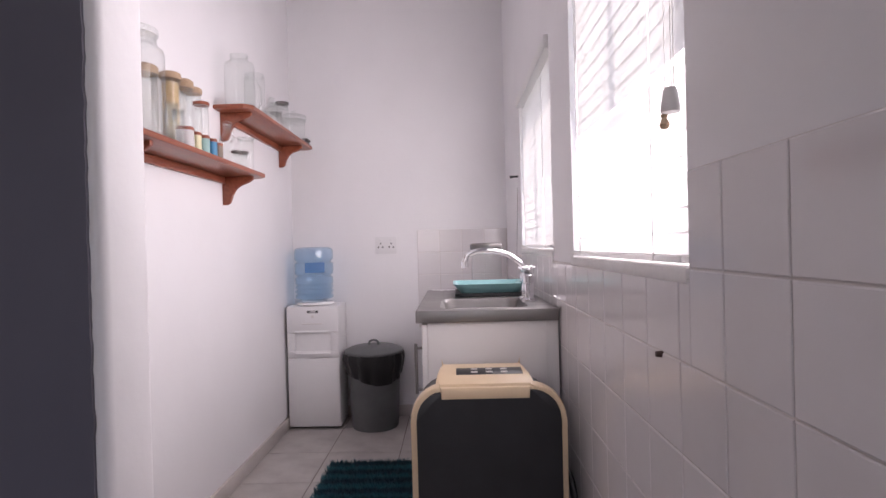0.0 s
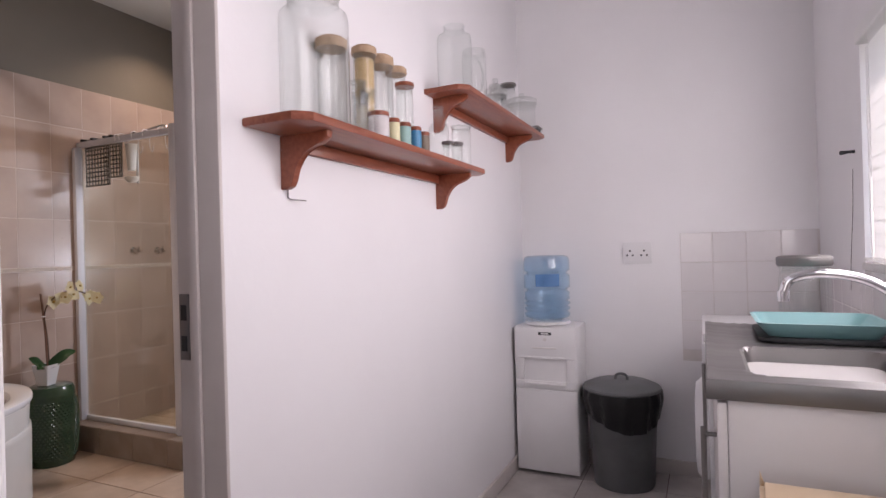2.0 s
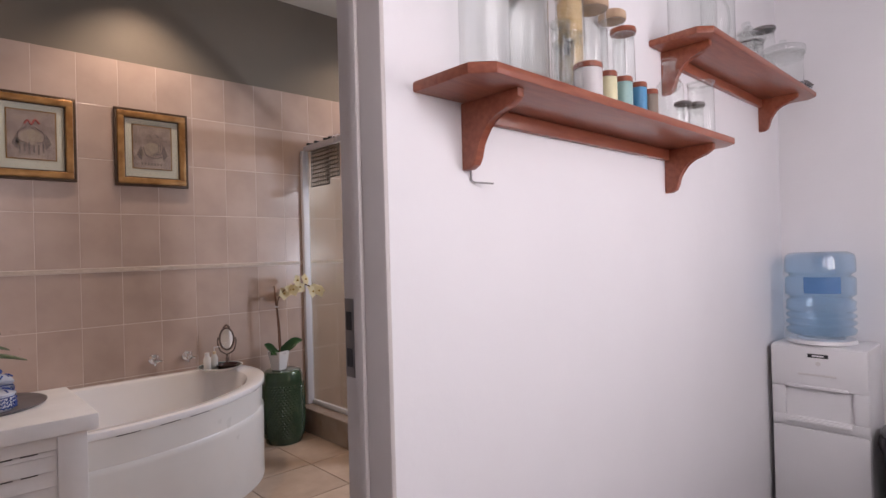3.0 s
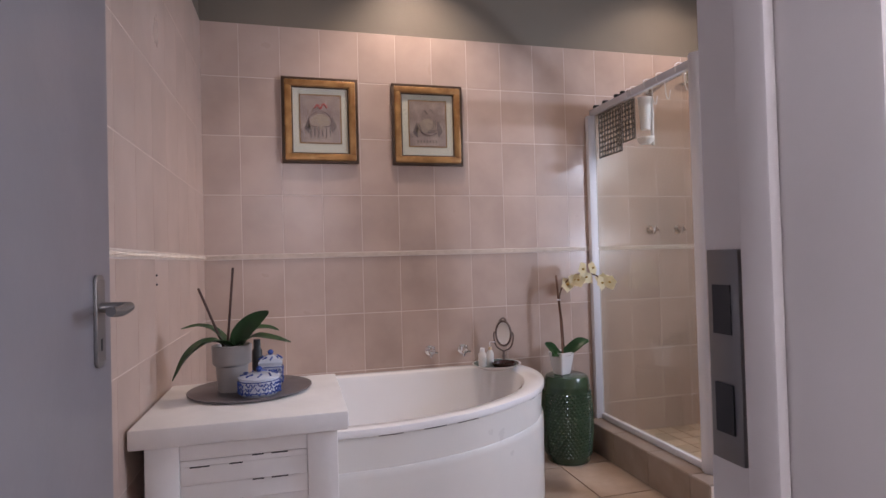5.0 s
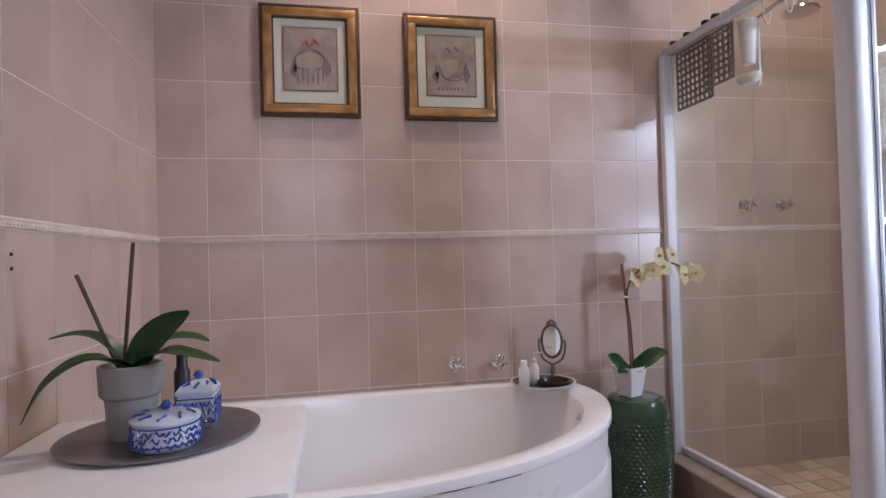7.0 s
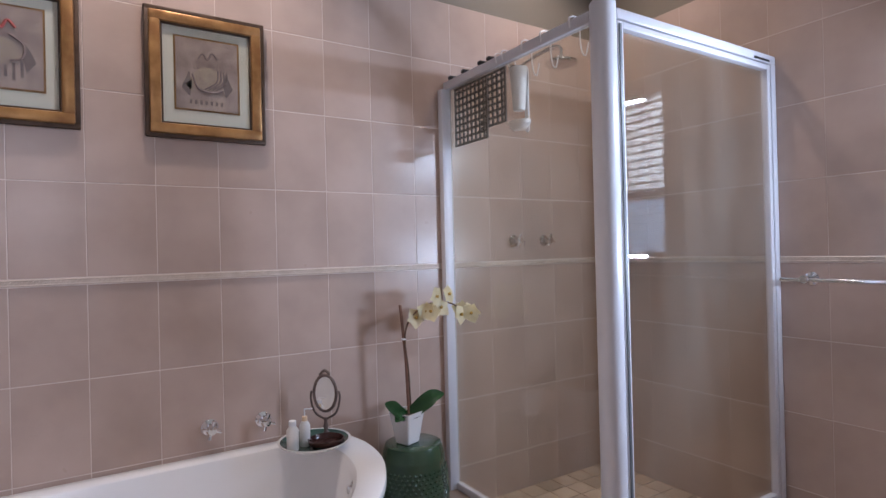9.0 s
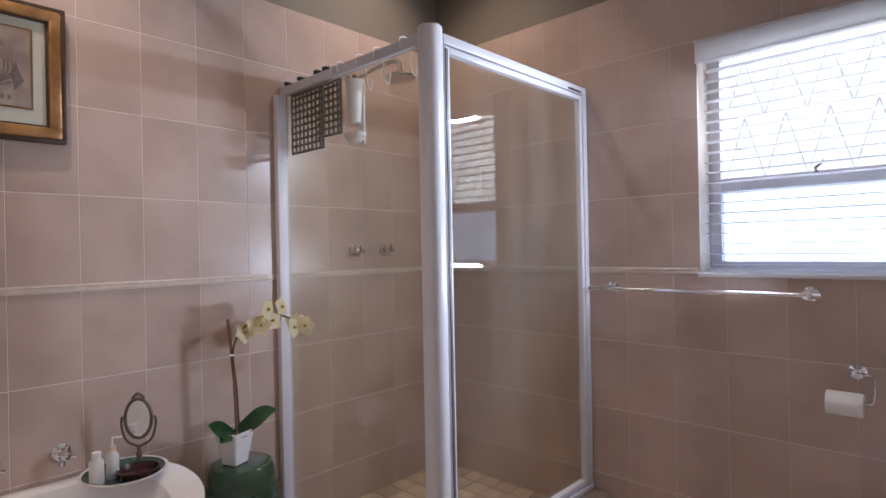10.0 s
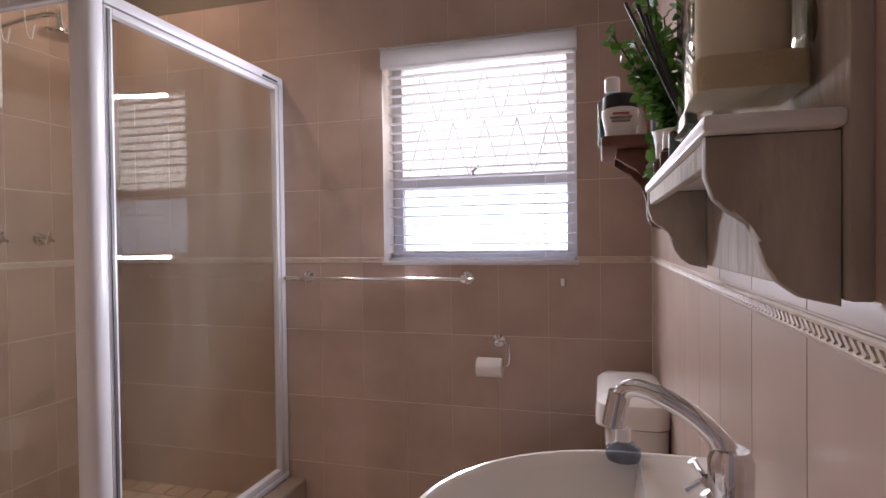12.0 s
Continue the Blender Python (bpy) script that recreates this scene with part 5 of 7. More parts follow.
M_LOTION = material("white_lotion_plastic", (0.74, 0.72, 0.70), 0.3, second=(0.70, 0.68, 0.65), scale=8)
bottle("lotion_bottle", (-3.965, 2.875, RZ + 0.0145), 0.021, 0.085, 0.013, 0.018, M_LOTION, M_WHITEPLASTIC, "small white lotion bottle with a ribbed cap")
pb = bottle("pump_bottle", (-4.0, 2.93, RZ + 0.0105), 0.019, 0.088, 0.010, 0.016, M_LOTION, M_CREAM, "slim white bottle with a gold pump")
part("pump", tube([(-4.0, 2.93, RZ + 0.114), (-4.0, 2.93, RZ + 0.14), (-3.985, 2.955, RZ + 0.141)], 0.003, 6), M_WHITEPLASTIC, pb)
bw = (-3.955, 2.992, RZ + 0.0102)
single("trinket_bowl", lathe([(0, 0), (0.045, 0), (0.062, 0.012), (0.065, 0.026), (0.060, 0.027), (0.055, 0.012), (0, 0.008)], bw, 30), M_BROWNBOWL, bw, "dark brown lacquered bowl in the dish", "bowl")
mm = thing("vanity_mirror", (-4.03, 3.02, RZ + 0.0105), "oval bronze vanity mirror on a stand", "mirror")
mc = Vector((-4.03, 3.02, RZ + 0.165))
mu, mv = Vector((0.62, 0.78, 0)).normalized(), Z
mn = mu.cross(mv)
stand = lathe([(0, 0), (0.038, 0), (0.036, 0.007), (0.012, 0.016), (0.007, 0.03), (0.010, 0.045), (0.006, 0.06), (0.007, 0.075), (0, 0.078)], (-4.03, 3.02, RZ + 0.0105), 20)
tube(arc([mc + mu * 0.0 - mv * 0.085, mc + mu * 0.04 - mv * 0.06, mc + mu * 0.055 - mv * 0.01, mc + mu * 0.052 + mv * 0.02], 5), 0.0042, 8, stand)
tube(arc([mc + mu * 0.0 - mv * 0.085, mc - mu * 0.04 - mv * 0.06, mc - mu * 0.055 - mv * 0.01, mc - mu * 0.052 + mv * 0.02], 5), 0.0042, 8, stand)
part("stand", stand, M_BRONZE, mm)
oval = [mc + mu * 0.042 * math.cos(t) + mv * 0.066 * math.sin(t) + mv * 0.012 for t in [2 * math.pi * k / 32 for k in range(32)]]
fr = tube(oval, 0.006, 8, closed=True)
tube(arc([mc + mu * -0.02 + mv * 0.08, mc + mv * 0.096, mc + mu * 0.02 + mv * 0.08], 5), 0.005, 8, fr)
part("oval_frame", fr, M_BRONZE, mm)
bm = bmesh.new()
f1 = bm.faces.new([bm.verts.new(p - mn * 0.002) for p in oval])
e = bmesh.ops.extrude_face_region(bm, geom=[f1])
bmesh.ops.translate(bm, vec=mn * 0.004, verts=[v for v in e["geom"] if isinstance(v, bmesh.types.BMVert)])
part("glass", bm, M_MIRROR, mm)

M_LENS = bpy.data.materials.new("lamp_lens")
M_LENS.use_nodes = True
M_LENS.node_tree.nodes["Principled BSDF"].inputs["Emission Color"].default_value = (1.0, 0.88, 0.74, 1)
M_LENS.node_tree.nodes["Principled BSDF"].inputs["Emission Strength"].default_value = 4.0
# the last fitting only matches the guessed basin lamp
for dx, dy, watts, cone in DOWNLIGHTS:
    dl = thing("ceiling_downlight", (dx, dy, BC), "small round recessed ceiling downlight with white rim", "ceiling light", "bathroom downlights")
    part("rim", lathe([(0.030, 0), (0.030, -0.006), (0.045, -0.006), (0.048, 0.001)], (dx, dy, BC), 28), M_WHITE_METAL, dl)
    part("lens", lathe([(0, -0.002), (0.029, -0.002), (0.0295, 0.001)], (dx, dy, BC), 24), M_LENS, dl)

# shower
PLX, PLY, PLZ = -3.13, 3.56, 0.165
SYP, SXP, ST = 3.665, -3.235, 1.985
pl = wall_boxes("shower_plinth", [(BX0, PLX + 0.006, PLY + 0.006, SYP + 0.05, 0, PLZ - 0.006), (SXP - 0.05, PLX - 0.006, SYP + 0.05, BY1, 0, PLZ - 0.006)], M_GROUT_BATH, "low beige tiled kerb round the shower")
tagged(pl, category="shower kerb")
shf = single("shower_floor", box(BX0, SXP - 0.05, SYP + 0.05, BY1, 0, 0.055), M_GROUT_FLOOR, (-3.7, 4.2, 0), "beige mosaic tiled shower floor", "floor", kind="structure")
en = thing("shower_enclosure", (SXP, SYP, PLZ), "white framed corner shower enclosure with clear glass", "shower")
post = prism(rounded(0.078, 0.078, 0.034, 6), ST + 0.012 - PLZ, axes((SXP - 0.006, SYP + 0.004, PLZ + 0.001), X, Y, Z), 0.006)
part("corner_post", post, M_WHITE_METAL, en)
part("wall_channel", box(BX0 + 0.001, BX0 + 0.034, SYP - 0.046, SYP + 0.006, PLZ, ST - 0.04, 0.004), M_WHITE_METAL, en)
part("top_rail", box(BX0 + 0.001, SXP - 0.046, SYP - 0.016, SYP + 0.016, ST - 0.0395, ST - 0.002, 0.004), M_WHITE_METAL, en)
part("bottom_rail", box(BX0 + 0.0345, SXP - 0.046, SYP - 0.014, SYP + 0.014, PLZ, PLZ + 0.032, 0.004), M_WHITE_METAL, en)
part("glass_panel", box(BX0 + 0.035, SXP - 0.046, SYP - 0.003, SYP + 0.003, PLZ + 0.03, ST - 0.04), M_SHOWER_GLASS, en, "clear fixed glass panel").visible_shadow = False
y0, y1 = SYP + 0.045, BY1 - 0.001
part("top_rail", box(SXP - 0.018, SXP + 0.018, y0, y1, ST - 0.036, ST - 0.002, 0.004), M_WHITE_METAL, en)
part("sill", box(SXP - 0.022, SXP + 0.022, y0, y1, PLZ + 0.0005, PLZ + 0.026, 0.004), M_WHITE_METAL, en)
part("wall_channel", box(SXP - 0.018, SXP + 0.018, y1 - 0.034, y1, PLZ + 0.0265, ST - 0.0365, 0.003), M_WHITE_METAL, en)
dd = part("shower_door", box(SXP - 0.0125, SXP - 0.0065, y0 + 0.028, y1 - 0.056, PLZ + 0.053, ST - 0.060), M_SHOWER_GLASS, en, "clear pivoting glass door")
dd.visible_shadow = False
for a in ((y0 + 0.001, y0 + 0.030, PLZ + 0.03, ST - 0.04), (y1 - 0.058, y1 - 0.037, PLZ + 0.03, ST - 0.04)):
    part("door_stile", box(SXP - 0.013, SXP + 0.015, *a, 0.003), M_WHITE_METAL, dd)
part("door_rail", box(SXP - 0.013, SXP + 0.015, y0 + 0.0305, y1 - 0.0585, ST - 0.062, ST - 0.04, 0.003), M_WHITE_METAL, dd)
part("door_rail", box(SXP - 0.013, SXP + 0.015, y0 + 0.0305, y1 - 0.0585, PLZ + 0.03, PLZ + 0.056, 0.003), M_WHITE_METAL, dd)
part("seal", box(SXP + 0.0155, SXP + 0.019, y0 + 0.008, y0 + 0.018, PLZ + 0.04, ST - 0.05), M_GREYPLASTIC, dd)
part("pivot_cap", box(SXP + 0.0185, SXP + 0.021, y1 - 0.16, y1 - 0.05, ST - 0.032, ST - 0.024), M_BLACK, en)
# fittings in the shower
sh = thing("wall_shower", (BX0, 4.05, 2.10), "chrome shower arm with a round rose head", "shower head")
part("flange", lathe([(0, 0), (0.03, 0), (0.028, 0.008), (0.012, 0.014), (0, 0.014)], (BX0, 4.06, 2.10), 18, m=Matrix.Rotation(radians(90), 4, "Y")), M_CHROME, sh)
part("arm", tube(arc([(BX0 + 0.01, 4.06, 2.10), (-4.04, 4.10, 2.14), (-3.95, 4.14, 2.165), (-3.915, 4.15, 2.15), (-3.91, 4.15, 2.11)], 5), 0.010, 10), M_CHROME, sh)
part("rose", lathe([(0, 0.03), (0.012, 0.03), (0.02, 0.012), (0.07, 0.004), (0.075, -0.004), (0.07, -0.010), (0, -0.010)], (-3.91, 4.15, 2.085), 30), M_CHROME, sh)
M_RUBBER = material("grey_rubber_mat", (0.10, 0.098, 0.10), 0.6, second=(0.135, 0.13, 0.132), scale=25)


def holed_sheet(x0, x1, z0, z1, y, nx, nz, t):
    bm = bmesh.new()
    dx, dz = (x1 - x0) / nx, (z1 - z0) / nz
    vs = {}

    def v(i, k):
        if (i, k) not in vs:
            vs[i, k] = bm.verts.new((x0 + i * dx / 3, y, z0 + k * dz / 3))
        return vs[i, k]
    for i in range(3 * nx):
        for k in range(3 * nz):
            if i % 3 and k % 3 and i < 3 * nx - 1 and k < 3 * nz - 1:
                continue
            bm.faces.new((v(i, k), v(i + 1, k), v(i + 1, k + 1), v(i, k + 1)))
    e = bmesh.ops.extrude_face_region(bm, geom=bm.faces[:])
    bmesh.ops.translate(bm, vec=(0, t, 0), verts=[q for q in e["geom"] if isinstance(q, bmesh.types.BMVert)])
    return bm


single("shower_mat", holed_sheet(-4.115, -3.875, 1.69, ST - 0.035, SYP + 0.022, 8, 9, 0.006), M_RUBBER, (-4.0, SYP + 0.022, 1.69), "dark grey perforated rubber shower mat hung to dry", "bath mat", "folded rubber mats")
single("shower_mat", holed_sheet(-3.95, -3.765, 1.735, ST - 0.03, SYP + 0.032, 6, 8, 0.006), M_RUBBER, (-3.86, SYP + 0.032, 1.735), "folded end of the dark rubber shower mat", "bath mat", "folded rubber mats")
for x in (-4.09, -3.99, -3.87, -3.81):
    single("mat_clip", box(x - 0.012, x + 0.012, SYP - 0.019, SYP + 0.045, ST - 0.0015, ST + 0.014, 0.004), M_BLACK, (x, SYP, ST - 0.0015), "small black suction clip on the shower rail", "clip", "mat clips")
cd = thing("shower_caddy", (-3.71, SYP + 0.06, 1.66), "white plastic brush holder hung in the shower", "caddy")
part("cup", lathe([(0, 0), (0.020, 0), (0.024, 0.006), (0.036, 0.17), (0.033, 0.17), (0.021, 0.01), (0, 0.008)], (-3.735, SYP + 0.075, 1.775), 24), M_WHITEPLASTIC, cd, "tapered white cup")
part("soap_dish", lathe([(0, 0), (0.03, 0.0), (0.052, 0.02), (0.054, 0.034), (0.05, 0.034), (0.03, 0.008), (0, 0.006)], (-3.735, SYP + 0.075, 1.70), 24, sy=0.7), M_WHITEPLASTIC, cd, "small white soap dish")
part("back", prism(rounded(0.022, 0.26, 0.008), 0.006, axes((-3.735, SYP + 0.113, 1.825), X, Z, Y), 0.002), M_WHITEPLASTIC, cd)
for x in (-3.755, -3.715):
    part("hook", tube(arc([(x, SYP - 0.02, ST - 0.03), (x, SYP - 0.022, ST + 0.004), (x, SYP + 0.02, ST + 0.006), (x, SYP + 0.05, ST - 0.05), (x, SYP + 0.055, ST - 0.09)], 4), 0.0025, 6), M_WHITEPLASTIC, cd)
for x in (-3.60, -3.50, -3.36):
    single("rail_hook", tube(arc([(x, SYP - 0.02, ST - 0.03), (x, SYP - 0.02, ST + 0.004), (x, SYP + 0.02, ST + 0.005), (x + 0.005, SYP + 0.026, ST - 0.09), (x + 0.02, SYP + 0.03, ST - 0.12), (x + 0.035, SYP + 0.03, ST - 0.08)], 4), 0.0026, 6), M_WHITEPLASTIC, (x, SYP, ST - 0.12), "white wire hook over the shower rail", "hook", "wire hooks")

# blue mat folded over the kerb
M_BLUETOWEL = material("blue_grey_towel", (0.055, 0.085, 0.14), 0.95, second=(0.025, 0.042, 0.075), scale=30, bump=0.8, bump_scale=180)
bm = bmesh.new()
rows = []
for i in range(25):
    y = 3.68 + 0.024 * i
    row = []
    for x, z in ((-3.205, PLZ + 0.003), (-3.20, PLZ + 0.022), (-3.16, PLZ + 0.026), (-3.12, PLZ + 0.022), (-3.102, PLZ - 0.01), (-3.10, 0.08), (-3.10, 0.03), (-3.118, 0.03), (-3.118, PLZ - 0.01), (-3.135, PLZ + 0.003)):
        row.append(bm.verts.new((x + 0.004 * math.sin(i * 1.1 + z * 20), y, z + 0.003 * math.sin(i * 0.8 + x * 50))))
    rows.append(row)
for a, b in zip(rows, rows[1:]):
    for k in range(10):
        bm.faces.new((a[k], a[(k + 1) % 10], b[(k + 1) % 10], b[k]))
bm.faces.new(rows[0][::-1])
bm.faces.new(rows[-1])
single("bath_mat", bm, M_BLUETOWEL, (-3.15, 3.9, 0.03), "blue-grey towelling mat draped over the shower kerb", "bath mat")

# two old screws left in the door-side wall
for z in (1.095, 1.065):
    single("wall_screw", lathe([(0, 0), (0.004, 0), (0.004, 0.003), (0, 0.005)], (-3.16, BY0 + 0.0005, z), 10, m=Matrix.Rotation(radians(-90), 4, "X")), M_BLACK, (-3.16, BY0, z), "small dark screw standing in the tiled wall", "screw", "old wall screws")

# towel rail, roll holder and hook on the window wall
tr = thing("towel_rail", (-2.75, BY1, 1.08), "chrome towel rail on the tiled window wall", "towel rail")
part("bar", tube([(-3.19, BY1 - 0.06, 1.082), (-2.325, BY1 - 0.06, 1.082)], 0.0085, 12), M_CHROME, tr)
for x in (-3.10, -2.365):
    part("bracket", lathe([(0, 0), (0.026, 0), (0.026, 0.006), (0.013, 0.012), (0.012, 0.05), (0.016, 0.056), (0.016, 0.074), (0, 0.076)], (x, BY1, 1.085), 20, m=Matrix.Rotation(radians(90), 4, "X")), M_CHROME, tr)
rh = thing("toilet_roll_holder", (-2.24, BY1, 0.75), "chrome holder with a white toilet roll", "roll holder")
part("bracket", lathe([(0, 0), (0.026, 0), (0.026, 0.006), (0.012, 0.012), (0.012, 0.04), (0, 0.042)], (-2.235, BY1, 0.83), 20, m=Matrix.Rotation(radians(90), 4, "X")), M_CHROME, rh)
part("wire_arm", tube(arc([(-2.235, BY1 - 0.038, 0.83), (-2.19, BY1 - 0.05, 0.825), (-2.185, BY1 - 0.058, 0.78), (-2.19, BY1 - 0.06, 0.742), (-2.22, BY1 - 0.06, 0.742), (-2.32, BY1 - 0.06, 0.742)], 4), 0.004, 8), M_CHROME, rh)
M_PAPER = material("tissue_paper", (0.80, 0.77, 0.75), 0.95, second=(0.76, 0.73, 0.71), scale=20, bump=0.2, bump_scale=120)
part("roll", lathe([(0.02, 0), (0.037, 0), (0.039, 0.003), (0.039, 0.099), (0.037, 0.102), (0.02, 0.102), (0.02, 0)], (-2.315, BY1 - 0.06, 0.730), 28, m=Matrix.Rotation(radians(90), 4, "Y")), M_PAPER, rh, "white paper roll")
single("wall_hook", box(-1.985, -1.968, BY1 - 0.016, BY1 + 0.001, 1.055, 1.085, 0.004), M_WHITEPLASTIC, (-1.976, BY1, 1.055), "small white adhesive hook", "hook")

# toilet
TY = 4.24
tt = thing("toilet", (-1.95, TY, 0), "white ceramic close-coupled toilet", "toilet")
M_CER = material("sanitary_ceramic", (0.78, 0.75, 0.72), 0.12, second=(0.76, 0.73, 0.70), scale=4, coat=0.3)
bm = bmesh.new()
rings = []
for x0, hw, z in ((-1.645, 0.155, 0.40), (-1.645, 0.17, 0.50), (-1.645, 0.182, 0.695)):
    d = 0.165 + (z - 0.40) * 0.05
    rings.append([bm.verts.new((-1.645 - d / 2 + u, TY + v, z)) for u, v in rounded(d, 2 * hw, 0.045, 4)])
loft(rings, bm)
bm.faces.new(rings[0][::-1])
part("cistern", bm, M_CER, tt)
bm = bmesh.new()
rings = []
for d, w, z in ((0.185, 0.375, 0.697), (0.205, 0.395, 0.704), (0.207, 0.398, 0.742), (0.198, 0.388, 0.768), (0.165, 0.35, 0.784), (0.10, 0.28, 0.788)):
    rings.append([bm.verts.new((-1.643 - 0.207 / 2 + u, TY + v, z)) for u, v in rounded(d, w, 0.05, 5)])
loft(rings, bm)
bm.faces.new(rings[0][::-1])
ld = part("cistern_lid", bm, M_CER, tt)
part("flush_button", lathe([(0, 0.004), (0.022, 0.003), (0.025, 0)], (-1.74, TY, 0.788), 20), M_CHROME, ld)
bowl = lathe([(0, 0), (0.11, 0), (0.105, 0.08), (0.10, 0.2), (0.15, 0.33), (0.18, 0.38), (0.18, 0.40), (0.13, 0.40), (0.09, 0.3), (0, 0.26)], (-2.08, TY, 0), 32, sx=1.25)
box(-1.95, -1.66, TY - 0.10, TY + 0.10, 0, 0.398, 0.02, bowl)
part("bowl", bowl, M_CER, tt)
part("seat", lathe([(0, 0.402), (0.185, 0.402), (0.19, 0.41), (0.186, 0.422), (0.16, 0.43), (0, 0.434)], (-2.07, TY, 0), 32, sx=1.22), M_WHITEPLASTIC, tt)

# basin
bsn = thing("wash_basin", (-1.87, 3.17, 0), "white ceramic pedestal wash basin", "basin")
BZ = 0.85
wallx = BX1
bm = bmesh.new()
outl = []
n = 40
for k in range(n + 1):
    a = math.pi / 2 + math.pi * k / n
    outl.append((wallx - 0.12 + 0.34 * math.cos(a), 3.17 + 0.31 * math.sin(a)))
outl = [(wallx, 3.48)] + outl + [(wallx, 2.86)]
bcx, bcy = wallx - 0.235, 3.17


def basin_ring(s, z, inner=False):
    out = []
    for x, y in outl:
        if inner:
            x = min(x, wallx - 0.115)
        out.append(bm.verts.new((bcx + (x - bcx) * s, bcy + (y - bcy) * s, z)) if (inner or x < wallx - 0.001) else bm.verts.new((wallx, bcy + (y - bcy) * s, z)))
    return out


loft([basin_ring(0.45, BZ - 0.19), basin_ring(0.72, BZ - 0.14), basin_ring(0.92, BZ - 0.075), basin_ring(0.985, BZ - 0.03), basin_ring(1.0, BZ - 0.008), basin_ring(0.992, BZ), basin_ring(0.955, BZ + 0.001),
      basin_ring(0.93, BZ - 0.004, True), basin_ring(0.90, BZ - 0.02, True), basin_ring(0.78, BZ - 0.10, True), basin_ring(0.5, BZ - 0.145, True), basin_ring(0.15, BZ - 0.15, True)], bm)
part("bowl", bm, M_CER, bsn)
part("pedestal", lathe([(0.10, 0), (0.10, 0.02), (0.075, 0.06), (0.07, 0.4), (0.09, 0.68), (0, 0.69)], (wallx - 0.20, 3.17, 0), 28), M_CER, bsn)
bt2 = thing("basin_tap", (-1.70, 3.05, BZ), "chrome basin mixer with a curved spout and cross handles", "tap")
tb0 = Vector((-1.700, 3.045, BZ + 0.001))
part("body", lathe([(0, 0), (0.03, 0), (0.03, 0.01), (0.02, 0.02), (0.018, 0.10), (0.022, 0.115), (0.023, 0.155), (0.018, 0.168), (0, 0.17)], tb0, 22), M_CHROME, bt2)
tip = Vector((-1.812, 3.085, BZ + 0.200))
part("spout", tube(arc([tb0 + Z * 0.15, tb0 + Vector((-0.012, 0.005, 0.176)), tb0 + Vector((-0.040, 0.015, 0.200)), tb0 + Vector((-0.075, 0.026, 0.216)), tb0 + Vector((-0.100, 0.036, 0.217)), tip], 6), [0.0135] * 6 + [0.0112] * 12 + [0.0102] * 13, 14), M_CHROME, bt2)
part("nozzle", tube([tip + Vector((0.002, 0, 0.012)), tip + Vector((-0.006, 0, -0.028))], 0.013, 14), M_CHROME, bt2)
for s in (-1, 1):
    hd = tube([tb0 + Vector((0, 0, 0.115)), tb0 + Vector((-0.016, s * 0.038, 0.116))], 0.009, 10)
    c = tb0 + Vector((-0.018, s * 0.042, 0.116))
    for k in range(4):
        a = k * math.pi / 2 + 0.6
        d = Vector((math.cos(a), 0, math.sin(a)))
        tube([c, c + d * 0.016, c + d * 0.025], [0.0045, 0.0042, 0.0058], 8, hd)
    part("cross_handle", hd, M_CHROME, bt2)
M_SMOKE = thin_glass("smoke_blue_glass", (0.45, 0.52, 0.60), 0.02, 0.08)
sd = thing("soap_dispenser", (-1.875, 3.42, BZ), "dark glass soap dispenser with a steel pump", "soap dispenser")
sc = Vector((-1.795, 3.435, BZ + 0.001))
sd.location = sc
part("bottle", lathe([(0, 0), (0.028, 0), (0.031, 0.008), (0.030, 0.018), (0.02, 0.028), (0.013, 0.032), (0, 0.032)], sc, 22), M_SMOKE, sd)
part("collar", lathe([(0, 0), (0.013, 0), (0.013, 0.022), (0, 0.024)], sc + Z * 0.0325, 16), M_WHITEPLASTIC, sd)
part("pump", tube([sc + Z * 0.055, sc + Z * 0.098, sc + Vector((-0.02, -0.01, 0.100))], 0.0038, 8), M_STEEL, sd)

# whitewashed shelf unit above the basin
M_WASH = material("whitewashed_pine", (0.31, 0.255, 0.205), 0.75, second=(0.52, 0.46, 0.395), scale=13, stretch=(1, 1, 0.3), bump=0.4, bump_scale=45)
M_KNOT = material("pine_knot", (0.10, 0.065, 0.045), 0.7)
wu = thing("shelf_unit", (-1.70, 3.01, 1.21), "whitewashed pine wall shelf with scalloped brackets", "shelf")
UZ, UY0, UY1 = 1.335, 2.87, 3.43
part("backboard", box(BX1 - 0.016, BX1 + 0.001, UY0 - 0.01, UY1, 1.195, 1.95, 0.003), M_WASH, wu)
part("shelf_board", box(BX1 - 0.112, BX1 - 0.0165, UY0 - 0.012, UY1 + 0.004, UZ - 0.014, UZ, 0.004), M_CABWHITE, wu, "white painted shelf board")
scal = [(0, 0), (0.092, 0), (0.092, -0.03), (0.086, -0.048), (0.074, -0.060), (0.058, -0.066), (0.056, -0.082), (0.050, -0.100), (0.040, -0.114), (0.026, -0.124), (0.0, -0.130)]
for y in (UY0 + 0.018, UY1):
    br = part("scroll_bracket", prism(scal, 0.018, axes((BX1 - 0.0165, y, UZ - 0.0145), -X, Z, -Y), 0.003), M_WASH, wu)
part("front_rail", box(BX1 - 0.106, BX1 - 0.094, UY0 + 0.0185, UY1 - 0.0185, UZ - 0.036, UZ - 0.0145, 0.002), M_WASH, wu)
for y, z, r in ((2.93, 1.42, 0.010), (2.99, 1.61, 0.012), (2.90, 1.27, 0.008)):
    part("knot", lathe([(0, 0.002), (r, 0.0015), (r * 1.1, 0)], (BX1 - 0.016, y, z), 12, m=Matrix.Rotation(radians(-90), 4, "Y"), sx=1.6), M_KNOT, wu)
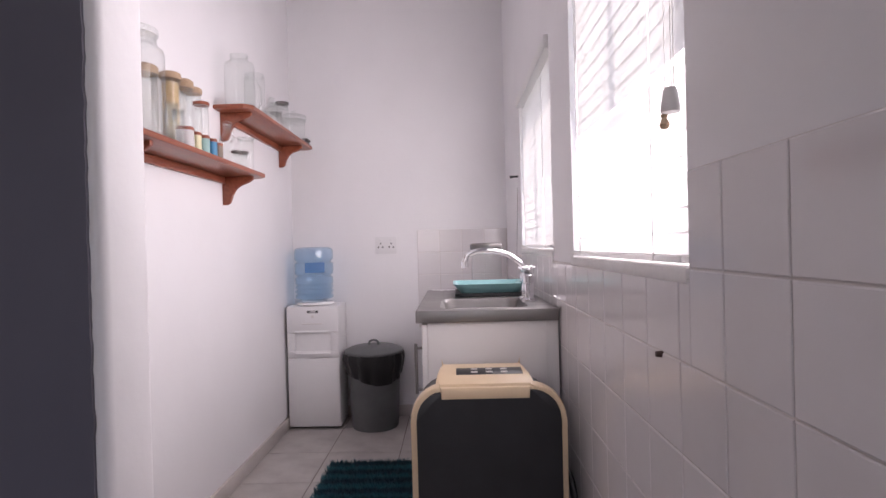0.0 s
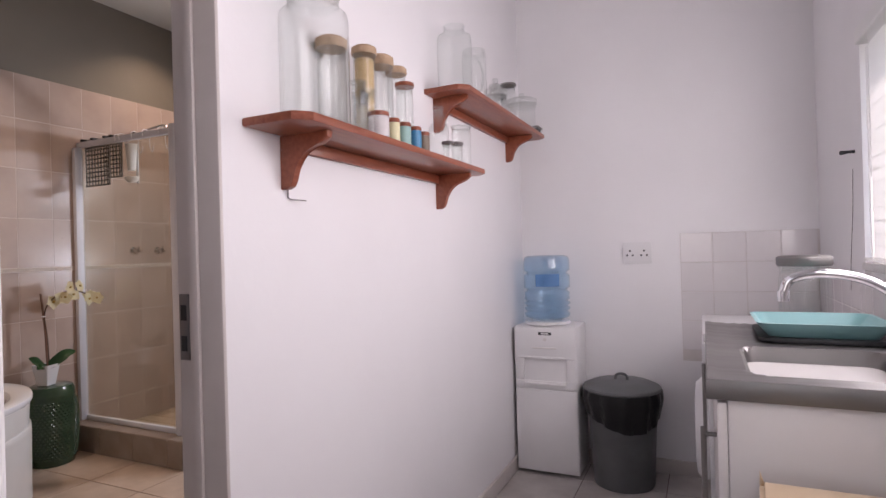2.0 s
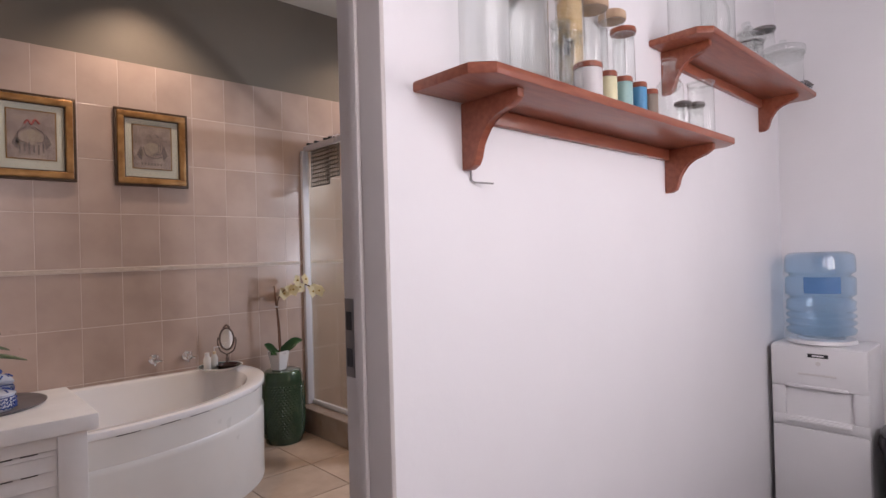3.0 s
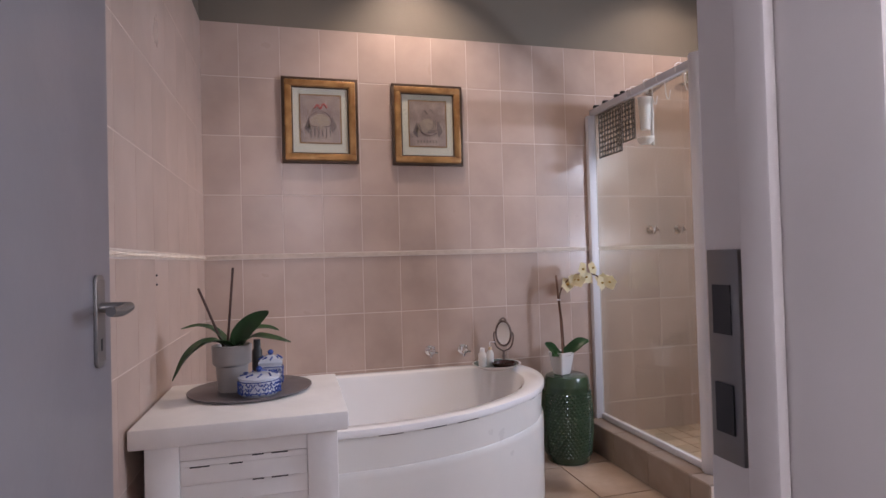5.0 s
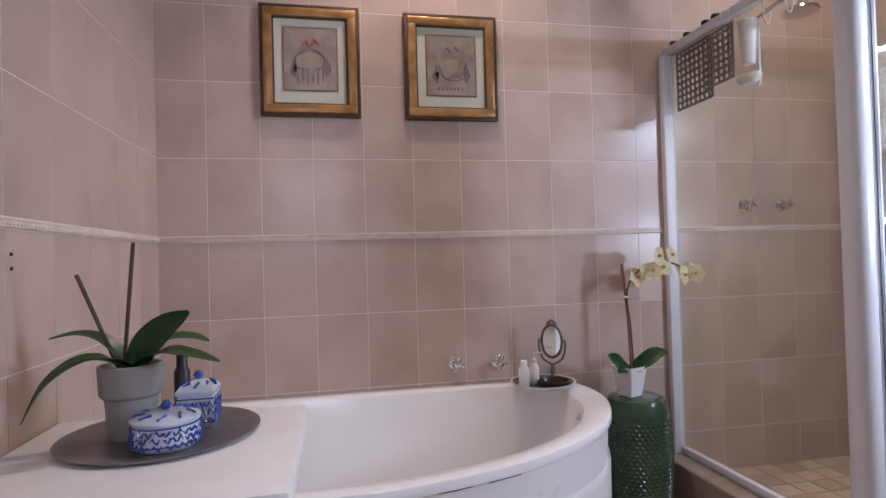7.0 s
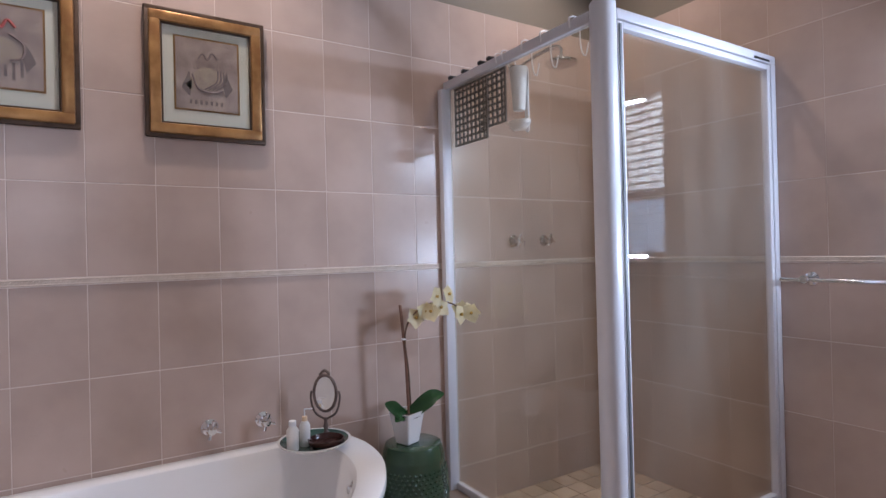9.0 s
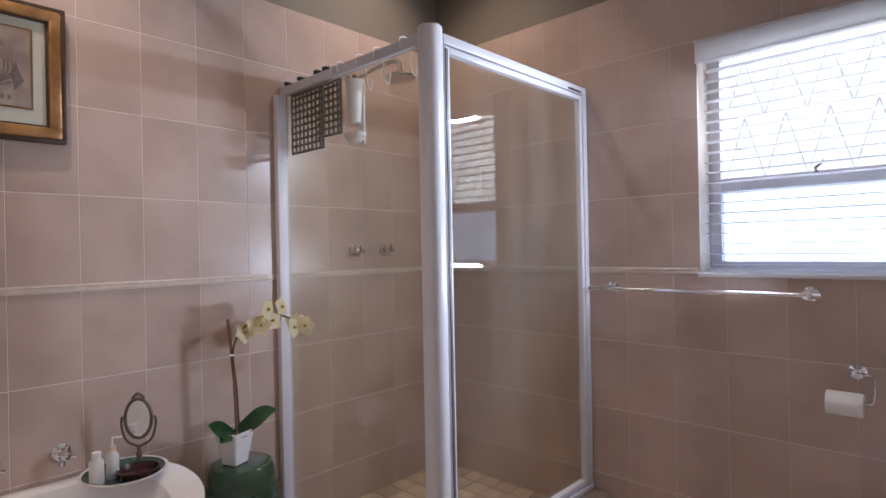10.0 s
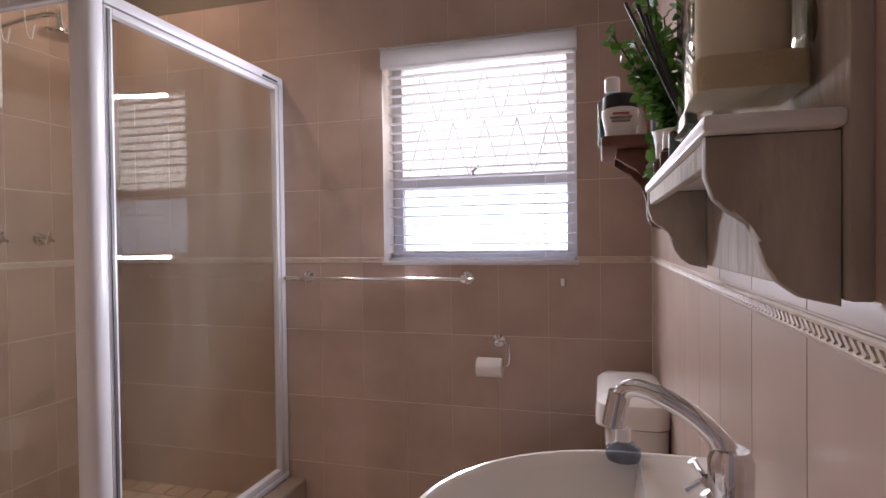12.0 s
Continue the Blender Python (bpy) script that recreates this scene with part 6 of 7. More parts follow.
# large glass vase with sand
vz = thing("glass_vase", (BX1 - 0.064, 2.955, UZ), "heavy square glass vase holding pale sand", "vase")
M_THICK = thin_glass("thick_glass", (0.93, 0.92, 0.89))
M_SAND = material("pale_sand", (0.66, 0.55, 0.38), 0.9, second=(0.72, 0.61, 0.45), scale=40, bump=0.3, bump_scale=200)
vb = bmesh.new()
rings = []
for w, z in ((0.092, 0.0005), (0.104, 0.004), (0.106, 0.014), (0.098, 0.022), (0.103, 0.33), (0.105, 0.336), (0.097, 0.336), (0.090, 0.03)):
    rings.append([vb.verts.new((BX1 - 0.064 + u, 2.955 + v, UZ + z)) for u, v in rounded(w, w, 0.016, 3)])
loft(rings, vb)
vb.faces.new(rings[0][::-1])
part("vessel", vb, M_THICK, vz)
part("sand_layer", prism(rounded(0.086, 0.086, 0.012, 3), 0.028, axes((BX1 - 0.064, 2.955, UZ + 0.0315), X, Y, Z)), M_SAND, vz, "layer of pale sand")
part("candle", lathe([(0, 0), (0.038, 0), (0.0385, 0.22), (0.034, 0.226), (0, 0.222)], (BX1 - 0.064, 2.955, UZ + 0.060), 28), M_MOUNT, vz, "cream candle")
# reed diffuser, little bottles, trailing plant
rd = thing("reed_diffuser", (BX1 - 0.075, 3.20, UZ), "small glass reed diffuser with black reeds", "diffuser")
part("bottle", lathe([(0, 0), (0.022, 0), (0.024, 0.004), (0.024, 0.045), (0.012, 0.055), (0.012, 0.068), (0, 0.068)], (BX1 - 0.075, 3.20, UZ + 0.0005), 18), M_DARKGREEN, rd)
for k, (dx, dy) in enumerate(((-0.075, 0.05), (-0.06, 0.035), (-0.045, 0.06), (-0.05, 0.02))):
    part("reed", tube([(BX1 - 0.075, 3.20, UZ + 0.05), (BX1 - 0.075 + dx, 3.20 + dy, UZ + 0.245 - 0.01 * k)], 0.0026, 6), M_BLACK, rd)
M_AMBER = material("amber_glass", (0.07, 0.025, 0.012), 0.15, second=(0.10, 0.04, 0.02), scale=9)
for i, (dx, y) in enumerate(((0.092, 3.36), (0.088, 3.30), (0.092, 3.255))):
    bottle("oil_bottle", (BX1 - dx, y, UZ + 0.0005), 0.0125, 0.034, 0.0085, 0.024, M_AMBER, M_WHITEPLASTIC, "small amber oil bottle with a white cap")
pl2 = thing("trailing_plant", (BX1 - 0.06, 3.385, UZ), "bushy small-leaved green plant in a pot", "plant")
part("pot", lathe([(0, 0), (0.032, 0), (0.042, 0.075), (0.045, 0.08), (0.04, 0.08), (0.036, 0.06), (0, 0.06)], (BX1 - 0.06, 3.385, UZ + 0.0005), 24), M_WHITECER, pl2)
M_LEAF2 = material("bright_small_leaf", (0.07, 0.19, 0.03), 0.45, second=(0.12, 0.27, 0.055), scale=12, translucent=0.25)
rnd = random.Random(11)
for i in range(18):
    a, lean = rnd.uniform(0, 6.28), rnd.uniform(0.02, 0.11)
    top = Vector((BX1 - 0.075 + min(0.045, lean * math.cos(a)), 3.385 + lean * math.sin(a), 1.46 + rnd.uniform(0.02, 0.32)))
    if i > 14:
        top = Vector((BX1 - 0.070 - rnd.uniform(0, 0.025), 3.44 + rnd.uniform(0.0, 0.06), 1.36 + rnd.uniform(-0.02, 0.06)))
    st2 = arc([(BX1 - 0.06, 3.385, 1.40), (BX1 - 0.07 + 0.3 * lean * math.cos(a), 3.385 + 0.4 * lean * math.sin(a), 1.47), top], 8)
    part("stem", tube(st2, 0.0014, 5), M_LEAF, pl2)
    bm = bmesh.new()
    for p in st2[3:]:
        for _ in range(4):
            d = Vector((rnd.uniform(-1, 0.5), rnd.uniform(-1, 1), rnd.uniform(-0.5, 0.8))).normalized()
            s = d.cross(Vector((rnd.uniform(-1, 1), rnd.uniform(-1, 1), 1))).normalized()
            l, w = rnd.uniform(0.016, 0.026), rnd.uniform(0.007, 0.011)
            b0 = p + d * 0.004
            nn = s.cross(d)
            q = [bm.verts.new(b0), bm.verts.new(b0 + d * l * 0.35 + s * w + nn * 0.002), bm.verts.new(b0 + d * l * 0.75 + s * w * 0.8), bm.verts.new(b0 + d * l), bm.verts.new(b0 + d * l * 0.75 - s * w * 0.8), bm.verts.new(b0 + d * l * 0.35 - s * w + nn * 0.002)]
            bm.faces.new(q)
    part("leaves", bm, M_LEAF2, pl2)
# brown corner shelf with bottles
M_BROWNSHELF = material("brown_stained_wood", (0.10, 0.035, 0.022), 0.4, second=(0.15, 0.06, 0.04), scale=10, stretch=(1, 6, 1), bump=0.05)
bs = thing("bracket_shelf", (BX1 - 0.09, 3.86, 1.44), "small brown wooden bracket shelf with toiletries", "shelf")
KZ = 1.475
part("plank", box(BX1 - 0.185, BX1 - 0.0005, 3.72, 3.98, KZ - 0.026, KZ, 0.006), M_BROWNSHELF, bs)
cur = [(0, 0), (0.15, 0), (0.152, -0.02), (0.12, -0.042), (0.098, -0.052), (0.082, -0.068), (0.074, -0.11), (0.072, -0.155), (0.060, -0.178), (0.038, -0.184), (0.022, -0.172), (0.0, -0.17)]
for y in (3.78, 3.94):
    part("bracket", prism(cur, 0.022, axes((BX1 - 0.0005, y, KZ - 0.0265), -X, Z, -Y), 0.004), M_BROWNSHELF, bs)
M_MINT = thin_glass("mint_bottle_plastic", (0.75, 0.90, 0.92), 0.1)
M_MINTLIQ = material("dark_teal_liquid", (0.02, 0.08, 0.10), 0.2)
mw = bottle("mouthwash_bottle", (-1.80, 3.89, KZ + 0.0005), 0.036, 0.135, 0.019, 0.038, M_MINT, M_LOTION, "clear mouthwash bottle half full of teal liquid", 0.5, 0.7)
part("liquid", lathe([(0, 0.004), (0.033, 0.004), (0.033, 0.07), (0, 0.07)], (-1.80, 3.89, KZ + 0.0005), 20, sy=0.7), M_MINTLIQ, mw)
dj = thing("cream_jar", (-1.785, 3.77, KZ), "white tapered jar with a black screw lid", "jar")
part("body", lathe([(0, 0), (0.03, 0), (0.034, 0.01), (0.042, 0.055), (0.041, 0.064), (0.034, 0.068), (0, 0.068)], (-1.785, 3.77, KZ + 0.0005), 26), M_LOTION, dj)
part("lid", lathe([(0, 0), (0.038, 0), (0.039, 0.003), (0.039, 0.026), (0.036, 0.029), (0, 0.029)], (-1.785, 3.77, KZ + 0.069), 26), M_BLACK, dj, "black screw lid")
for dz, w, m in ((0.05, 0.018, M_REDINK), (0.041, 0.024, M_INK), (0.033, 0.020, M_INK)):
    part("print_bar", box(-1.785 - w, -1.785 + w, 3.77 - 0.0435, 3.77 - 0.036, KZ + dz - 0.002, KZ + dz + 0.002), m, dj)
tbh = thing("toothbrush_cup", (-1.715, 3.83, KZ), "clear cup with toothbrushes", "cup")
part("cup", lathe([(0, 0), (0.028, 0), (0.034, 0.085), (0.032, 0.085), (0.026, 0.004), (0, 0.003)], (-1.715, 3.83, KZ + 0.0005), 22), M_JAR, tbh)
for k, m in enumerate((M_REDINK, M_BOTLABEL)):
    part("toothbrush", tube([(-1.715 + 0.01 * k, 3.83, KZ + 0.006), (-1.74 + 0.03 * k, 3.82 - 0.01 * k, KZ + 0.16)], 0.004, 7), m, tbh)

# ---- kitchen details ----
# jars on the shelves
M_CORK = material("cork_lid", (0.42, 0.29, 0.19), 0.85, second=(0.50, 0.36, 0.25), scale=50, bump=0.3, bump_scale=150)
M_PASTA = material("dry_pasta", (0.62, 0.46, 0.27), 0.8, second=(0.54, 0.38, 0.20), scale=60, bump=0.4, bump_scale=150)


def jar(at, r, h, label, neck=None, shoulder=0.78, lid=None, lid_h=0.02, fill=0.0, fillmat=None, name="glass_jar", knob=False, group="jars on the shelves"):
    t = thing(name, at, label, "jar", group)
    nk = neck or r * 0.97
    part("vessel", lathe(jar_profile(r, h, nk, 0.0025, 0.003, shoulder), at, 32), M_JAR, t)
    if fill:
        part("contents", lathe([(0, 0.009), (r - 0.005, 0.009), (r - 0.005, fill), (r * 0.5, fill + 0.006), (0, fill + 0.004)], at, 24), fillmat, t)
    if lid:
        l = part("lid", lathe([(0, 0.0005), (nk + 0.004, 0.0005), (nk + 0.006, 0.004), (nk + 0.005, lid_h * 0.8), (nk * 0.9, lid_h), (0, lid_h)], (at[0], at[1], at[2] + h), 28), lid, t)
        if knob:
            part("knob", lathe([(0.006, 0), (0.008, 0.006), (0.016, 0.016), (0.014, 0.028), (0, 0.032)], (at[0], at[1], at[2] + h + lid_h), 16), lid, l)
    return t


S1, S2 = 1.5305, 1.8355
sx = KX0 + 0.085
jar((KX0 + 0.089, 2.475, S1), 0.087, 0.325, "large clear glass dispenser jar with a knobbed lid", neck=0.064, shoulder=0.80, lid=M_JAR, lid_h=0.024, knob=True)
jar((KX0 + 0.158, 2.566, S1), 0.019, 0.125, "small clear cut-glass drinking tumbler", name="glass_tumbler", shoulder=0.95)
jar((KX0 + 0.156, 2.612, S1), 0.019, 0.115, "small clear cut-glass drinking tumbler", name="glass_tumbler", shoulder=0.95)
jar((KX0 + 0.045, 2.608, S1), 0.040, 0.240, "empty glass jar with a thick cork lid", lid=M_CORK, lid_h=0.032)
jar((KX0 + 0.070, 2.735, S1), 0.033, 0.258, "tall glass jar of dry pasta with a cork lid", lid=M_CORK, lid_h=0.026, fill=0.245, fillmat=M_PASTA)
jar((KX0 + 0.068, 2.832, S1), 0.036, 0.252, "tall glass jar with a cork lid and a little pasta", lid=M_CORK, lid_h=0.034, fill=0.075, fillmat=M_PASTA)
jar((KX0 + 0.042, 2.975, S1), 0.031, 0.270, "tall empty glass jar with a cork lid", lid=M_CORK, lid_h=0.026)
jar((KX0 + 0.092, 2.938, S1), 0.027, 0.212, "glass jar with a red wooden lid", lid=M_REDWOOD, lid_h=0.016)
lj = jar((KX0 + 0.105, 2.655, S1), 0.021, 0.112, "small latched glass bottle", neck=0.019, shoulder=0.85, lid=M_JAR, lid_h=0.012, name="glass_bottle")
part("wire_clip", tube([(KX0 + 0.128, 2.655, S1 + 0.07), (KX0 + 0.130, 2.655, S1 + 0.112), (KX0 + 0.105, 2.655, S1 + 0.128)], 0.0016, 6), M_STEEL, lj, "thin steel wire clip")


def tin(at, r, h, colour, label):
    t = thing("storage_tin", at, label, "tin", "row of painted tins")
    m = material("enamel_tin", colour, 0.35, second=tuple(c * 0.85 for c in colour), scale=10)
    part("body", lathe([(0, 0), (r, 0), (r, h), (r * 0.96, h + 0.001), (0, h + 0.001)], at, 26), m, t)
    part("lid", lathe([(0, 0), (r * 1.03, 0), (r * 1.03, 0.009), (r * 0.95, 0.012), (0, 0.012)], (at[0], at[1], at[2] + h + 0.0015), 26), M_REDWOOD, t, "brown wooden lid")
    return t


tin((KX0 + 0.146, 2.682, S1), 0.030, 0.056, (0.58, 0.55, 0.55), "short grey-white tin with a brown lid")
tin((KX0 + 0.150, 2.757, S1), 0.0195, 0.053, (0.70, 0.66, 0.42), "small pale yellow tin with a brown lid")
tin((KX0 + 0.150, 2.822, S1), 0.0215, 0.053, (0.28, 0.46, 0.44), "small sage green tin with a brown lid")
tin((KX0 + 0.150, 2.895, S1), 0.0195, 0.054, (0.05, 0.24, 0.44), "small bright blue tin with a brown lid")
tin((KX0 + 0.145, 2.962, S1), 0.020, 0.050, (0.20, 0.15, 0.11), "small dark tin with a brown lid")
sw = jar((KX0 + 0.105, 3.165, S1), 0.036, 0.185, "clear glass swing-top bottle", neck=0.015, shoulder=0.55, lid=M_JAR, lid_h=0.014, name="glass_bottle")
part("swing_handle", tube(arc([(KX0 + 0.105, 3.180, S1 + 0.180), (KX0 + 0.105, 3.222, S1 + 0.172), (KX0 + 0.105, 3.228, S1 + 0.135), (KX0 + 0.105, 3.196, S1 + 0.112)], 5), 0.0045, 8), M_JAR, sw)
jar((KX0 + 0.155, 3.130, S1), 0.017, 0.050, "small spice jar with a steel lid", lid=M_STEEL, lid_h=0.012)
jar((KX0 + 0.155, 3.215, S1), 0.018, 0.060, "small spice jar with a steel lid", lid=M_STEEL, lid_h=0.013)
jar((KX0 + 0.125, 3.325, S1), 0.036, 0.155, "clear glass measuring beaker", neck=0.037, shoulder=0.96, name="glass_beaker")
# upper shelf
jar((KX0 + 0.098, 3.345, S2), 0.068, 0.248, "large clear glass jar with a wide neck", neck=0.040, shoulder=0.78)
jg = jar((KX0 + 0.08, 3.60, S2), 0.052, 0.235, "tall clear glass jug with a handle", neck=0.046, shoulder=0.9, name="glass_jug")
part("handle", tube(arc([(KX0 + 0.08, 3.650, S2 + 0.205), (KX0 + 0.08, 3.695, S2 + 0.19), (KX0 + 0.08, 3.70, S2 + 0.12), (KX0 + 0.08, 3.653, S2 + 0.075)], 5), 0.005, 8), M_JAR, jg)
jar((KX0 + 0.115, 3.775, S2), 0.048, 0.075, "small lidded clear glass bowl", neck=0.048, shoulder=0.9, lid=M_JAR, lid_h=0.03, knob=True)
jar((KX0 + 0.07, 3.90, S2), 0.036, 0.155, "clear glass jar with a glass stopper", neck=0.026, shoulder=0.72, lid=M_JAR, lid_h=0.012, knob=True)
jar((KX0 + 0.095, 4.02, S2), 0.036, 0.185, "clear glass jar with a steel lid", lid=M_STEEL, lid_h=0.014)
jar((KX0 + 0.105, 4.215, S2), 0.070, 0.135, "wide clear glass cookie jar with a knobbed lid", neck=0.074, shoulder=0.9, lid=M_JAR, lid_h=0.03, knob=True)
for k in range(4):
    jar((KX0 + 0.15, 4.315 + 0.027 * k, S2), 0.012, 0.03, "tiny glass spice pot", lid=M_STEEL, lid_h=0.008)
# small chrome hook under the shelf bracket
single("wire_hook", tube([(KX0 + 0.004, 2.462, 1.385), (KX0 + 0.004, 2.462, 1.354), (KX0 + 0.006, 2.470, 1.350), (KX0 + 0.024, 2.508, 1.348)], 0.0018, 6), M_STEEL, (KX0, 2.465, 1.338), "bent steel wire hook below the shelf", "hook")
# blind pull with a tassel at the tall window
pc = thing("blind_pull", (KX1 - 0.03, 1.59, 1.40), "white blind cord with a pale wooden tassel and bell", "blind pull")
for dy in (-0.008, 0.008):
    part("cord", tube([(KX1 - 0.012, 1.585 + dy, 2.3), (KX1 - 0.014, 1.585 + dy * 0.6, 1.393)], 0.0008, 5), M_CABWHITE, pc)
part("cord", tube([(KX1 - 0.012, 1.612, 2.3), (KX1 - 0.016, 1.612, 1.352)], 0.0008, 5), M_CABWHITE, pc)
part("tassel", lathe([(0, 0.040), (0.009, 0.039), (0.0115, 0.03), (0.0155, 0.004), (0.014, 0.0), (0, 0.0)], (KX1 - 0.018, 1.585, 1.352), 16), M_CABWHITE, pc, "pale wooden tassel")
part("bead", lathe([(0, 0), (0.006, 0.002), (0.0085, 0.008), (0.006, 0.014), (0.004, 0.018), (0.006, 0.024), (0, 0.028)], (KX1 - 0.018, 1.612, 1.330), 14), M_CORK, pc, "small brown bell")
# wall anchor and dangling wire beside the far window
single("blind_anchor", tube([(KX1 - 0.001, 3.78, 1.522), (KX1 - 0.02, 3.78, 1.522), (KX1 - 0.045, 3.77, 1.519)], [0.006, 0.005, 0.008], 8), M_BLACK, (KX1, 3.78, 1.522), "small black metal hook on the wall", "hook")
single("hanging_cord", tube(arc([(KX1 - 0.006, 3.79, 1.46), (KX1 - 0.008, 3.80, 1.30), (KX1 - 0.012, 3.82, 1.15), (KX1 - 0.014, 3.83, 1.02)], 5), 0.0009, 6), M_STICK, (KX1, 3.8, 1.0), "thin dark cord hanging by the window", "cord")
# capped pipe stub on the tiled wall
ps = thing("pipe_stub", (KX1, 1.66, 0.88), "old capped pipe stub on the tiled wall", "pipe")
part("stub", lathe([(0, 0.014), (0.005, 0.013), (0.006, 0.004), (0.009, 0.0)], (KX1 - 0.003, 1.682, 0.949), 14, m=Matrix.Rotation(radians(-90), 4, "Y")), M_STICK, ps)

# shaggy teal rug
M_RUG = material("teal_shag", (0.022, 0.12, 0.165), 0.95, second=(0.045, 0.19, 0.24), scale=45)
M_RUGDARK = material("dark_teal_shag", (0.010, 0.045, 0.065), 0.95, second=(0.02, 0.075, 0.10), scale=45)
rg = thing("shaggy_rug", (-0.68, 3.35, 0), "shaggy teal striped rug on the tiled floor", "rug")
part("backing", box(-0.97, -0.44, 3.0, 3.66, 0.001, 0.008, 0.002), M_RUGDARK, rg)
rnd = random.Random(21)
for m, odd in ((M_RUG, 0), (M_RUGDARK, 1)):
    verts, faces = [], []
    for i in range(9000):
        x, y = rnd.uniform(-0.975, -0.435), rnd.uniform(2.995, 3.665)
        if (int((y - 2.99) / 0.055) % 2) != odd:
            continue
        a = rnd.uniform(0, 6.28)
        dx, dy, h = rnd.uniform(-0.014, 0.014), rnd.uniform(-0.018, 0.008), rnd.uniform(0.016, 0.028)
        w = 0.0026
        n0 = len(verts)
        verts += [(x - w * math.cos(a), y - w * math.sin(a), 0.006), (x + w * math.cos(a), y + w * math.sin(a), 0.006), (x + dx, y + dy, 0.006 + h)]
        faces.append((n0, n0 + 1, n0 + 2))
    me = bpy.data.meshes.new("shag")
    me.from_pydata(verts, [], faces)
    me.materials.append(m)
    ob = new("shag", me)
    ob.parent = rg
    for v in me.vertices:
        v.co -= rg.location
    tagged(ob, "shaggy pile tufts", kind="stuff")

# ---- tiles ----
MESHES = {}


def tile_mesh(w, h, t, mat, bevel=0.002):
    key = (round(w, 4), round(h, 4), round(t, 4), mat.name)
    if key not in MESHES:
        b = min(bevel, t, w * 0.3, h * 0.3)
        vs = []
        for x0, y0, x1, y1, z in ((0, 0, w, h, -0.002), (0, 0, w, h, t - b * 0.6), (b, b, w - b, h - b, t)):
            vs += [(x0, y0, z), (x1, y0, z), (x1, y1, z), (x0, y1, z)]
        fs = [(8, 9, 10, 11)]
        for r in (0, 4):
            for k in range(4):
                fs.append((r + k, r + (k + 1) % 4, r + 4 + (k + 1) % 4, r + 4 + k))
        me = bpy.data.meshes.new("tile")
        me.from_pydata(vs, [], fs)
        me.materials.append(mat)
        MESHES[key] = me
    return MESHES[key]


def tile_field(parent, o, u, v, us, vs, mat, t=0.006, joint=0.003, holes=(), keep=lambda a, b: True, side=None):
    """Tiles between grid lines us and vs on the plane at o with axes u, v; holes are (u0, u1, v0, v1)."""
    base = origin_of(parent)
    side = joint if side is None else side
    m3 = Matrix((u, v, u.cross(v))).transposed()
    for a0, a1 in zip(us, us[1:]):
        for b0, b1 in zip(vs, vs[1:]):
            pieces = [(a0 + side / 2, a1 - side / 2, b0 + joint / 2, b1 - joint / 2)]
            for h in holes:
                nxt = []
                for p in pieces:
                    if p[1] <= h[0] or p[0] >= h[1] or p[3] <= h[2] or p[2] >= h[3]:
                        nxt.append(p)
                        continue
                    if p[0] < h[0]:
                        nxt.append((p[0], h[0], p[2], p[3]))
                    if p[1] > h[1]:
                        nxt.append((h[1], p[1], p[2], p[3]))
                    c0, c1 = max(p[0], h[0]), min(p[1], h[1])
                    if p[2] < h[2]:
                        nxt.append((c0, c1, p[2], h[2]))
                    if p[3] > h[3]:
                        nxt.append((c0, c1, h[3], p[3]))
                pieces = nxt
            for p in pieces:
                w, hh = p[1] - p[0], p[3] - p[2]
                if w < 0.008 or hh < 0.008 or not keep((p[0] + p[1]) / 2, (p[2] + p[3]) / 2):
                    continue
                ob = new("tile", tile_mesh(w, hh, t, mat))
                ob.parent = parent
                loc = Vector(o) + u * p[0] + v * p[2] - base
                tip = 0.0012 if t > 0.004 else 0.0
                rot = m3.to_4x4() @ Matrix.Rotation(random.uniform(-tip, tip), 4, "X") @ Matrix.Rotation(random.uniform(-tip, tip), 4, "Y")
                rot.translation = loc
                ob.matrix_basis = rot


def lines(start, step, lo, hi):
    out = [lo]
    k = math.ceil((lo - start) / step + 0.08)
    while start + k * step < hi - 0.012:
        out.append(start + k * step)
        k += 1
    return out + [hi]


# bathroom wall rows: dado border between 1.148 and 1.172
ROWS_LOW = [0.0, 0.245, 0.546, 0.847, 1.148]
ROWS_HIGH = [1.172, 1.473, 1.774, 2.075, BH]
rows_all = ((ROWS_LOW, 1), (ROWS_HIGH, 1))
for rr, _ in rows_all:
    tile_field(wall_bath, (BX0 - 0.0009, 0, 0), Y, Z, lines(1.679, 0.2015, BY0 - 0.006, BY1 + 0.006), rr, M_TILE_BATH, t=0.0009, side=0.0022)
    tile_field(wall_door_side, (0, BY0 - 0.0009, 0), -X, Z, lines(4.15, 0.2015, -PX, -BX0), rr, M_TILE_BATH, t=0.0009, side=0.0018, keep=lambda a, b: a > 1.53)
    tile_field(wall_bath_window, (0, BY1 + 0.0009, 0), X, Z, lines(-4.15 + 0.10, 0.2015, BX0, BX1), rr, M_TILE_BATH, t=0.0009, joint=0.0024, side=0.0011, holes=((WB[0], WB[1], WB[2], WB[3]),))
    tile_field(wall_basin, (-1.643, 0, 0), -Y, Z, lines(-4.66 + 0.05, 0.2015, -BY1, -2.424), rr, M_TILE_BATH, t=0.001, joint=0.0009)


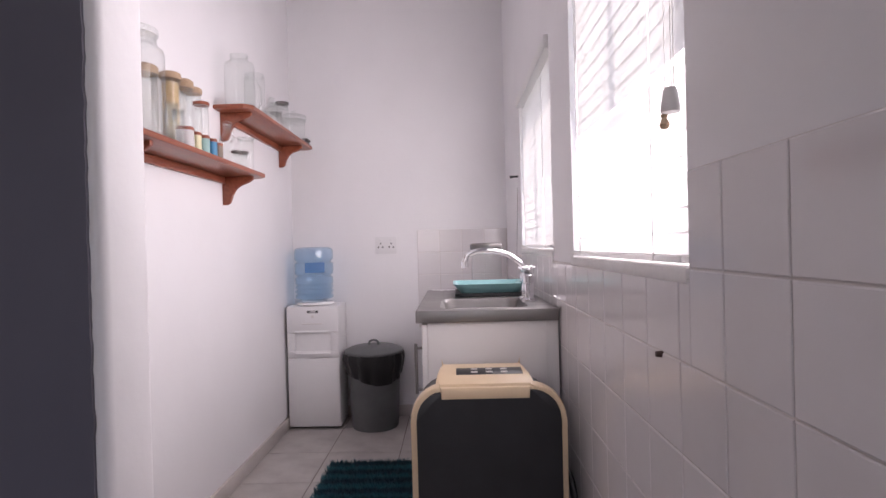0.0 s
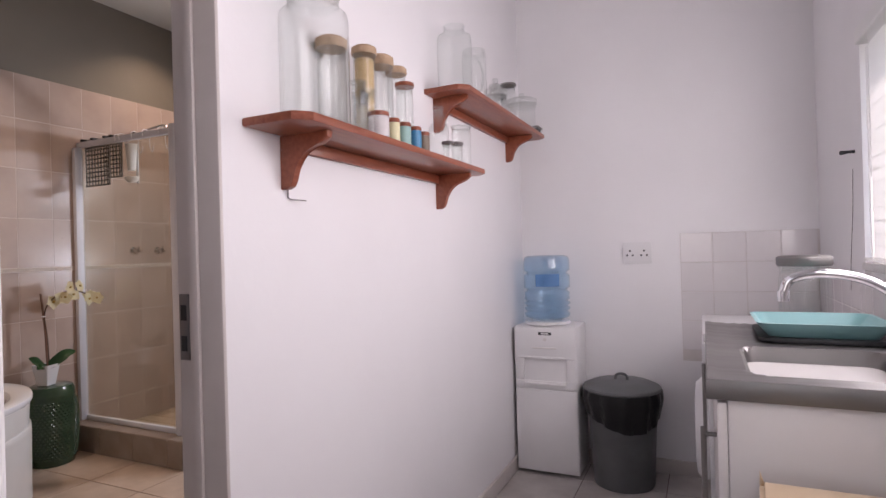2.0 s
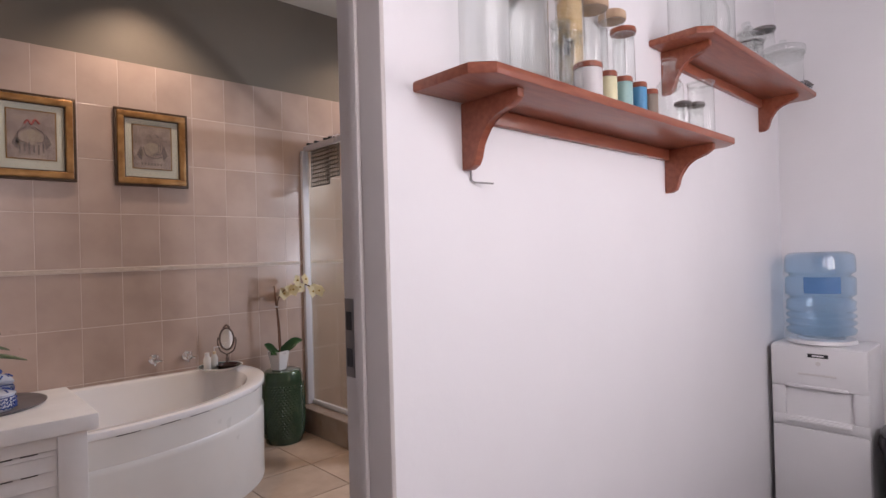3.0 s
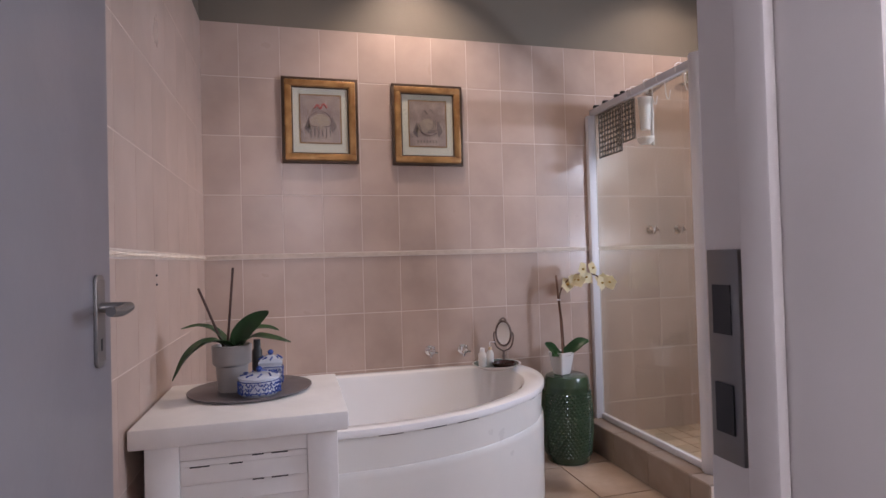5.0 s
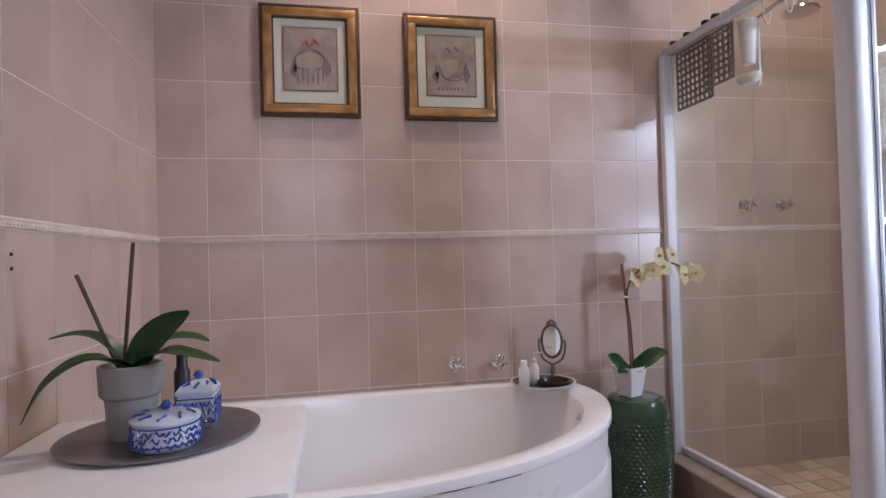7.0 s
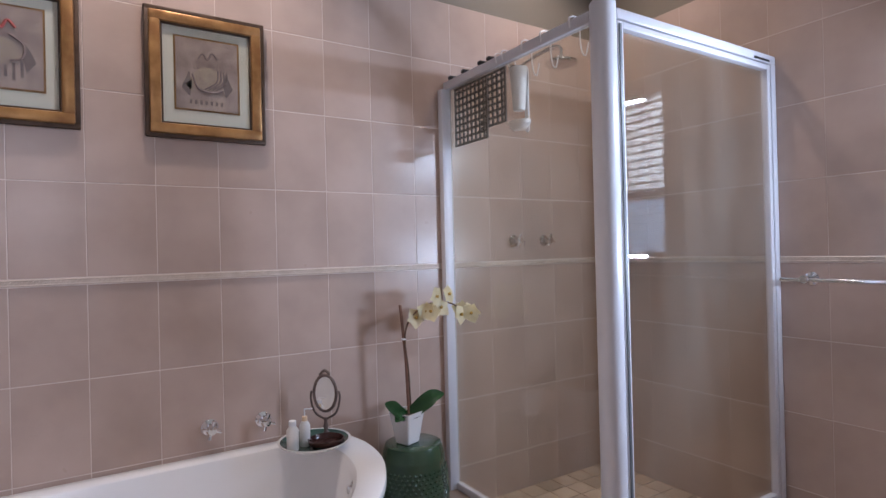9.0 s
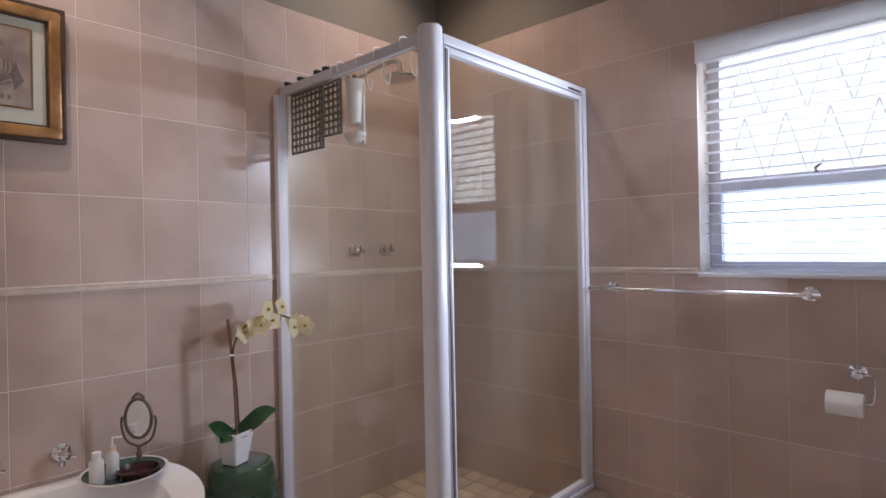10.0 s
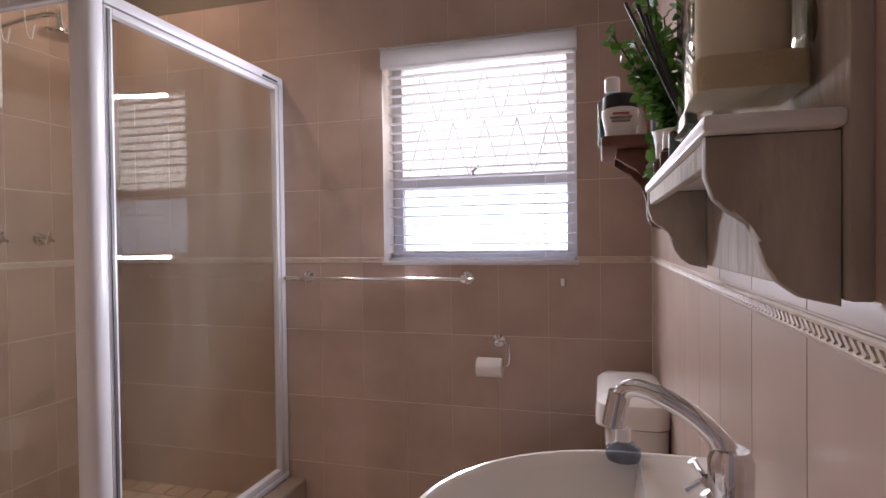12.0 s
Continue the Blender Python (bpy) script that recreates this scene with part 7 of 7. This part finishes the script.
def dado(parent, a, b, out):
    """Border strip with a twisted rope between two beads."""
    a, b, out = Vector(a), Vector(b), Vector(out)
    d = (b - a).normalized()
    t = thing("dado_border", a, "cream rope-moulded tile border", "border", kind="structure")
    z0, z1 = 1.1495, 1.1705
    lo = [min(a[i], b[i], (a + out * 0.007)[i], (b + out * 0.007)[i]) for i in range(2)]
    hi = [max(a[i], b[i], (a + out * 0.007)[i], (b + out * 0.007)[i]) for i in range(2)]
    part("strip", box(lo[0], hi[0], lo[1], hi[1], z0, z1), M_DADO, t)
    for z in (z0 + 0.003, z1 - 0.003):
        part("bead", tube([a + out * 0.007 + Z * z, b + out * 0.007 + Z * z], 0.003, 6), M_DADO, t)
    bm = bmesh.new()
    n = int((b - a).length / 0.014)
    for k in range(n):
        p = a + d * (k + 0.5) * (b - a).length / n + out * 0.0078
        tube([p + d * -0.006 + Z * (z0 + 0.006), p + d * 0.006 + Z * (z1 - 0.006)], 0.0025, 5, bm)
    tagged(part("rope", bm, M_DADO, t), kind="stuff")


dado(wall_bath, (BX0 - 0.004, BY0, 0), (BX0 - 0.004, BY1, 0), X)
dado(wall_door_side, (PX - 0.01, BY0 - 0.004, 0), (BX0, BY0 - 0.004, 0), Y)
dado(wall_bath_window, (BX0, BY1 + 0.004, 0), (WB[0] - 0.008, BY1 + 0.004, 0), -Y)
dado(wall_bath_window, (WB[1] + 0.008, BY1 + 0.004, 0), (BX1, BY1 + 0.004, 0), -Y)
dado(wall_basin, (BX1 + 0.004, 2.44, 0), (BX1 + 0.004, BY1, 0), -X)

# kerb, shower floor, bathroom floor
M_KERBTILE = material("brown_kerb_tile", (0.24, 0.18, 0.14), 0.35, second=(0.31, 0.245, 0.20), scale=7, vary=0.05, bump=0.05)
tile_field(pl, (0, PLY + 0.006, 0), X, Z, lines(-4.15, 0.30, BX0, PLX), [0, PLZ - 0.002], M_KERBTILE)
tile_field(pl, (PLX - 0.006, 0, 0), Y, Z, lines(3.56, 0.30, PLY + 0.002, BY1), [0, PLZ - 0.002], M_KERBTILE)
tile_field(pl, (0, 0, PLZ - 0.006), X, Y, lines(-4.15, 0.30, BX0, PLX - 0.002), [PLY + 0.002, SYP + 0.05], M_KERBTILE)
tile_field(pl, (0, 0, PLZ - 0.006), X, Y, [SXP - 0.05, PLX - 0.002], lines(3.72, 0.30, SYP + 0.05, BY1), M_KERBTILE)
tile_field(shf, (0, 0, 0.055), X, Y, lines(-4.15, 0.105, BX0, SXP - 0.05), lines(3.715, 0.105, SYP + 0.05, BY1), M_SHOWER_FLOOR, t=0.005, joint=0.006)
tile_field(floor_bath, (0, 0, -0.0035), X, Y, lines(-3.51, 0.40, BX0, -1.40), lines(3.28, 0.40, BY0 - 0.006, BY1), M_FLOOR_BATH, t=0.0035, joint=0.006)
tile_field(floor_kitchen, (0, 0, -0.003), X, Y, lines(-1.025, 0.405, KX0, KX1), lines(3.43, 0.405, -1.6, KY1), M_FLOOR_KIT, t=0.003, joint=0.005)

# kitchen wall tiles: band on the end wall and the whole lower window wall
single("tile_bed", box(-0.538, KX1 - 0.0005, KY1 - 0.003, KY1 - 0.0002, 0.6, 1.262), M_GROUT_KIT, (-0.3, KY1 - 0.003, 0.6), "aged grout behind the kitchen tiles", "grout", kind="structure")
tile_field(wall_kitchen_end, (0, KY1 - 0.003, 0), X, Z, lines(-0.538, 0.1515, -0.538, KX1 - 0.008), lines(1.2625, 0.1515, 0.656, 1.2625), M_TILE_KIT, t=0.002)
hy = ((W1[0] - 0.012, W1[1] + 0.012, W1[2] - 0.013, 3.0), (W2[0] - 0.012, W2[1] + 0.012, W2[2] - 0.013, 3.0))
bed = box(KX1 - 0.0045, KX1 - 0.0002, -1.5, KY1 - 0.01, 0.0, W1[2] - 0.014)
box(KX1 - 0.0045, KX1 - 0.0002, -1.5, W1[0] - 0.012, W1[2] - 0.014, 1.256, bm=bed)
single("tile_bed", bed, M_GROUT_KIT, (KX1, 2, 0), "aged grout behind the kitchen tiles", "grout", kind="structure")
tile_field(wall_windows, (KX1 - 0.0045, 0, 0), -Y, Z, lines(-1.298, 0.1515, -KY1 + 0.01, -0.6), lines(1.256, 0.1515, 0.195, 1.256), M_TILE_KIT, t=0.002, joint=0.0025,
           holes=tuple((-b, -a, c, d) for a, b, c, d in hy) + ((-2.75, -2.4, W1[2] - 0.02, 3), (-4.6, -3.66, W1[2] - 0.02, 3)))
